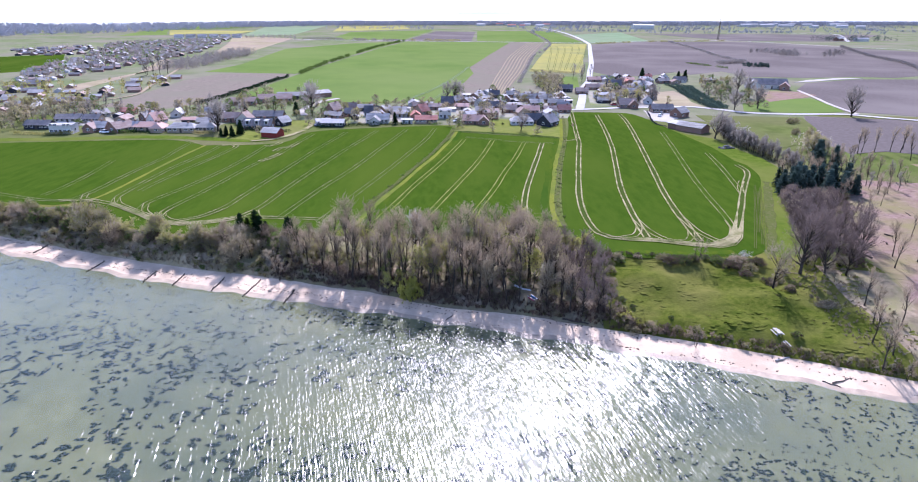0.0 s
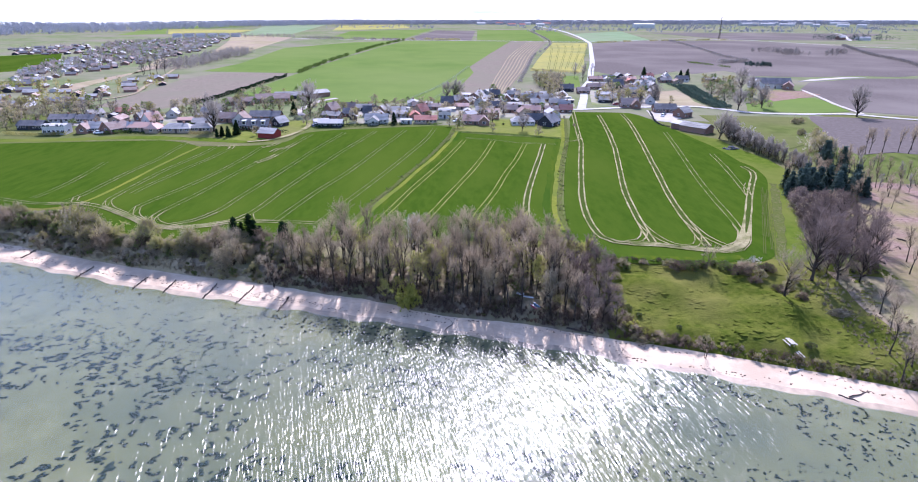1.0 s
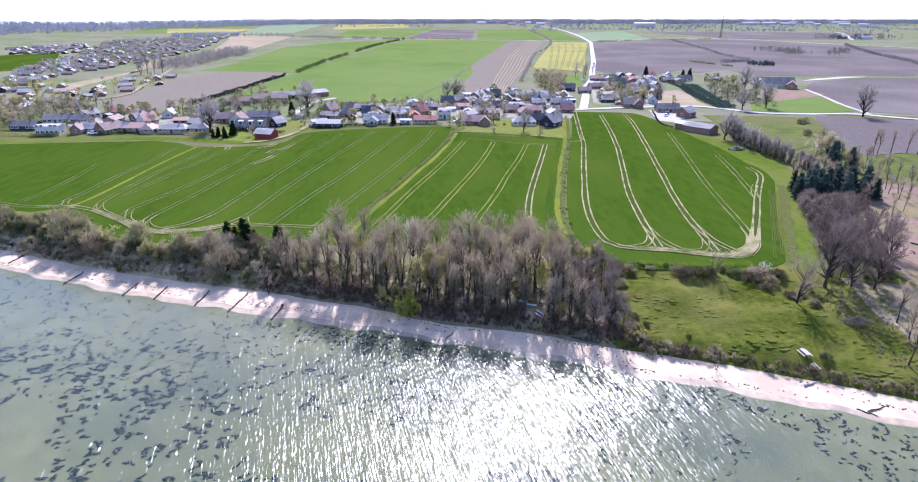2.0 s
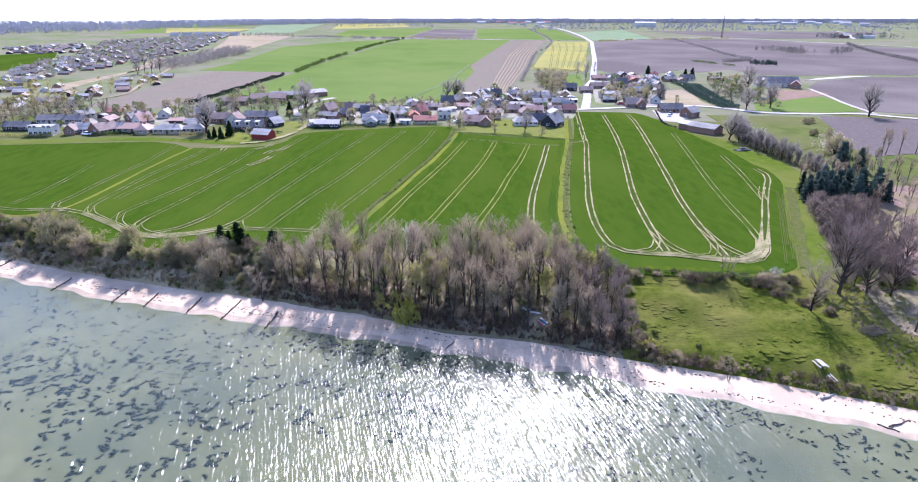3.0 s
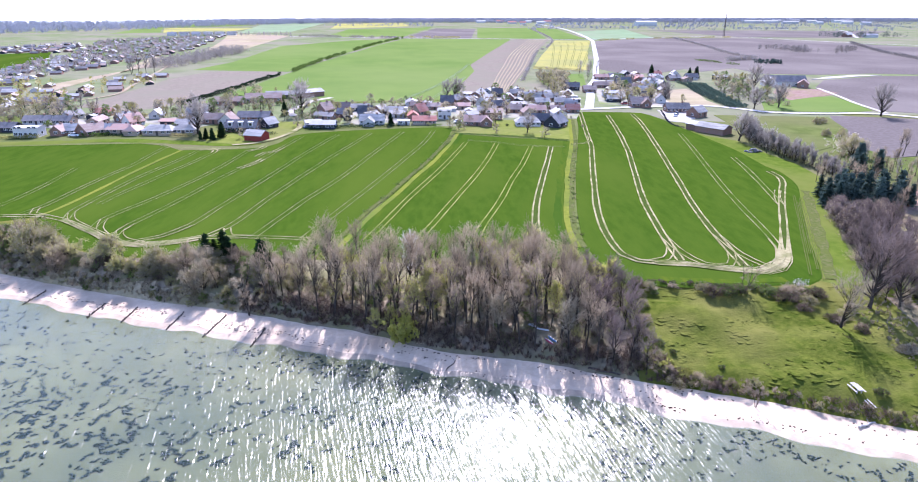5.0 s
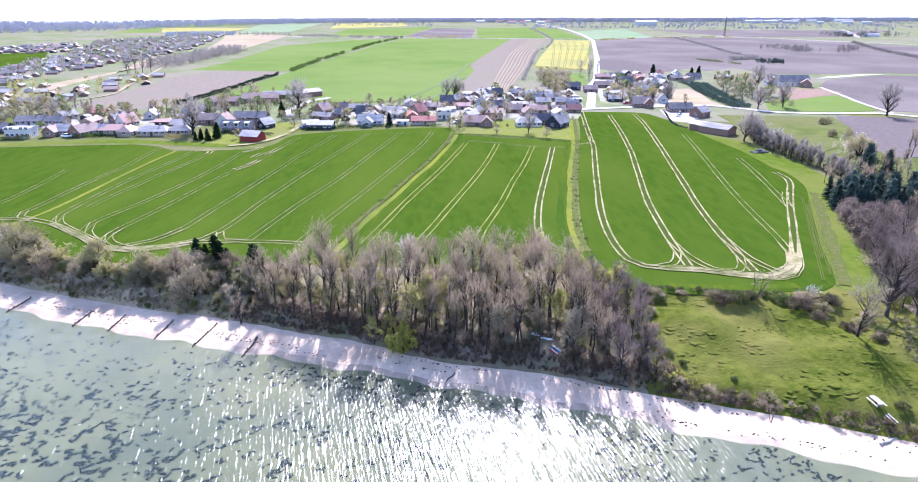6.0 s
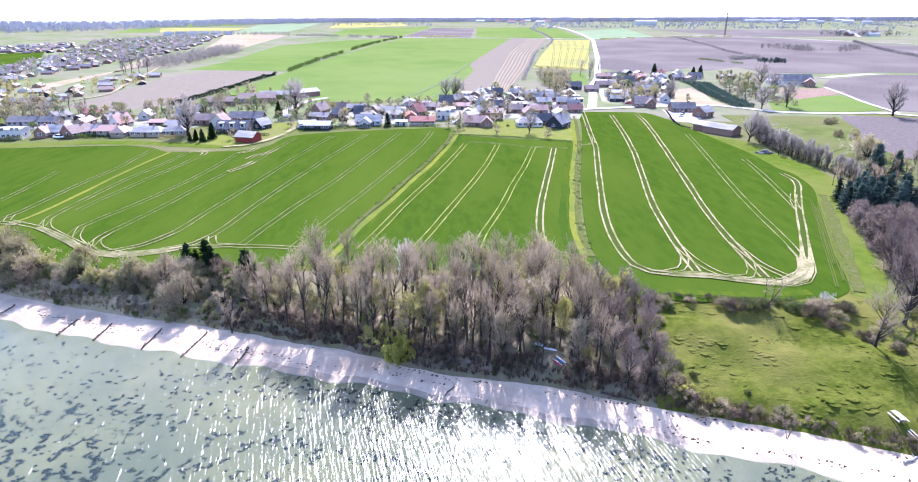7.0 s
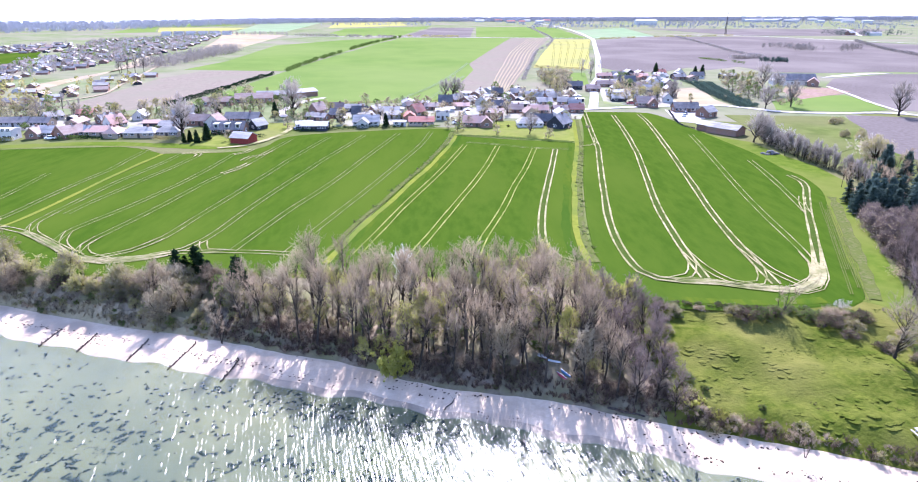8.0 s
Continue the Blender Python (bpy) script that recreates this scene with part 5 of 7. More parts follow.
M_DOOR = material("dark_door", (0.06, 0.05, 0.045), (0.1, 0.085, 0.075), 2.0, 0.6)


def boxes(parts, mat, name):
    """One mesh of several boxes, each ((x0, y0, z0), (x1, y1, z1))."""
    V, F = [], []
    for (x0, y0, z0), (x1, y1, z1) in parts:
        b = len(V)
        V += [(x0, y0, z0), (x1, y0, z0), (x1, y1, z0), (x0, y1, z0), (x0, y0, z1), (x1, y0, z1), (x1, y1, z1), (x0, y1, z1)]
        F += [tuple(b + k for k in f) for f in ((3, 2, 1, 0), (4, 5, 6, 7), (0, 1, 5, 4), (1, 2, 6, 5), (2, 3, 7, 6), (3, 0, 4, 7))]
    return mesh_of(name, V, F, mat)


WINDOW_FRAME = boxes([((-0.75, -0.07, 0), (0.75, 0.02, 0.09)), ((-0.75, -0.07, 1.11), (0.75, 0.02, 1.2)), ((-0.75, -0.07, 0.09), (-0.66, 0.02, 1.11)), ((0.66, -0.07, 0.09), (0.75, 0.02, 1.11)), ((-0.04, -0.06, 0.09), (0.04, 0.02, 1.11))], M_FRAME, "window_frame")
WINDOW_PANE = boxes([((-0.66, -0.035, 0.09), (0.66, -0.012, 1.11))], M_GLASS, "pane")
DOOR_LEAF = boxes([((-0.5, -0.06, 0), (0.5, 0.02, 2.05))], M_DOOR, "door")


def wall_mesh(w, d, eave, rise, mat):
    """Gabled walls, ridge along x."""
    x, y = w / 2, d / 2
    V = [(-x, -y, -0.3), (x, -y, -0.3), (x, y, -0.3), (-x, y, -0.3), (-x, -y, eave), (x, -y, eave), (x, y, eave), (-x, y, eave), (-x, 0, eave + rise), (x, 0, eave + rise)]
    return mesh_of("wall", V, [(0, 1, 5, 4), (2, 3, 7, 6), (1, 2, 6, 9, 5), (3, 0, 4, 8, 7), (4, 5, 9, 8), (6, 7, 8, 9)], mat)


def roof_mesh(w, d, eave, rise, mat, hip=0.0, over=0.4, thick=0.18):
    """Two roof slopes with overhang and thickness; hip draws the ridge in at both ends."""
    x, y = w / 2 + over, d / 2 + over
    drop = rise * over / (d / 2)
    xr = x - hip
    top = [(-x, -y, eave - drop), (x, -y, eave - drop), (x, y, eave - drop), (-x, y, eave - drop), (-xr, 0, eave + rise), (xr, 0, eave + rise)]
    V = [(a, b, c + 0.03) for a, b, c in top] + [(a, b, c + 0.03 + thick) for a, b, c in top]
    under = [(0, 1, 5, 4), (2, 3, 4, 5), (1, 2, 5), (3, 0, 4)]
    F = [tuple(k + 6 for k in f) for f in under] + [(0, 6, 7, 1), (2, 8, 9, 3), (1, 7, 8, 2), (3, 9, 6, 0)]
    F += [tuple(reversed(f)) for f in under[:2]] if not hip else [tuple(reversed(f)) for f in under]
    if not hip:
        F = [f for f in F if f not in ((7, 8, 11), (9, 6, 10), (1, 7, 8, 2), (3, 9, 6, 0))]
        F += [(1, 7, 11, 5), (5, 11, 8, 2), (3, 9, 10, 4), (4, 10, 6, 0)]
    return mesh_of("roof", V, F, mat)


HOUSE_SPOTS = []


def house(x, y, w, d, yaw, wall, roof, label, eave=2.6, rise=2.4, windows=4, chimney=True, hip=0.0, dormers=0, name="house", group="village houses", door=True, upper=0):
    """A house with gabled or hipped roof; its front faces the sea before it is turned by yaw degrees."""
    ob = new(name)
    ob.matrix_basis = pose(x, y, LAND, 0, 0, yaw)
    HOUSE_SPOTS.append((x, y))
    w, d, eave, rise = w * 0.9, d * 0.85, eave * 0.82, rise * 0.76
    piece("wall", wall_mesh(w, d, eave, rise - 0.02 if not hip else 0.02, wall), ob)
    piece("roof", roof_mesh(w, d, eave, rise, roof, hip), ob)
    spots = [(-w / 2 + w * (k + 0.5) / (windows + (1 if door else 0))) for k in range(windows + (1 if door else 0))] if windows else []
    for k, px in enumerate(spots):
        turn = pose(px, -d / 2 - 0.005, 0)
        if door and k == len(spots) // 2:
            piece("door", DOOR_LEAF, ob, at=turn)
            continue
        for floor in range(1 + upper):
            f = piece("window", WINDOW_FRAME, ob, at=turn @ pose(0, 0, 0.95 + 2.6 * floor))
            piece("pane", WINDOW_PANE, f)
    if windows:
        for side in (-1, 1):
            f = piece("window", WINDOW_FRAME, ob, at=pose(side * (w / 2 + 0.005), 0, 0.95, 0, 0, 90 * side))
            piece("pane", WINDOW_PANE, f)
    if chimney:
        cx = w * 0.22
        piece("chimney", boxes([((cx - 0.35, -0.35, eave + rise * 0.6), (cx + 0.35, 0.35, eave + rise + 0.7)), ((cx - 0.42, -0.42, eave + rise + 0.7), (cx + 0.42, 0.42, eave + rise + 0.85))], M_BRICK, "chimney"), ob)
    for k in range(dormers):
        dx = -w / 2 + w * (k + 0.5) / dormers
        dm = piece("dormer", boxes([((dx - 0.9, -d / 2 + 0.3, eave + 0.3), (dx + 0.9, -0.4, eave + 2.2)), ((dx - 1.1, -d / 2 + 0.05, eave + 2.2), (dx + 1.1, -0.2, eave + 2.4))], M_WHITE, "dormer"), ob, "white rendered dormer")
        piece("pane", boxes([((dx - 0.6, -d / 2 + 0.27, eave + 0.7), (dx + 0.6, -d / 2 + 0.295, eave + 1.9))], M_GLASS, "pane"), dm)
    return tagged(ob, label, "house" if name == "house" else "barn", group)


B = "village barns and sheds"
# seaward row, from the west
house(-184, 293, 11, 8, 4, M_WHITE, M_ROOF_GREY, "white rendered house with large windows and low roof", 4.8, 0.6, 4, False, upper=1)
house(-202, 304, 13, 8, 0, M_DARK_WALL, M_ROOF_SLATE, "long dark timber house with slate roof")
house(-198, 322, 13, 9, 10, M_WHITE, M_ROOF_SLATE, "house with a dark slate roof", rise=2.4)
house(-186, 322, 9, 8, 0, M_YELLOW_BRICK, M_ROOF_SLATE, "house with dark roof and pale brick", rise=2.4)
house(-171, 299, 9.5, 8, 0, M_BRICK, M_ROOF_GREY, "brown brick house with grey roof", rise=3)
house(-173, 296, 7, 6, 90, M_BRICK, M_ROOF_BROWN, "small gabled house of brown brick", rise=3)
house(-160, 298, 10.5, 9, 60, M_BRICK, M_ROOF_BROWN, "gabled brick house with brownish pink roof", rise=3.4)
house(-156, 302, 8, 7, -20, M_WHITE, M_ROOF_PALE, "white house with pale sunlit roof", rise=2.6)
house(-147.5, 301, 15.5, 8, 0, M_YELLOW_BRICK, M_ROOF_SALMON, "long bungalow with salmon tile roof", hip=2)
house(-142, 297.5, 7, 7, 90, M_YELLOW_BRICK, M_ROOF_SALMON, "bungalow wing with salmon hipped roof", hip=2)
house(-153, 320, 8, 8, 60, M_WHITE, M_ROOF_SALMON, "steep gabled house with orange tiles", rise=4.5)
house(-131, 299, 14, 8.5, 0, M_YELLOW_BRICK, M_ROOF_GREY, "long pale brick bungalow with grey roof", hip=2.5)
house(-120.5, 301, 10, 8, 0, M_YELLOW_BRICK, M_ROOF_GREY, "grey-roofed bungalow with low hips", hip=2.5)
house(-137, 322, 8, 5, 0, M_DARK_WALL, M_ROOF_SALMON, "small shed with orange roof", 2.2, 1.2, 0, False, name="shed", group=B)
house(-126, 326, 10, 6, 0, M_DARK_WALL, M_ROOF_SLATE, "low dark timber outbuilding with slate roof", 2.4, 1.0, 2, False, name="shed", group=B)
# farm
house(-97.5, 307, 15, 9, 0, M_BRICK, M_ROOF_SLATE, "farmhouse with steep slate roof and white dormers", 2.7, 3.7, 5, True, dormers=3)
house(-100, 333, 17, 8, 0, M_BRICK, M_ROOF_SLATE, "long farm wing with slate roof", 2.8, 3.0, 4)
house(-109, 322, 9, 8, 90, M_WHITE, M_ROOF_BROWN, "white rendered farm wing with gable", 3.0, 4.2, 2)
house(-118, 326, 12, 8, 0, M_BRICK, M_ROOF_BROWN, "brick stable with brown roof", 3.0, 3.0, 3, False, name="stable", group=B)
house(-88, 315, 7, 6, 60, M_DARK_WALL, M_ROOF_GREY, "small dark gabled outhouse", 2.8, 3.2, 1, False, name="shed", group=B)
house(-85.5, 287.5, 8.6, 8, -14, M_RED_WALL, M_ROOF_GREY, "red boarded barn with grey fibre roof", 3.0, 2.2, 0, False, door=False, name="barn", group=B)
house(-130, 384, 17, 9, 8, M_BRICK, M_ROOF_BROWN, "long low farm building with brown roof", 3.0, 2.6, 3, False, name="barn", group=B)
house(-114, 396, 22, 10, 12, M_BRICK, M_ROOF_BROWN, "long stable with rooflights", 3.2, 3.0, 5, False, name="barn", group=B)
house(-108, 410, 18, 9, 10, M_DARK_WALL, M_ROOF_GREY, "dark timber farm shed with grey roof", 3.0, 2.4, 3, False, name="barn", group=B)
house(-135, 357, 9, 7, 15, M_DARK_WALL, M_ROOF_GREY, "dark house behind garden trees", 2.6, 2.4, 2)
house(-94, 419, 20, 11, 40, M_BRICK, M_ROOF_GREY, "large brick machine shed with grey roof", 3.4, 2.0, 0, False, door=False, name="barn", group=B)
# middle row
house(-63, 315, 12.5, 8, 0, M_DARK_WALL, M_ROOF_PALE, "dark timber house with pale roof and terrace", 2.6, 1.8, 4, False)
house(-69, 320, 8, 7, 20, M_WHITE, M_ROOF_PALE, "white annex with glaring pale roof", 2.4, 1.2, 2, False)
house(-70, 354, 8, 7, 60, M_BRICK, M_ROOF_BROWN, "steep gabled brown brick house", 3.4, 4.2, 2)
house(-62, 364, 7, 6, 0, M_BRICK, M_ROOF_BROWN, "small brown brick house with gables", 2.8, 3, 2)
house(-42, 326, 12.5, 8, 0, M_WHITE, M_ROOF_GREY, "white house with blue-grey roof and gable", 2.6, 3.2, 4)
house(-43, 321, 6, 6, 90, M_WHITE, M_ROOF_GREY, "white gabled porch wing of house", 2.6, 2.6, 1, False)
house(-48, 346, 8, 7, 0, M_WHITE, M_ROOF_SLATE, "house with dark blue slate roof", 3, 4, 2)
house(-32, 345, 9, 6, -10, M_WHITE, M_ROOF_PALE, "low white house in a garden", 2.4, 1.6, 2, False)
house(-17.3, 327, 12.3, 8, 2, M_YELLOW_BRICK, M_ROOF_RED, "long bungalow with red tile roof", 2.5, 2.2, 5)
house(-27, 325, 6, 5, 0, M_WHITE, M_ROOF_PALE, "small pale garage beside a bungalow", 2.3, 0.6, 1, False)
house(-21, 352, 7, 7, 50, M_YELLOW_BRICK, M_ROOF_RED, "gabled house with red roof and rooflights", 3, 4.4, 1)
house(-8, 342, 7, 7, 0, M_WHITE, M_ROOF_GREY, "white two-storey house with grey roof", 5.2, 1.2, 2, False, upper=1)
house(-7.5, 386, 8, 7, 0, M_BRICK, M_ROOF_SLATE, "house with large blue-grey roof", 3, 4, 2)
house(-14, 370, 9, 6, 0, M_BRICK, M_ROOF_BROWN, "low brick house with brown roof", 2.5, 1.8, 2)
house(-24, 374, 8, 6, 10, M_BRICK, M_ROOF_BROWN, "small brick house behind gardens", 2.5, 2.2, 2)
house(7, 324, 11, 8, -10, M_BRICK, M_ROOF_SALMON, "house with salmon roof and brick gable", 2.7, 3.2, 3)
house(12, 322, 7, 6, 90, M_BRICK, M_ROOF_BROWN, "brick gable wing of a house", 2.7, 3, 1, False)
house(16.5, 342, 9, 9, 0, M_BRICK, M_ROOF_BROWN, "tall brown brick house with low roof", 4.4, 2, 2, upper=1)
house(31.5, 323, 12.5, 8, 2, M_WHITE, M_ROOF_GREY, "white house with grey hipped roof", 2.6, 2.6, 4, hip=2.5)
house(44.5, 321, 10.5, 9, 55, M_DARK_WALL, M_ROOF_SLATE, "black gabled house with steep slate roof", 3, 4.4, 2)
house(38, 328, 9, 7, 0, M_DARK_WALL, M_ROOF_SLATE, "dark house wing with slate roof", 2.8, 3.4, 3, False)
house(22.5, 421, 7, 6, 0, M_DARK_WALL, M_ROOF_SLATE, "dark gabled house with slate roof", 3, 3.4, 1)
house(12, 386, 7, 7, 80, M_WHITE, M_ROOF_PALE, "white gabled house with steep roof", 3, 3.4, 1)
house(4, 422, 6, 6, 0, M_WHITE, M_ROOF_PALE, "small white shed behind the village", 2.4, 1, 1, False)
house(5.5, 345, 7, 6, 30, M_WHITE, M_ROOF_PALE, "white garden pavilion with pale roof", 2.4, 1.8, 1, False)
house(1, 372, 9, 6, 0, M_YELLOW_BRICK, M_ROOF_SALMON, "low house with pinkish roof", 2.5, 1.8, 2)
house(40, 360, 10, 7, 0, M_BRICK, M_ROOF_SALMON, "house with pale pink roof", 2.6, 2.6, 3)
house(50.5, 360, 8, 7, 10, M_BRICK, M_ROOF_BROWN, "brick house with a brown roof", 2.6, 2.6, 2)
house(28, 362, 9, 7, 0, M_BRICK, M_ROOF_BROWN, "brick house with brown roof", 2.6, 2.8, 2)
house(32, 380, 9, 5, 0, M_DARK_WALL, M_ROOF_SLATE, "long dark timber shed with low roof", 2.4, 1.4, 0, False, name="shed", group=B)
house(43, 408, 11, 8, 0, M_BRICK, M_ROOF_GREY, "house with wide grey roof", 2.8, 3, 2)
house(53, 404, 10, 8, 20, M_BRICK, M_ROOF_GREY, "brown brick house with grey roof", 2.8, 3, 2)
house(59, 409, 7, 5, 0, M_WHITE, M_ROOF_PALE, "low white flat annex", 2.5, 0.5, 2, False)
house(58, 388, 10, 7, -10, M_BRICK, M_ROOF_GREY, "grey-roofed house by the road", 2.6, 2.6, 2)
house(46, 388, 9, 7, 10, M_YELLOW_BRICK, M_ROOF_GREY, "brick bungalow with a grey roof", 2.6, 2.4, 2)
house(35, 425, 9, 7, 0, M_BRICK, M_ROOF_GREY, "grey house at the back of the village", 2.6, 2.6, 2)
house(66, 420, 9, 7, 80, M_BRICK, M_ROOF_GREY, "brown brick house with grey gable roof", 2.8, 3.2, 1)
house(74.5, 456, 10, 7, 0, M_DARK_WALL, M_ROOF_SLATE, "dark timber house with slate roof", 3, 3.2, 2)
# east of the straight road
house(111, 468, 11, 9, 0, M_DARK_WALL, M_ROOF_SLATE, "tall dark house with slate roof", 4.6, 4.4, 2)
house(95, 426, 14, 7, 0, M_WHITE, M_ROOF_PALE, "long building with white roof", 2.8, 1.6, 4, False)
house(97, 468, 13, 7, 0, M_BRICK, M_ROOF_BROWN, "brick house with brown roof", 2.6, 2.6, 3)
house(107, 519, 11, 7, 0, M_BRICK, M_ROOF_SALMON, "brick house with faded pink roof", 2.6, 2.4, 2)
house(100, 384, 11, 9, 0, M_BRICK, M_ROOF_BROWN, "gabled house with brown tile roof", 2.8, 4, 3)
house(103, 381, 6, 6, 90, M_BRICK, M_ROOF_BROWN, "brown gabled brick house wing", 2.8, 3.4, 1, False)
house(90, 402, 9, 6, 0, M_DARK_WALL, M_ROOF_GREY, "grey shed among trees", 2.5, 2, 1, False)
house(84, 445, 9, 7, 0, M_BRICK, M_ROOF_BROWN, "brick village house with brown roof", 2.6, 2.6, 2)
house(117, 400, 7, 6, 80, M_WHITE, M_ROOF_SLATE, "white gabled house with steep roof", 3, 3.4, 1)
house(119, 440, 11, 8, -20, M_DARK_WALL, M_ROOF_GREY, "house with long grey roof", 2.6, 3.2, 2)
house(115.5, 366, 13.5, 8, 0, M_BRICK, M_ROOF_SLATE, "long farmhouse with dark slate roof", 2.8, 3.2, 5)
house(121, 351, 9, 8, 40, M_BRICK, M_ROOF_GREY, "brick barn with grey roof and gable", 3.4, 3.2, 1, False, name="barn", group=B)
house(113.5, 308, 15, 9, -50, M_BRICK, M_ROOF_GREY, "large brown barn with grey fibre roof", 3.2, 2.0, 0, False, door=False, name="barn", group=B)
house(108.6, 316, 7, 8, -50, M_BRICK, M_ROOF_PALE, "low barn extension with pale roof", 3.2, 1.4, 0, False, door=False, name="barn", group=B)
house(167, 532, 8, 8, 80, M_WHITE, M_ROOF_PALE, "white gabled house on the ridge road", 3.4, 4, 1)
house(176, 520, 10, 7, 0, M_WHITE, M_ROOF_SLATE, "white house with dark roof", 2.8, 3, 2)
house(150, 528, 9, 7, 0, M_WHITE, M_ROOF_PALE, "low white house with pale roof", 2.6, 1.6, 2)
house(134, 520, 11, 7, 0, M_BRICK, M_ROOF_SALMON, "brick house with faded pink roof", 2.6, 2, 2)
house(121, 500, 9, 7, 0, M_BRICK, M_ROOF_BROWN, "brown house behind the village", 2.6, 2.4, 2)
house(229, 484, 31, 12, -4, M_WHITE, M_ROOF_SLATE, "long farm building with black roof", 4, 5, 5, False, name="barn", group=B)
house(218, 482, 10, 9, 80, M_WHITE, M_ROOF_PALE, "white rendered farm wing with gable", 4, 4, 1, False, name="barn", group=B)
house(238, 474, 9, 8, 60, M_BRICK, M_ROOF_BROWN, "brown brick farm wing with gable", 3.5, 3.5, 1, False, name="barn", group=B)
house(199, 520, 13, 8, 0, M_DARK_WALL, M_ROOF_PALE, "pale-roofed barn behind trees", 3, 1.6, 0, False, name="barn", group=B)
house(484, 1772, 60, 30, 0, M_WHITE, M_ROOF_PALE, "large distant white industrial hall", 12, 3, 0, False, door=False, name="hall", group=B)
house(722, 1195, 26, 12, 0, M_WHITE, M_ROOF_PALE, "distant white farm building", 5, 3, 0, False, door=False, name="barn", group=B)
house(690, 1210, 18, 11, 30, M_BRICK, M_ROOF_GREY, "distant grey farm building", 5, 4, 0, False, door=False, name="barn", group=B)
for k in range(12):
    house(880 + k * 33, 1950 + PLANTER.uniform(0, 320), PLANTER.uniform(22, 50), 16, PLANTER.uniform(-20, 20), M_WHITE, pick([M_ROOF_PALE, M_ROOF_PALE, M_ROOF_GREY]), "distant pale industrial shed", 7, 3, 0, False, door=False, name="hall", group="distant sheds")
for k in range(8):
    house(60 + k * 28, 1950 + PLANTER.uniform(-150, 200), PLANTER.uniform(15, 30), 13, PLANTER.uniform(-20, 20), M_WHITE, pick([M_ROOF_PALE, M_ROOF_RED]), "distant pale farm building", 5, 4, 0, False, door=False, name="farm_building", group="distant sheds")
for k in range(6):
    house(-445 + k * 18 - 40, 1142 + 6 * k, 16, 10, 5, M_WHITE, pick([M_ROOF_PALE, M_ROOF_GREY]), "distant pale terrace house in town", 4, 4, 0, False, door=False, group="small town")

# smaller houses, annexes and sheds that fill the yards between the others
FILL = random.Random(77)
KINDS = ((M_BRICK, M_ROOF_GREY, "brown brick house with weathered grey roof"), (M_YELLOW_BRICK, M_ROOF_BROWN, "yellow brick house with brown tile roof"), (M_WHITE, M_ROOF_SLATE, "white rendered house with slate roof"), (M_BRICK, M_ROOF_RED, "brick house with faded red tiles"),
         (M_DARK_WALL, M_ROOF_GREY, "dark timber house with grey roof"), (M_WHITE, M_ROOF_PALE, "small white house with pale sunlit roof"), (M_BRICK, M_ROOF_SLATE, "brick house with dark slate roof"), (M_YELLOW_BRICK, M_ROOF_GREY, "pale brick bungalow with grey roof"))
for poly, n in (([(-28, 338), (-2, 348), (14, 352), (58, 346), (64, 372), (74, 430), (30, 440), (4, 432), (-6, 395), (-28, 386)], 34), ([(86, 395), (104, 390), (122, 396), (132, 440), (148, 508), (112, 530), (98, 470), (92, 430)], 24), ([(-200, 314), (-125, 314), (-113, 340), (-135, 350), (-205, 345)], 12), ([(-70, 332), (-30, 338), (-28, 364), (-64, 366)], 9), ([(122, 492), (180, 508), (176, 538), (128, 548)], 8)):
    done = 0
    for _ in range(n * 30):
        x, y = FILL.uniform(min(p[0] for p in poly), max(p[0] for p in poly)), FILL.uniform(min(p[1] for p in poly), max(p[1] for p in poly))
        if done >= n or not inside(poly, x, y) or any((x - a) ** 2 + (y - b) ** 2 < 72 for a, b in HOUSE_SPOTS):
            continue
        done += 1
        wall, roof, label = FILL.choice(KINDS)
        turn = FILL.choice((0, 8, 90, 98, -12, 60))
        if FILL.random() < 0.6:
            house(x, y, FILL.uniform(7, 11), FILL.uniform(6, 8), turn, wall, roof, label, 2.6, FILL.uniform(1.8, 3.2), 2)
        else:
            house(x, y, FILL.uniform(4, 7), FILL.uniform(3.5, 5), turn, FILL.choice((M_DARK_WALL, M_WHITE, M_BRICK)), FILL.choice((M_ROOF_PALE, M_ROOF_GREY, M_ROOF_SLATE)), "low garden shed between village houses", 2.2, FILL.uniform(0.5, 1.4), 0, False, door=False, name="shed", group=B)

# the small town inland
TOWN = [(-290, 400), (-385, 582), (-410, 712), (-512, 976), (-400, 1150), (-320, 800), (-312, 640), (-318, 546), (-306, 458)]
TOWN_NEAR = [(-326, 450), (-285, 470), (-226, 402), (-216, 372), (-240, 352), (-262, 346)]
TOWN_WEST = [(-557, 817), (-513, 913), (-425, 768), (-466, 739), (-508, 745)]
TOWN_SIDE = [(-256, 462), (-242, 535), (-222, 520), (-214, 470), (-224, 402)]
TOWN_WALLS = [(wall_mesh(w, 8, 2.7, 2.4, m), roof_mesh(w, 8, 2.7, 2.5, r)) for w, m, r in ((11, M_BRICK, M_ROOF_GREY), (13, M_BRICK, M_ROOF_SLATE), (10, M_BRICK, M_ROOF_BROWN), (12, M_BRICK, M_ROOF_SLATE), (9, M_WHITE, M_ROOF_GREY), (14, M_DARK_WALL, M_ROOF_SLATE), (12, M_DARK_WALL, M_ROOF_BROWN), (12, M_BRICK, M_ROOF_GREY))]
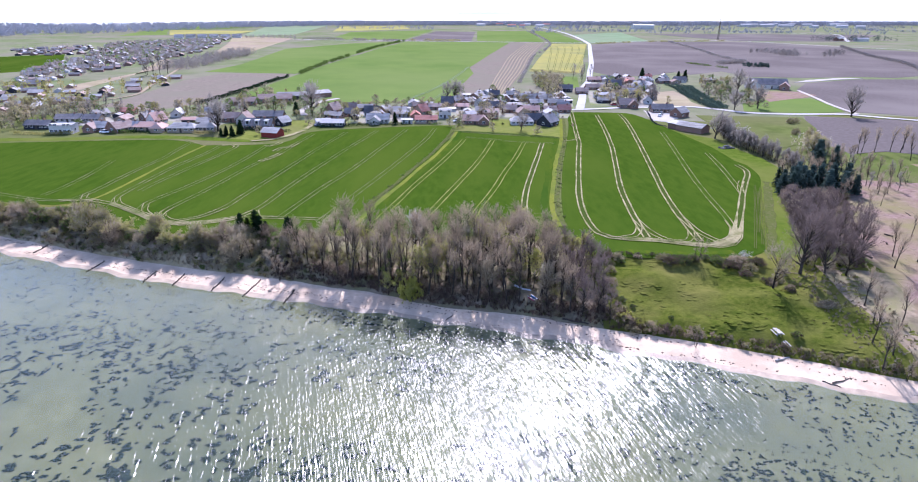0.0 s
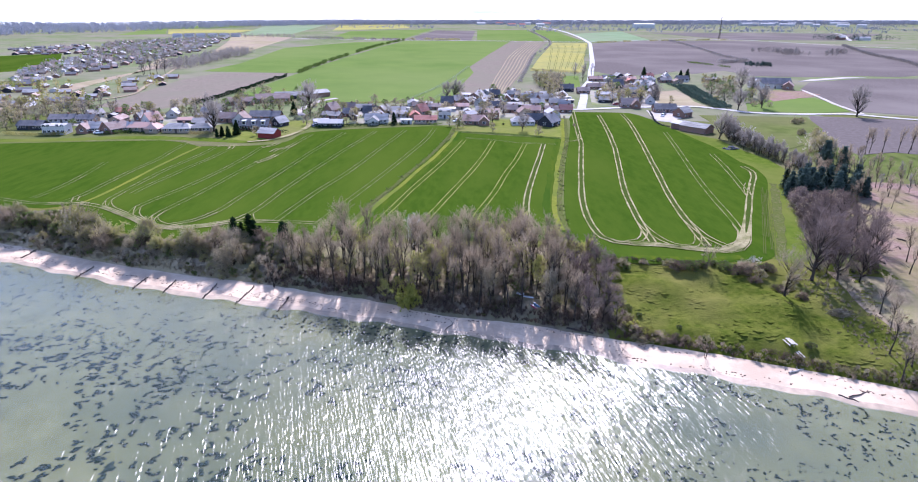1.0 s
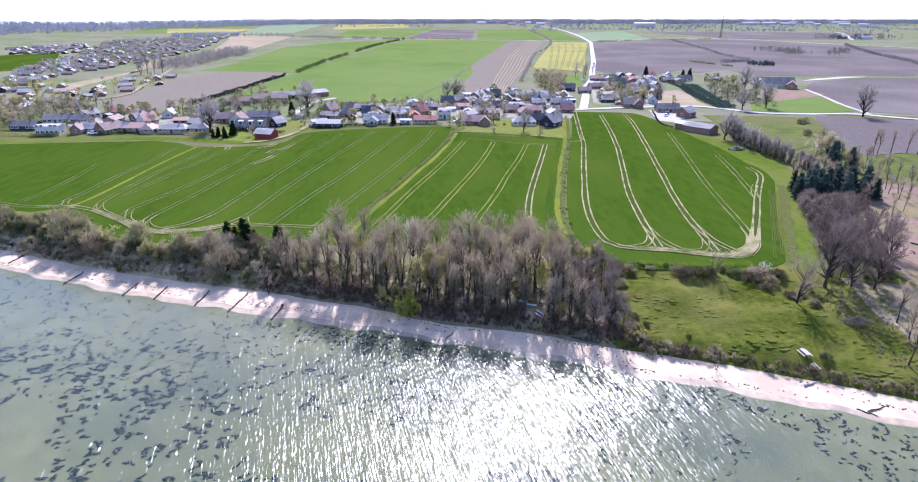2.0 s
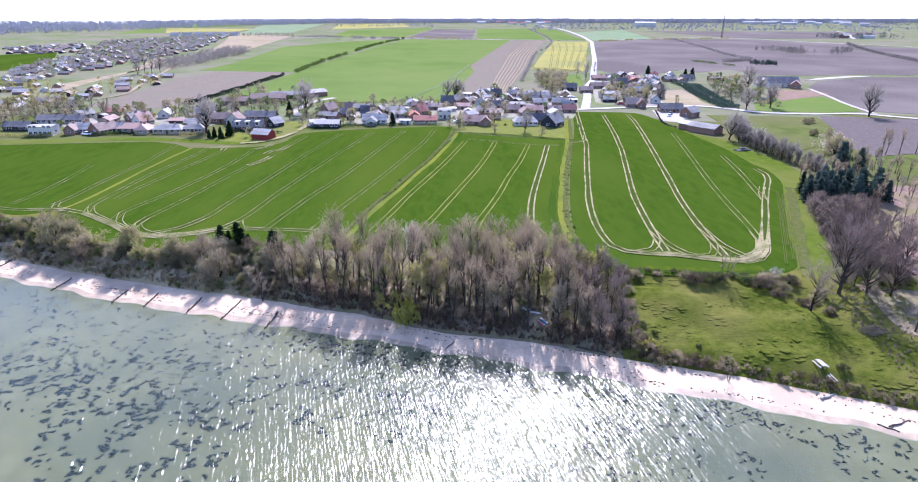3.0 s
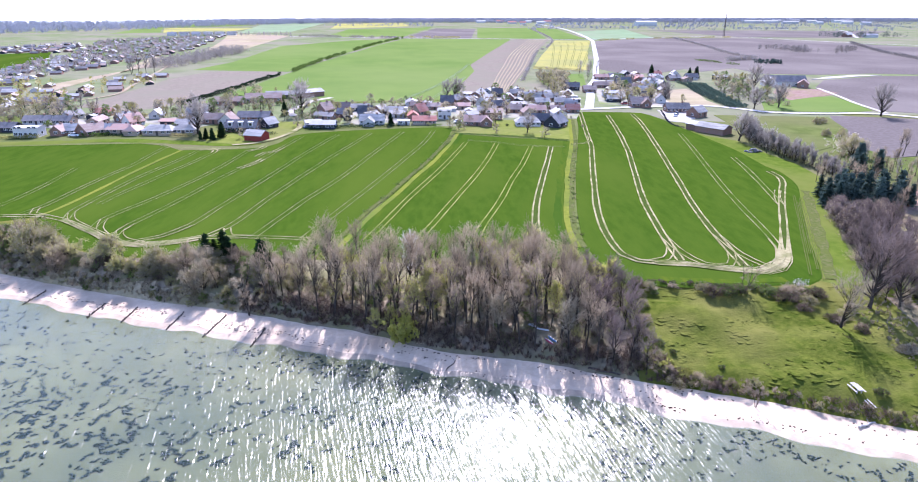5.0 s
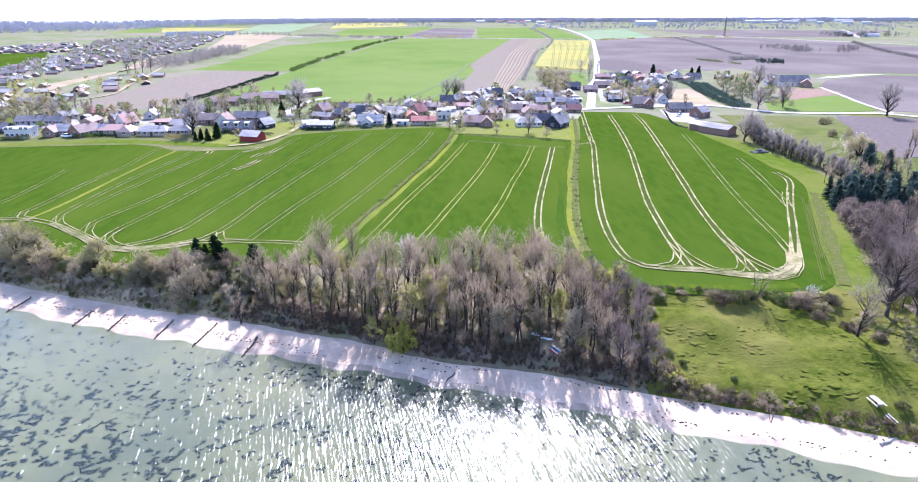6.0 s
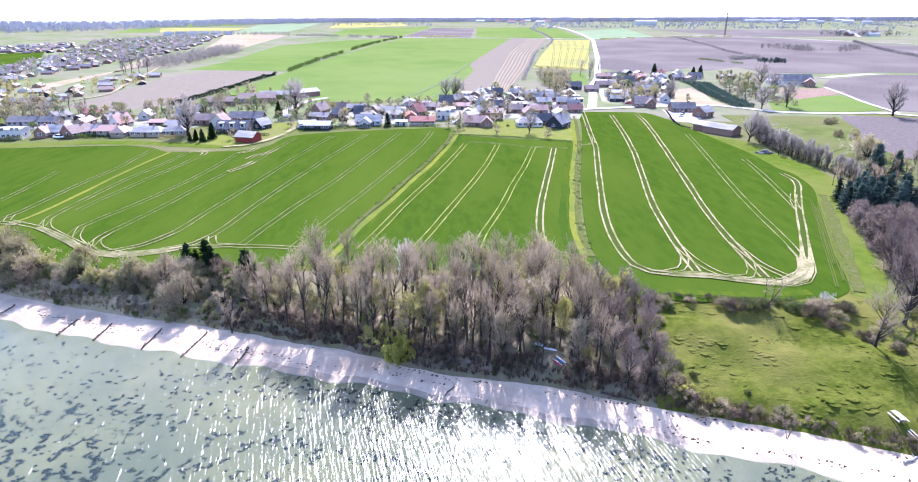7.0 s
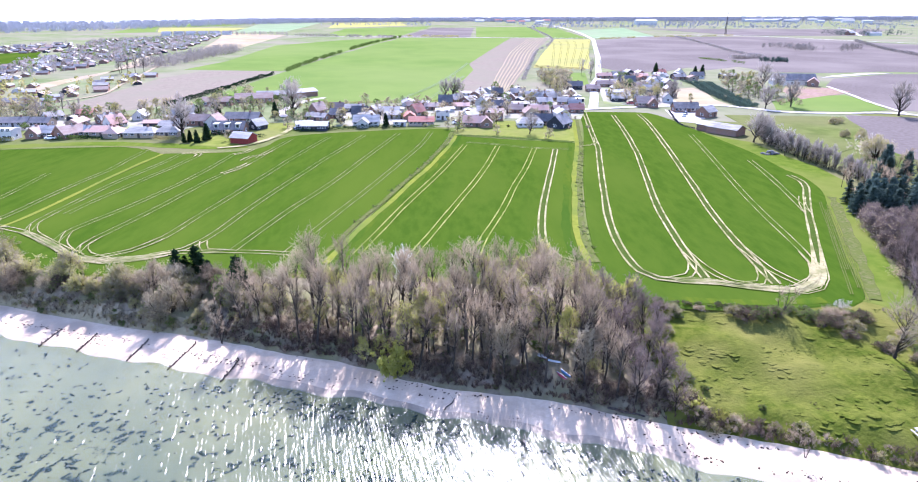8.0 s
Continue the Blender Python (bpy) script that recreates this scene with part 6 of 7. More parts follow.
far_V, far_F, far_idx, FAR_MATS = [], [], [], [M_BRICK, M_WHITE, M_DARK_WALL, M_ROOF_GREY, M_ROOF_SLATE, M_ROOF_BROWN, M_ROOF_PALE]
for poly, n, gap, seed in ((TOWN, 270, 10, 31), (TOWN_NEAR, 24, 13, 32), (TOWN_SIDE, 12, 14, 33), (TOWN_WEST, 90, 13, 34)):
    for x, y in scatter(n, min(p[0] for p in poly), max(p[0] for p in poly), min(p[1] for p in poly), max(p[1] for p in poly), gap, lambda a, b: inside(poly, a, b), seed):
        w_me, r_me = pick(TOWN_WALLS)
        place = pose(x, y, LAND, 0, 0, pick((15, 105, 20, 110, 10)) + PLANTER.gauss(0, 5)) @ Matrix.Scale(PLANTER.uniform(0.6, 0.85), 4) @ Matrix.Diagonal((1, 1, 0.75, 1))
        if y > 620:
            # the farther streets, too small to tell house from house
            for me in (w_me, r_me):
                far_F += [tuple(k + len(far_V) for k in p.vertices) for p in me.polygons]
                far_idx += [FAR_MATS.index(me.materials[0])] * len(me.polygons)
                far_V += [place @ v.co for v in me.vertices]
            continue
        ob = new("house")
        ob.matrix_basis = place
        piece("wall", w_me, ob)
        piece("roof", r_me, ob)
        tagged(ob, "small detached house with pitched roof", "house", "small town")
tagged(new("far_town", mesh_of("far_town", far_V, far_F, FAR_MATS, far_idx)), "many small pitched-roof houses of a distant town", "houses", kind="stuff")

# ======== hedges, garden trees and far woods ========


def hedge(points, width, height, mat, label, per_metre=26, size=0.45, gaps=0.0, seed=1):
    """A hedge or thicket line: many small leaf faces with an uneven top."""
    rnd, g = random.Random(seed), Growth()
    S = spline(points, 2.0)
    for a, b in zip(S, S[1:]):
        L = (b - a).length
        h = height * (1 + 0.45 * noise.noise((a.x * 0.13, a.y * 0.13, seed)))
        if noise.noise((a.x * 0.06, a.y * 0.06, seed + 9)) < gaps - 0.5:
            continue
        for _ in range(int(L * per_metre)):
            p = a.lerp(b, rnd.random())
            z = rnd.random() ** 0.7
            g.leaf(Vector((p.x + rnd.gauss(0, width * 0.3), p.y + rnd.gauss(0, width * 0.3), LAND + z * h)), size * rnd.uniform(0.6, 1.5), rnd)
    return tagged(new("hedge", g.mesh("hedge", mat)), label, "hedge", kind="stuff")


hedge([(-156, 376), (-154, 396), (-149, 444), (-146, 498), (-141, 547)], 1.8, 2.4, M_NEEDLE, "long dark green hedge beside bare soil", 80, 0.36, 0, 1)
hedge([(-138, 560), (-138, 613), (-135, 682), (-128, 787), (-118, 930), (-92, 1100)], 3, 3.0, M_LEAF_GREEN, "gappy dark hedge between fields", 26, 0.7, 0.25, 2)
hedge([(157, 1527), (147, 1110), (116, 900), (89, 790), (64, 625), (46, 505)], 2.5, 2.0, M_TWIG_HAZE, "hedge along a ditch", 9, 0.9, 0.4, 3)
hedge([(355, 1125), (333, 928), (314, 798), (313, 716)], 4, 2.5, M_TWIG_HAZE, "thin hedge in ploughed land", 26, 0.7, 0.2, 4)
hedge([(272, 692), (307, 709)], 8, 3.5, M_TWIG_HAZE, "thicket in ploughed land", 40, 1.0, 0, 5)
hedge([(240, 700), (262, 640)], 4, 2.0, M_LEAF_GREEN, "grassy ditch bushes", 10, 0.9, 0.3, 6)
hedge([(584, 1015), (514, 831), (482, 711), (440, 620)], 5, 3, M_TWIG_HAZE, "hedge between ploughed fields", 26, 0.8, 0.2, 7)
hedge([(64, 598), (104, 575)], 2, 2.4, M_LEAF_OLIVE, "hedge below the rape field", 24, 0.6, 0, 8)
hedge([(-104, 302), (-80, 297)], 1.2, 1.6, M_NEEDLE, "clipped dark hedge round a garden", 40, 0.35, 0, 9)
hedge([(-155, 293.5), (-140, 292.5), (-125, 292)], 1.0, 1.3, M_NEEDLE, "clipped garden hedge along lawns", 40, 0.35, 0, 10)
hedge([(-206, 289), (-190, 287.5), (-178, 289)], 1.6, 1.5, M_LEAF_OLIVE, "uneven garden hedge before the houses", 44, 0.4, 0.1, 81)
hedge([(-170, 291), (-160, 292.5), (-152, 293.5)], 1.4, 1.4, M_LEAF_GREEN, "green garden hedge before the houses", 44, 0.4, 0.1, 82)
hedge([(-124, 292.5), (-115, 293)], 1.6, 1.6, M_LEAF_OLIVE, "uneven garden hedge by a large tree", 44, 0.4, 0.1, 83)
hedge([(-70, 309), (-52, 315), (-34, 318), (-26, 320)], 1.4, 1.5, M_NEEDLE, "dark clipped garden hedge", 40, 0.35, 0, 11)
hedge([(-14, 319), (-9, 320.5)], 1.2, 1.4, M_LEAF_GREEN, "clipped green hedge by a garden", 40, 0.35, 0, 12)
hedge([(-3, 301.5), (18, 297), (45, 287)], 0.9, 0.7, M_LEAF_GREEN, "low green verge along the lawn", 30, 0.35, 0, 13)
hedge([(-77, 388), (-40, 396), (-6, 402)], 2.0, 0.8, M_LEAF_OLIVE, "grassy bank along a field", 16, 0.5, 0.2, 14)
hedge([(-70, 369), (-30, 377), (-16, 381)], 5.0, 0.7, M_CLEARING, "tilled reddish garden strip", 12, 0.8, 0.0, 15)
hedge([(108, 368), (101, 330), (104, 318)], 0.8, 0.7, M_DARK_WALL, "dark low field-edge wall", 26, 0.35, 0, 16)
for k in range(5):
    hedge([(164 + 3.2 * k - 6, 500 - 3 * k), (165 + 3.2 * k - 6, 480), (160 + 3.2 * k - 6, 447), (157 + 2.8 * k - 6, 410), (154 + 2.2 * k - 4, 379)], 1.1, 1.9, M_YOUNG_CONIFER, "row of young blue-green conifers", 26, 0.6, 0, 17 + 40 * k)
hedge([(-94, 1113), (-40, 1112), (0, 1115)], 5, 3.0, M_LEAF_OLIVE, "far grey-brown hedge along the road", 10, 1.2, 0.3, 19)
hedge([(-285, 1140), (-180, 1110), (-100, 1086)], 6, 4.0, M_TWIG_HAZE, "far bare thicket along the road", 10, 1.3, 0.4, 20)
hedge([(215, 1050), (310, 1112), (470, 1170)], 4, 2.5, M_LEAF_OLIVE, "far grey-brown hedge along the road", 7, 1.2, 0.4, 21)

TREES = "garden and roadside trees"
for x, y, s, k, label in (
        (-114.8, 299, 0.95, "spread", "large leafless tree beside the farm"), (-86, 334, 0.5, "leafy", "small leafing tree by the drive"),
        (-5, 318.5, 0.45, "leafy", "small green tree in a garden"), (-4, 419, 0.75, "spread", "leafless tree at the field corner"), (-8, 416, 0.6, "spread", "leafless tree at the field corner"),
        (15.5, 303.5, 0.4, "fork", "small leafless garden tree"), (29.6, 305, 0.5, "spread", "leafless tree on a lawn"), (36, 294.5, 0.45, "fork", "bare pollarded tree by the field"),
        (97, 519, 0.8, "slim", "leafless tree beside the straight road"), (100, 531, 0.75, "slim", "leafless tree beside the straight road"), (94, 540, 0.8, "slim", "leafless tree beside the straight road"), (106, 564, 0.7, "slim", "leafless tree beside the straight road"), (112, 560, 0.7, "slim", "leafless tree beside the straight road"),
        (218, 354.5, 0.95, "spread", "solitary leafless roadside tree"), (161.6, 376, 0.7, "spread", "leafless tree beside the road"),
        (-261, 540, 1.1, "slim", "tall leafless poplar-like tree"), (-258, 546, 1.15, "slim", "tall leafless poplar-like tree"), (-254, 550, 1.15, "slim", "tall leafless poplar-like tree"), (-250, 556, 1.1, "slim", "tall leafless poplar-like tree"), (-264, 548, 1.0, "slim", "tall leafless poplar-like tree"),
        (-107, 288, 0.55, "spruce", "dark green conifer on a lawn"), (-103.5, 286, 0.6, "spruce", "dark green conifer on a lawn"), (-101.5, 291, 0.8, "spruce", "dark green conifer on a lawn"), (-109, 287, 0.45, "spruce", "dark green conifer on a lawn"),
        (-92, 290, 0.45, "fork", "small leafless orchard tree"), (-86.5, 356, 0.9, "leafy", "budding pale tree beside the drive"), (-82, 354, 1.0, "spread", "pale leafless tree beside the drive"), (-90, 350, 0.8, "spruce", "dark conifer beside the drive"),
        (-100, 358, 0.7, "leafy", "budding tree behind the farm"), (-106, 362, 0.75, "leafy", "budding tree behind the farm"), (-113, 360, 0.7, "leafy", "budding tree behind the farm"), (-120, 357, 0.6, "spruce", "dark conifer by a house"),
        (-128, 350, 0.6, "spruce", "dark conifer by a house"), (-143, 362, 0.5, "spruce", "dark conifer at the hedge end"), (-33, 322, 0.7, "spruce", "slim dark conifer beside a house"), (-53, 330, 0.7, "leafy", "tree coming into leaf in garden"),
        (-56, 318, 0.4, "leafy", "small leafing shrub tree in garden"), (-76, 318, 0.5, "leafy", "dark leafing shrub tree in garden"), (-1, 310, 0.4, "leafy", "round green garden bush"), (1.5, 313, 0.35, "leafy", "round green garden bush"),
        (150, 536, 1.1, "spruce", "dark conifer beside a white house"), (178, 530, 0.9, "spruce", "dark conifer by a white house"), (184, 532, 1.0, "spruce", "dark conifer by a white house"), (72, 470, 0.6, "leafy", "leafing tree by the road"),
        (-150, 318, 0.5, "fork", "leafless tree in a garden"), (-128, 318, 0.55, "fork", "leafless tree in a garden"), (-121, 320, 0.6, "slim", "leafless tree in a garden"), (-113, 330, 0.6, "slim", "leafless tree in a garden")):
    kinds = {"spread": BIG_BARE, "leafy": BUD_TREES[2:], "fork": BUD_TREES[:3], "slim": THIN_TREES, "spruce": SPRUCE}
    plant("conifer" if k == "spruce" else "tree", pick(kinds[k]), x, y, s * (1.0 if k == "spruce" else 1.3), 1, label, "conifer" if k == "spruce" else "tree", TREES, LAND)
for x, y in scatter(110, -210, 130, 318, 440, 5.0, lambda x, y: (y > 322 and (x > -75 or x < -118 or y > 340)) and not inside([(-76, 386), (-6, 400), (0, 445), (-90, 445)], x, y) and not (62 < x < 100 and abs(x - 70 - (y - 375) * 0.19) < 6) and not (x > 55 and y < 388) and not (x < -140 and y > 362), 41):
    plant("tree", pick(BUD_TREES), x, y, 0.5 + 0.45 * PLANTER.random(), 1, "small garden tree among village houses", "tree", TREES, LAND)
for x, y in scatter(40, -245, -205, 300, 370, 6, lambda x, y: True, 42):
    plant("tree", pick(BUD_TREES), x, y, 0.7 + 0.4 * PLANTER.random(), 1, "garden tree at the edge of the village", "tree", TREES, LAND)
for x, y in scatter(30, -205, -115, 328, 362, 6, lambda x, y: True, 43):
    plant("tree", pick(BUD_TREES + THIN_TREES), x, y, 0.6 + 0.4 * PLANTER.random(), 1, "leafless tree behind the seaward houses", "tree", TREES, LAND)
for x, y in scatter(60, 84, 200, 376, 500, 7, lambda x, y: (x < 122 and y > 392 and x > 84 + (y - 375) * 0.2 + 4) or inside([(160, 405), (172, 376), (186, 385), (198, 420), (232, 488), (210, 525), (182, 490)], x, y), 44):
    plant("tree", pick(BUD_TREES + BIG_BARE + LOW_OLIVE + LOW_GREY), x, y, 0.65 + 0.4 * PLANTER.random() + (0.2 if x > 150 else 0), 1, "tree among gardens east of the road", "tree", TREES, LAND)
for x, y in scatter(38, 58, 100, 440, 520, 5, lambda x, y: x < 66 + (y - 440) * 0.2, 45):
    plant("tree", pick(BUD_TREES), x, y, 0.75 + 0.4 * PLANTER.random(), 1, "bushy tree behind the village", "tree", TREES, LAND)
for x, y in scatter(140, -205, 60, 297, 430, 2.6, lambda x, y: (y > 316 or x < -112) and (x > -75 or x < -116 or y > 340) and not inside([(-76, 386), (-6, 400), (0, 445), (-90, 445)], x, y) and not (x < -140 and y > 350), 46):
    plant("garden_bush", pick(LOW_OLIVE + LOW_GREEN + LOW_GREY), x, y, 0.4 + 0.7 * PLANTER.random() ** 2, 1, "rounded garden bush between village houses", "bush", "garden bushes", LAND)
for x, y in ((128, 262), (126, 258), (160, 300), (164, 296), (168, 302), (172, 330), (176, 333)):
    plant("bush", pick(DOME_OLIVE), x, y, 0.95, 1, "rounded grey-green pasture bush", "bush", TREES, LAND)
for x, y in ((165.7, 259.7), (168.6, 261.8), (174.6, 262.9), (182, 264), (185, 262), (190, 268), (180, 248)):
    plant("bare_tree", pick(SLENDER), x, y, 0.75, 1.1, "slender leafless tree at the edge of ploughed land", "tree", "trees of the clearing", LAND)


def far_woods(name, count, x0, x1, y0, y1, height, mat, label, seed, ok=lambda x, y: True, cards=14, size=2.6):
    """Distant trees: each an upright cloud of small faces on a thin stem."""
    rnd, g = random.Random(seed), Growth()
    for _ in range(count):
        x = rnd.uniform(x0, x1)
        y = rnd.uniform(y0(x) if callable(y0) else y0, y1(x) if callable(y1) else y1)
        if not ok(x, y):
            continue
        h = height * rnd.uniform(0.75, 1.08)
        g.ribbon(Vector((x, y, LAND)), Vector((x, y, LAND + h * 0.8)), 0.4, rnd)
        for _ in range(cards):
            z = rnd.uniform(0.12, 1.0)
            r = h * 0.3 * math.sin(math.pi * min(0.95, z * 0.8 + 0.1))
            g.leaf(Vector((x + rnd.gauss(0, r * 0.7), y + rnd.gauss(0, r * 0.7), LAND + h * z)), size * rnd.uniform(0.5, 1.3), rnd)
    return tagged(new(name, g.mesh(name, mat)), label, "woods", kind="stuff")


WOOD_FRONT = [(-1500, 1090), (-790, 1150), (-640, 1400), (-545, 1640), (-350, 1860), (0, 1960), (700, 2080), (1500, 2240), (3000, 2400)]
WOOD_BACK = [(-1800, 1500), (-900, 1640), (-600, 1960), (0, 2120), (900, 2320), (2000, 2560), (3000, 2760)]
far_woods("far_woods", 11000, -1500, 2600, lambda x: curve_at(WOOD_FRONT, x), lambda x: curve_at(WOOD_BACK, x) + 20 * noise.noise((x * 0.01, 0, 0)), 12, M_FAR_WOOD_HAZE, "distant leafless forest along the horizon", 51, cards=34, size=2.3)
# the bay behind the forest
bay = [(-4500, 1240)] + [(x, y + 90) for x, y in WOOD_BACK] + [(4500, 3150)]
bay_me = mesh_of("bay", [(x, y, LAND + 0.6) for x, y in bay] + [(x, 4590, LAND + 0.6) for x, y in bay], [(i, i + 1, i + 1 + len(bay), i + len(bay)) for i in range(len(bay) - 1)], M_WATER)
tagged(new("bay", bay_me), "pale bright bay behind the distant forest", "sea", kind="structure")
far_woods("tree_belt", 260, -275, -245, 590, 800, 8, M_TWIG_HAZE, "belt of leafless trees beside the town", 53, lambda x, y: True, 44, 1.0)
far_woods("town_trees", 1500, -520, -290, 400, 1150, 5.5, M_TWIG_HAZE, "bare garden trees between the town houses", 54, lambda x, y: inside(TOWN, x, y), 30, 1.2)
far_woods("town_trees", 500, -520, -290, 400, 1150, 5.5, M_LEAF_GREEN, "green garden trees between the town houses", 69, lambda x, y: inside(TOWN, x, y), 34, 0.9)
far_woods("town_trees", 500, -900, -480, 700, 1000, 6, M_TWIG_HAZE, "bare garden trees in the outlying streets", 66, lambda x, y: inside(TOWN_WEST, x, y), 30, 0.9)
far_woods("town_trees", 200, -340, -210, 345, 540, 6, M_LEAF_OLIVE, "garden trees between the settlement houses", 55, lambda x, y: inside(TOWN_NEAR, x, y) or inside(TOWN_SIDE, x, y), 26, 1.3)
far_woods("tree_clump", 40, 290, 312, 655, 675, 4, M_NEEDLE_BLUE, "dark clump of trees in ploughed land", 56, lambda x, y: True, 60, 0.9)
far_woods("tree_clump", 420, 380, 515, 800, 880, 6.5, M_TWIG_HAZE, "clump of bare trees in ploughed land", 57, lambda x, y: noise.noise((x * 0.03, y * 0.02, 4)) > 0.12, 40, 1.2)
far_woods("tree_clump", 60, 650, 780, 1180, 1240, 10, M_NEEDLE_BLUE, "trees round a distant farm", 58, lambda x, y: True, 46, 1.3)
# these far hedgerows share the forest's haze-tinted colour
far_woods("tree_line", 5200, 150, 1900, 1480, 2150, 5.5, M_FAR_WOOD_HAZE, "small distant woods and hedgerows", 67, lambda x, y: noise.noise((x * 0.005, y * 0.022, 2)) > 0.2, 12, 2.6)
far_woods("tree_line", 1500, -330, 900, 1600, 2000, 5, M_FAR_WOOD_HAZE, "scattered distant hedgerow trees", 59, lambda x, y: noise.noise((x * 0.004, y * 0.03, 8)) > 0.3, 12, 2.4)
far_woods("tree_line", 90, -510, -290, 1150, 1200, 6, M_TWIG_HAZE, "bare hedge trees beyond the town", 60, lambda x, y: True, 40, 1.0)

# lattice mast far inland
mast = new("mast")
mast.matrix_basis = pose(470, 1210, LAND)
for dx, dy in ((-1.2, -1.2), (1.2, -1.2), (1.2, 1.2), (-1.2, 1.2)):
    g = Growth()
    g.tube([Vector((dx, dy, -0.2)), Vector((dx * 0.25, dy * 0.25, 34))], [0.28, 0.16], 5)
    piece("leg", g.mesh("leg", M_WOOD_OLD), mast)
piece("head", boxes([((-0.8, -0.8, 34), (0.8, 0.8, 38))], M_WOOD_OLD, "head"), mast)
tagged(mast, "slim dark mast standing in ploughed land", "mast")

# far shore beyond the land, its haze and glow put into the material
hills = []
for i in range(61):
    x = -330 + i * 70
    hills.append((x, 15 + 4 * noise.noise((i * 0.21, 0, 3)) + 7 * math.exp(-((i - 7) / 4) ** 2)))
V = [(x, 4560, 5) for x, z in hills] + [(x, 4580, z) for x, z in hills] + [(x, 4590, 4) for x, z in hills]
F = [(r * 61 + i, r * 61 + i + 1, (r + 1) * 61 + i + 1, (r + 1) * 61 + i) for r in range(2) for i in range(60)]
tagged(new("backdrop", mesh_of("backdrop", V, F, M_FAR_HILL)), "far shore backdrop glowing in painted pale blue haze", "far shore", kind="structure")

# ======== beach and water's edge ========


def blot(g, x, y, z, r, rnd, dome=0.0, n=9):
    """An irregular flat clump."""
    b = len(g.V)
    g.V.append(Vector((x, y, z + dome)))
    a0, ecc = rnd.uniform(0, 6.28), rnd.uniform(0.45, 0.95)
    turn = rnd.uniform(0.2, 1.3)
    for k in range(n):
        a = a0 + 2 * math.pi * k / n
        q = r * rnd.uniform(0.6, 1.25)
        u, w = math.cos(a) * q, math.sin(a) * q * ecc
        g.V.append(Vector((x + u * math.cos(turn) - w * math.sin(turn), y + u * math.sin(turn) + w * math.cos(turn), z)))
    for k in range(n):
        g.F.append((b, b + 1 + k, b + 1 + (k + 1) % n))


def sea_grass(label, beds, x0, x1, d0, d1, clumps, r0, r1, keep, seed):
    """Beds of seagrass: each wanders obliquely over the sand as a string of overlapping tufted clumps."""
    rnd, g = random.Random(seed), Growth()
    for _ in range(beds):
        x, d = rnd.uniform(x0, x1), rnd.uniform(d0, d1)
        y = shore(x) - d
        if not keep(x, y, d):
            continue
        heading = rnd.gauss(0.75, 0.5)
        for _ in range(rnd.randint(1, clumps)):
            r = rnd.uniform(r0, r1)
            if y < shore(x) - 0.4:
                blot(g, x, y, ground_z(x, y) + 0.03 + 0.03 * rnd.random(), r, rnd, 0.1, 11)
            heading += rnd.gauss(0, 1.7)
            x += math.cos(heading) * r * 1.15
            y += math.sin(heading) * r * 1.15
    return tagged(new("seagrass", g.mesh("seagrass", M_SEAGRASS)), label, "seagrass", kind="stuff")


def patchy(x, y, s, k):
    return noise.noise((x * s, y * s, k)) + 0.5 * noise.noise((x * s * 2.3, y * s * 2.3, k + 3))


sea_grass("small dark seagrass clumps scattered on pale sea bed", 5200, -190, 110, 2, 64, 4, 0.14, 0.30, lambda x, y, d: patchy(x, y, 0.06, 1) > -0.30 + 0.4 * (x > 0) and d < 26 + 12 * (x < -40), 61)
sea_grass("broad dark seagrass beds on pale sea bed", 2700, -150, 60, 14, 66, 9, 0.22, 0.44, lambda x, y, d: patchy(x, y, 0.05, 5) + 0.2 * (x < -35) + 0.004 * d - 0.2 * (x > -20) > 0.06, 62)
sea_grass("small dark seagrass clumps off the meadow beach", 1500, 20, 120, 2, 34, 4, 0.14, 0.34, lambda x, y, d: patchy(x, y, 0.07, 13) > -0.25 + 0.02 * abs(d - 8), 68)
sea_grass("dark weed patches in deeper water", 300, -120, 60, 52, 80, 12, 0.5, 1.1, lambda x, y, d: patchy(x, y, 0.08, 7) > 0.15, 63)
sea_grass("dark weed and stones along the waterline", 620, -40, 95, 0.5, 6, 4, 0.12, 0.34, lambda x, y, d: patchy(x, y, 0.16, 9) > 0.0 - 0.3 * (-24 < x < -4), 64)

rnd, g = random.Random(65), Growth()
for _ in range(2600):
    x = rnd.uniform(-130, 90)
    f = rnd.choice((0.36, 0.55, 0.9)) + 0.16 * noise.noise((x * 0.06, 1, 1)) + rnd.gauss(0, 0.06)
    if noise.noise((x * 0.05, f * 3, 11)) + 0.4 * noise.noise((x * 0.4, f * 9, 2)) < 0.12:
        continue
    y = shore(x) + (bank(x) - shore(x)) * f
    blot(g, x, y, ground_z(x, y) + 0.02, rnd.uniform(0.06, 0.26), rnd, 0.06)
tagged(new("seaweed", g.mesh("seaweed", M_WEED_LINE)), "dark dry seaweed in lines along the beach", "seaweed", kind="stuff")


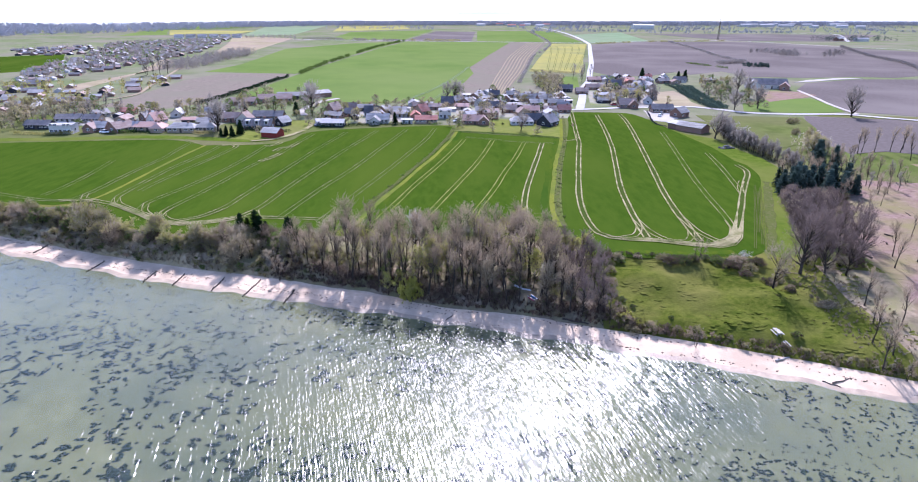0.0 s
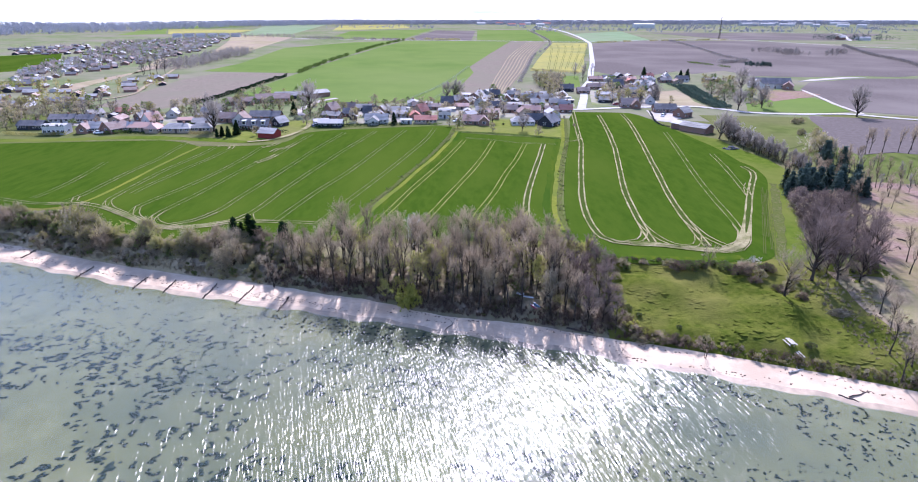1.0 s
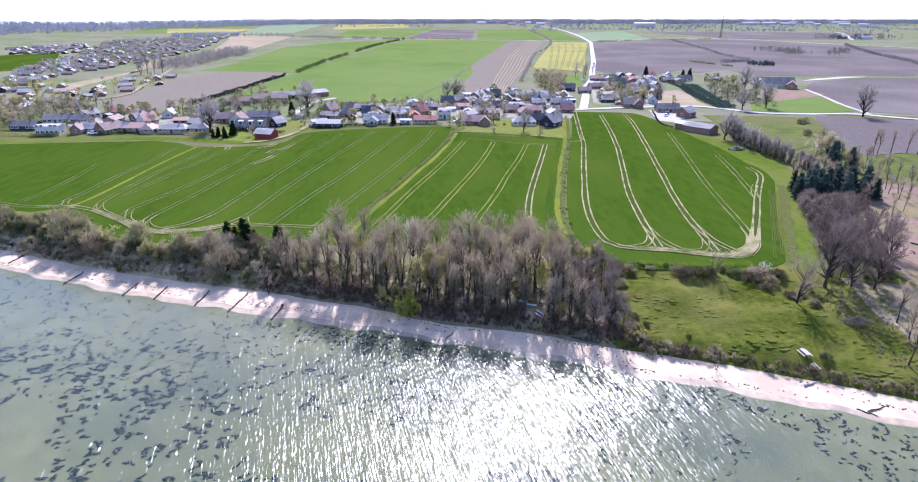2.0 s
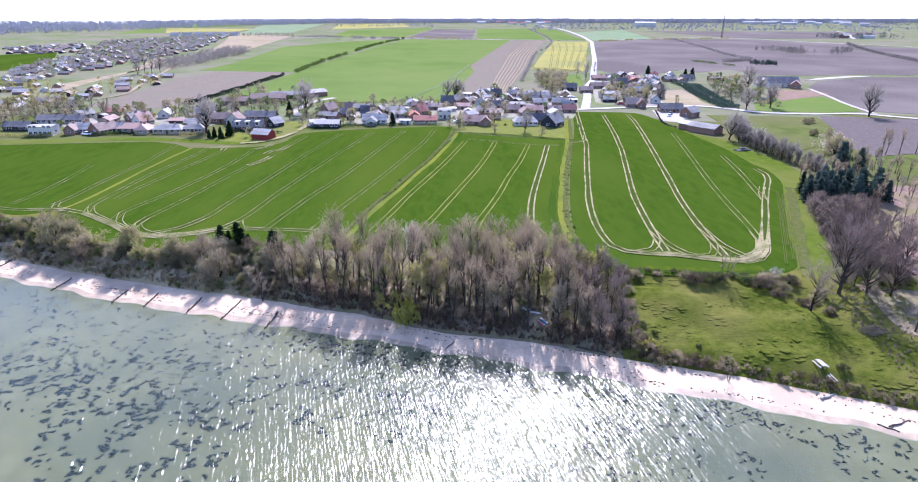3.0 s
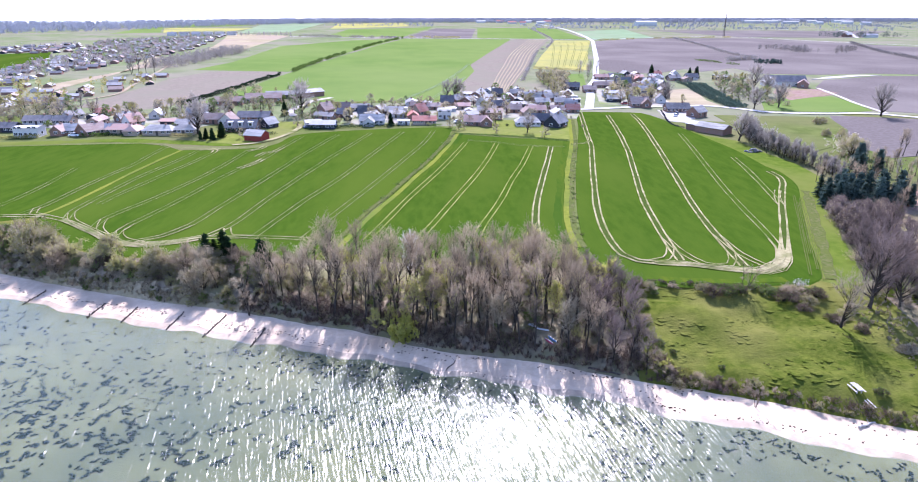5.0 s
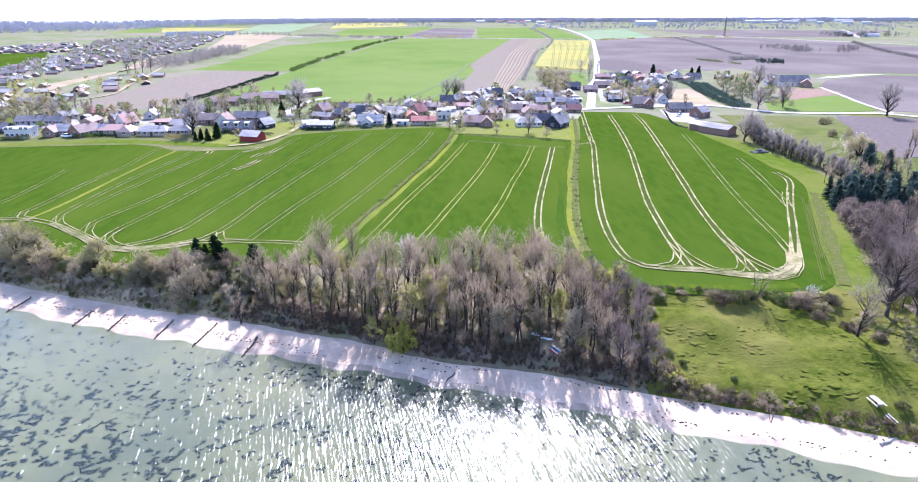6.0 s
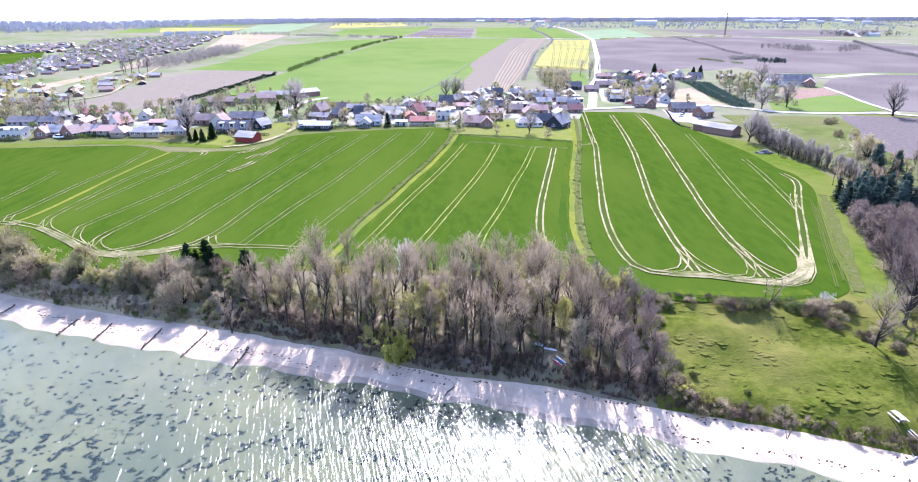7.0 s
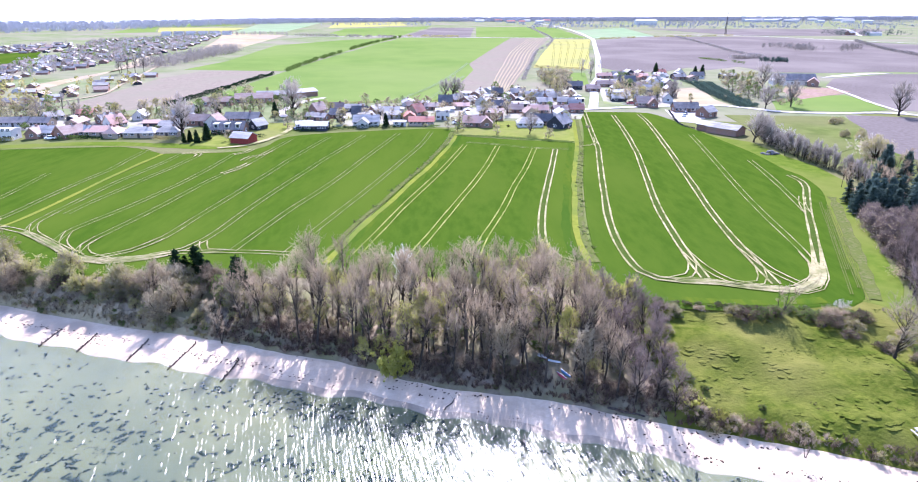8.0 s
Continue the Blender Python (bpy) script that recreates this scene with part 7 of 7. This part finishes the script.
def groyne(x0, y0, x1, y1, seed):
    """A row of short worn posts with a few rails across the beach."""
    rnd = random.Random(seed)
    ob = new("groyne")
    n = 11
    ob.matrix_basis = pose(x0, y0, 0)
    for k in range(n):
        f = k / (n - 1)
        x, y = (x1 - x0) * f + rnd.gauss(0, 0.08), (y1 - y0) * f
        z = ground_z(x0 + x, y0 + y)
        g = Growth()
        top = z + rnd.uniform(0.2, 0.5)
        g.tube([Vector((x, y, z - 0.5)), Vector((x + rnd.gauss(0, .04), y, top - 0.05)), Vector((x + rnd.gauss(0, .04), y, top))], [0.12, 0.11, 0.08], 7)
        piece("post", g.mesh("post", M_WOOD_OLD), ob)
        if k:
            g = Growth()
            zp = ground_z(x0 + (x1 - x0) * (k - 1) / (n - 1), y0 + (y1 - y0) * (k - 1) / (n - 1))
            g.tube([Vector(((x1 - x0) * (k - 1) / (n - 1), (y1 - y0) * (k - 1) / (n - 1), zp + 0.15)), Vector((x, y, z + 0.15))], [0.09, 0.09], 5)
            piece("rail", g.mesh("rail", M_WOOD_OLD), ob)
    return tagged(ob, "worn dark wooden groyne across the sandy beach", "groyne", "groynes on the beach")


for k, (a, b, c, d) in enumerate(((-113.5, 156.5, -112.2, 160.8), (-92.8, 144.8, -91.3, 150.4), (-76, 138.8, -75.1, 144.4), (-68.1, 137.0, -67.5, 142.6), (-57.8, 134.0, -56.8, 140.4), (-49.5, 131.3, -47.7, 139.0), (-39.3, 127.8, -38.2, 133.6))):
    groyne(a, b, c, d, 70 + k)

# ======== meadow: tussocks, brush heap, timber, boats ========
M_DEAD = leafy("dead_stalks", (0.22, 0.18, 0.11), (0.33, 0.27, 0.17), None, 0.2, 0, 0.5)


def tufts(name, count, mat, label, ok, seed, h0, h1, x0=32, x1=90, blades=6):
    rnd, g = random.Random(seed), Growth()
    for _ in range(count):
        x = rnd.uniform(x0, x1)
        y = rnd.uniform(bank(x) + 0.6, edge(x) + 1.5)
        if not ok(x, y):
            continue
        p = Vector((x, y, min(LAND, ground_z(x, y)) - 0.05))
        for _ in range(blades):
            g.ribbon(p + Vector((rnd.gauss(0, .1), rnd.gauss(0, .1), 0)), p + Vector((rnd.gauss(0, .2), rnd.gauss(0, .2), rnd.uniform(h0, h1))), 0.16, rnd)
    return tagged(new(name, g.mesh(name, mat)), label, "grass", kind="stuff")


tufts("grass", 2200, M_DEAD, "dead brown stalks among the grass", lambda x, y: y < bank(x) + 2.2 or x > 76, 82, 0.2, 0.6)
tufts("grass", 3600, M_DEAD, "dry reed and dead grass along the scrub bank", lambda x, y: y < bank(x) + 3, 83, 0.2, 0.7, -135, -42)
rnd = random.Random(89)
verts, faces = [], []
for _ in range(2000):
    x, y = rnd.uniform(33, 90), rnd.uniform(100, 150)
    if inside(CLEARING, x, y) or not bank(x) + 2 < y < edge(x) or noise.noise((x * 0.16, y * 0.16, 6)) < -0.05:
        continue
    z, r, h, n0 = min(LAND, ground_z(x, y)), rnd.uniform(0.2, 0.6), rnd.uniform(0.01, 0.055), len(verts)
    for ring, up in ((1.5, -1.2), (0.6, 0.5)):
        for k in range(7):
            a, q = k * math.tau / 7, r * ring * rnd.uniform(0.75, 1.25)
            verts.append((x + 1.3 * q * math.cos(a), y + 0.8 * q * math.sin(a), z + h * up))
    verts.append((x, y, z + h))
    for k in range(7):
        m = (k + 1) % 7
        faces += [(n0 + k, n0 + m, n0 + 7 + m, n0 + 7 + k), (n0 + 7 + k, n0 + 7 + m, n0 + 14)]
tagged(new("grass_hummocks", mesh_of("grass_hummocks", verts, faces, [M_ROUGH_GRASS], [0] * len(faces), smooth=True)), "uneven tussocks of green meadow grass", "grass", kind="stuff")

tufts("brushwood", 4200, M_BRAMBLE, "tangled dead bramble and twigs on the wooded bank", lambda x, y: y < bank(x) + 5, 91, 0.25, 0.9, -46, 36, 7)
M_RANK = leafy("rank_dark_grass", (0.065, 0.092, 0.016), (0.10, 0.118, 0.028), (0.13, 0.115, 0.05), 0.4, 0, 0.6)
tufts("grass", 2500, M_RANK, "dark rank grass along the ridges of the meadow", lambda x, y: not inside(CLEARING, x, y) and (abs(y - (129 - 0.25 * (x - 54) + 1.5 * math.sin(x * 0.25))) < 1.2 and x > 52 or abs(y - (119.5 - 0.16 * (x - 40) + 2.0 * math.sin(x * 0.3))) < 0.8 and noise.noise((x * 0.2, 1, 5)) > 0.12 or y > edge(x) - 1.8) and noise.noise((x * 0.3, y * 0.5, 2)) > -0.15, 90, 0.05, 0.15, 34, 82, 6)

rnd = random.Random(84)
heap = new("brush_heap")
heap.matrix_basis = pose(77.6, 120.8, ground_z(77.6, 120.8))
g = Growth()
for _ in range(340):
    a, r = rnd.uniform(0, 6.28), 2.4 * rnd.random() ** 0.6
    p = Vector((math.cos(a) * r, math.sin(a) * r * 0.7, max(0.0, 1.2 - 0.45 * r) * rnd.random()))
    q = p + Vector((rnd.gauss(0, 0.9), rnd.gauss(0, 0.5), rnd.uniform(-0.1, 0.5)))
    g.tube([p, q], [0.035, 0.015], 3)
piece("brushwood", g.mesh("brushwood", M_TWIG_PALE), heap)
tagged(heap, "heap of cut branches on the grass", "brush heap")


def log(name, x, y, length, r, yaw, mat, label, tilt=0.0):
    g = Growth()
    n = 6
    pts = [Vector((length * (k / n - 0.5), 0.12 * math.sin(k * 1.7), r * 0.8)) for k in range(n + 1)]
    g.tube(pts, [r * (1 - 0.07 * k) for k in range(n + 1)], 8)
    b = len(g.V)
    g.F += [tuple(range(7, -1, -1)), tuple(range(b - 8, b))]
    g.tube([pts[4], pts[4] + Vector((0.2, 0.7, 0.35))], [r * 0.4, r * 0.15], 5)
    ob = new(name, g.mesh(name, mat))
    ob.matrix_basis = pose(x, y, ground_z(x, y) - 0.03, 0, tilt, yaw)
    return tagged(ob, label, "log")


log("driftwood", 61.3, 104.2, 3.4, 0.2, 22, M_WOOD_PALE, "bleached driftwood trunk at the foot of the bank")
log("driftwood", 69.0, 97.5, 5.0, 0.14, 20, M_WOOD_OLD, "long dark driftwood branch on the sand")
log("driftwood", 66.5, 96.6, 3.0, 0.12, -38, M_WOOD_OLD, "dark driftwood branch on the sand")
log("fallen_trunk", 24.5, 118.2, 5.5, 0.22, -22, M_WOOD_OLD, "dark fallen trunk at the beach edge")
log("fallen_trunk", -1.5, 121.5, 4.5, 0.1, 60, M_WOOD_OLD, "thin fallen tree on the beach")
rnd = random.Random(85)
for k in range(26):
    x, y = rnd.uniform(88, 150), rnd.uniform(100, 195)
    if inside(CLEARING, x, y) and not inside(EAST, x, y):
        log("log", x, y, rnd.uniform(1.2, 3.5), rnd.uniform(0.12, 0.25), rnd.uniform(0, 180), M_WOOD_OLD, "cut log lying on felled ground")
rnd, g = random.Random(86), Growth()
for _ in range(5200):
    x, y = rnd.uniform(86, 190), rnd.uniform(70, 222)
    if inside(CLEARING, x, y):
        p = Vector((x, y, ground_z(x, y)))
        g.ribbon(p, p + Vector((rnd.gauss(0, .8), rnd.gauss(0, .8), rnd.uniform(0.05, 0.5))), 0.07, rnd)
tagged(new("brushwood", g.mesh("brushwood", M_TWIG_PALE)), "twigs and brash strewn over felled ground", "brushwood", kind="stuff")


def plank(w, l, t, name="board"):
    return boxes([((-w / 2, -l / 2, -t / 2), (w / 2, l / 2, t / 2))], M_WOOD_PALE, name)


# picnic table with benches, and spare boards beside it
z = ground_z(62.75, 110.3)
table = new("picnic_table")
table.matrix_basis = Matrix.LocRotScale((62.75, 110.3, z), Euler((0, 0, 0.08)), (0.72, 0.95, 0.9))
for k in range(4):
    piece("tabletop_board", plank(0.28, 2.4, 0.06), table, at=pose(-0.45 + 0.3 * k, 0, 0.78))
for side in (-1, 1):
    piece("bench_board", plank(0.34, 2.4, 0.06), table, at=pose(side * 1.05, 0, 0.47))
    piece("trestle", boxes([((-1.1, side * 0.8 - 0.05, 0.36), (1.1, side * 0.8 + 0.05, 0.44)), ((-0.6, side * 0.8 - 0.05, -0.1), (-0.45, side * 0.8 + 0.05, 0.76)), ((0.45, side * 0.8 - 0.05, -0.1), (0.6, side * 0.8 + 0.05, 0.76))], M_WOOD_PALE, "trestle"), table)
tagged(table, "pale weathered wooden picnic table on the grass", "picnic table")
for k in range(2):
    x, y = 63.3 + 0.45 * k, 107.6 + 0.15 * k
    ob = new("board", plank(0.2, 2.3, 0.08))
    ob.matrix_basis = pose(x, y, ground_z(x, y) + 0.3, 4, 0, 6 + k)
    tagged(ob, "pale loose timber board lying on grass", "board", "boards by the picnic table")

M_BLUE = material("blue_boat_hull", (0.03, 0.12, 0.22), (0.05, 0.17, 0.28), 2.0, 0.35, spec=0.4)
M_BOAT_RED = material("red_boat_hull", (0.24, 0.035, 0.06), (0.32, 0.05, 0.08), 2.0, 0.35, spec=0.4)
M_BOAT_WHITE = material("white_boat_hull", (0.36, 0.38, 0.40), (0.46, 0.48, 0.50), 2.0, 0.4, spec=0.4)


def boat(name, x, y, length, beam, yaw, mat, label, lift=0.0):
    """An upturned slim hull, pointed at both ends, with a keel strip."""
    V, F = [], []
    n, m = 12, 7
    for i in range(n + 1):
        t = 2 * i / n - 1
        w = beam / 2 * (1 - abs(t) ** 2.4)
        for k in range(m):
            a = math.pi * k / (m - 1)
            V.append((t * length / 2, math.cos(a) * max(w, 0.015), 0.02 + math.sin(a) * (0.12 + w * 0.75)))
        if i:
            for k in range(m - 1):
                a = (i - 1) * m + k
                F.append((a, a + 1, a + m + 1, a + m))
    ob = new(name)
    ob.matrix_basis = pose(x, y, max(ground_z(x, y), ground_z(x + 1, y), ground_z(x - 1, y)) + lift, 0, 0, yaw)
    piece("hull", mesh_of("hull", V, F, mat, smooth=True), ob)
    piece("keel", boxes([((-length * 0.42, -0.03, beam * 0.36 + 0.1), (length * 0.42, 0.03, beam * 0.42 + 0.17))], M_BOAT_WHITE, "keel"), ob)
    return tagged(ob, label, "boat", "boats under the trees")


boat("kayak", 16.5, 125.4, 2.9, 0.5, -60, M_BLUE, "blue upturned kayak under bare trees", 0.1)
boat("kayak", 15.8, 125.0, 2.8, 0.45, -58, M_BOAT_RED, "dark red upturned kayak under bare trees", 0.1)
boat("surfboard", 15.0, 128.0, 2.4, 0.3, -20, M_BOAT_WHITE, "long white board lying under bare trees", 0.2)
boat("dinghy", 13.4, 129.4, 2.0, 0.7, -25, M_BOAT_WHITE, "small white upturned dinghy under bare trees", 0.15)

# heap of stones in the field corner
heap = new("stone_heap")
heap.matrix_basis = pose(114.6, 268.5, LAND)
rnd = random.Random(87)
for k in range(46):
    a, r = rnd.uniform(0, 6.28), 3.2 * rnd.random() ** 0.7
    s = rnd.uniform(0.35, 0.75)
    bm = bmesh.new()
    bmesh.ops.create_icosphere(bm, subdivisions=1, radius=s)
    for v in bm.verts:
        v.co *= rnd.uniform(0.7, 1.2)
        v.co.z *= 0.7
    me = bpy.data.meshes.new("stone")
    bm.to_mesh(me)
    bm.free()
    me.materials.append(M_STONE)
    piece("stone", me, heap, at=pose(math.cos(a) * r, math.sin(a) * r * 0.6, s * 0.3 + max(0, 1.1 - 0.4 * r)))
tagged(heap, "heap of grey field stones on grass", "stone heap")

# shrubs set along the grass baulks
rnd = random.Random(88)
for pts, n in ((BAULK_WEST[:-1], 40), ([(x + 0.7, y) for x, y in BAULK_EAST[2:]], 34)):
    S = spline(pts, 4.0)
    for k in range(n):
        p = S[int(k * (len(S) - 1) / n)]
        plant("hedge_plant", TINY[0], p.x + rnd.gauss(0, .3), p.y + rnd.gauss(0, .3), rnd.uniform(0.26, 0.40), 0.7, "small young hedge plant on the grass baulk", "shrub", "young hedge plants", LAND)

# ======== parked cars ========
M_TYRE = material("black_tyre", (0.015, 0.015, 0.016), (0.03, 0.03, 0.032), 5.0, 0.9)
M_RIM = material("grey_wheel_rim", (0.3, 0.3, 0.31), (0.4, 0.4, 0.41), 5.0, 0.4, metal=0.8)


def loft(name, sections, mat):
    """A body through cross sections (x, half width, floor, top), with chamfered upper edges."""
    V, F = [], []
    for x, w, z0, z1 in sections:
        V += [(x, -w, z0), (x, -w, z1 - 0.12), (x, -w * 0.82, z1), (x, w * 0.82, z1), (x, w, z1 - 0.12), (x, w, z0)]
    for i in range(len(sections) - 1):
        for k in range(6):
            a, b = i * 6 + k, i * 6 + (k + 1) % 6
            F.append((a, b, b + 6, a + 6))
    F += [tuple(range(5, -1, -1)), tuple(range(len(V) - 6, len(V)))]
    return mesh_of(name, V, F, mat)


def wheel_mesh(r, w, mat, name):
    g = Growth()
    g.tube([Vector((0, -w / 2, 0)), Vector((0, w / 2, 0))], [r, r], 14)
    g.F += [tuple(range(13, -1, -1)), tuple(range(14, 28))]
    return g.mesh(name, mat)


TYRE, RIM = wheel_mesh(0.32, 0.2, M_TYRE, "tyre"), wheel_mesh(0.2, 0.22, M_RIM, "rim")


def car(x, y, yaw, c, label):
    paint = material("car_paint", c, tuple(v * 1.1 for v in c), 2.0, 0.3, spec=0.5)
    ob = new("car")
    ob.matrix_basis = pose(x, y, LAND + 0.2, 0, 0, yaw)
    piece("body", loft("body", [(-2.1, 0.72, 0.35, 0.75), (-1.95, 0.82, 0.25, 0.92), (-0.9, 0.86, 0.22, 0.95), (0.9, 0.86, 0.22, 0.95), (1.9, 0.82, 0.25, 0.9), (2.1, 0.7, 0.35, 0.7)], paint), ob)
    piece("cabin", loft("cabin", [(-1.15, 0.72, 0.93, 1.0), (-0.7, 0.7, 0.93, 1.44), (0.8, 0.7, 0.93, 1.46), (1.5, 0.72, 0.93, 1.05)], M_GLASS), ob, "dark glazed cabin")
    piece("roof", loft("roof", [(-0.66, 0.62, 1.40, 1.5), (0.76, 0.62, 1.42, 1.52)], paint), ob)
    for wx in (-1.3, 1.3):
        for wy in (-0.78, 0.78):
            t = piece("tyre", TYRE, ob, at=pose(wx, wy, 0.32))
            piece("rim", RIM, t)
    return tagged(ob, label, "car", "parked cars")


car(-165, 292.2, 5, (0.7, 0.7, 0.7), "white car parked beside a garden")
car(112.5, 356, 60, (0.05, 0.06, 0.08), "dark car parked on a gravel yard")
car(110.0, 350, 70, (0.6, 0.61, 0.62), "silver car parked on a gravel yard")
car(64, 381, 80, (0.55, 0.56, 0.58), "silver car parked near the road")
car(-70, 313.5, 10, (0.08, 0.1, 0.16), "dark blue car parked by a house")
car(-1.5, 329, 30, (0.65, 0.65, 0.63), "white car parked by a house")
car(94, 391, 10, (0.3, 0.05, 0.05), "dark red car parked by the road")
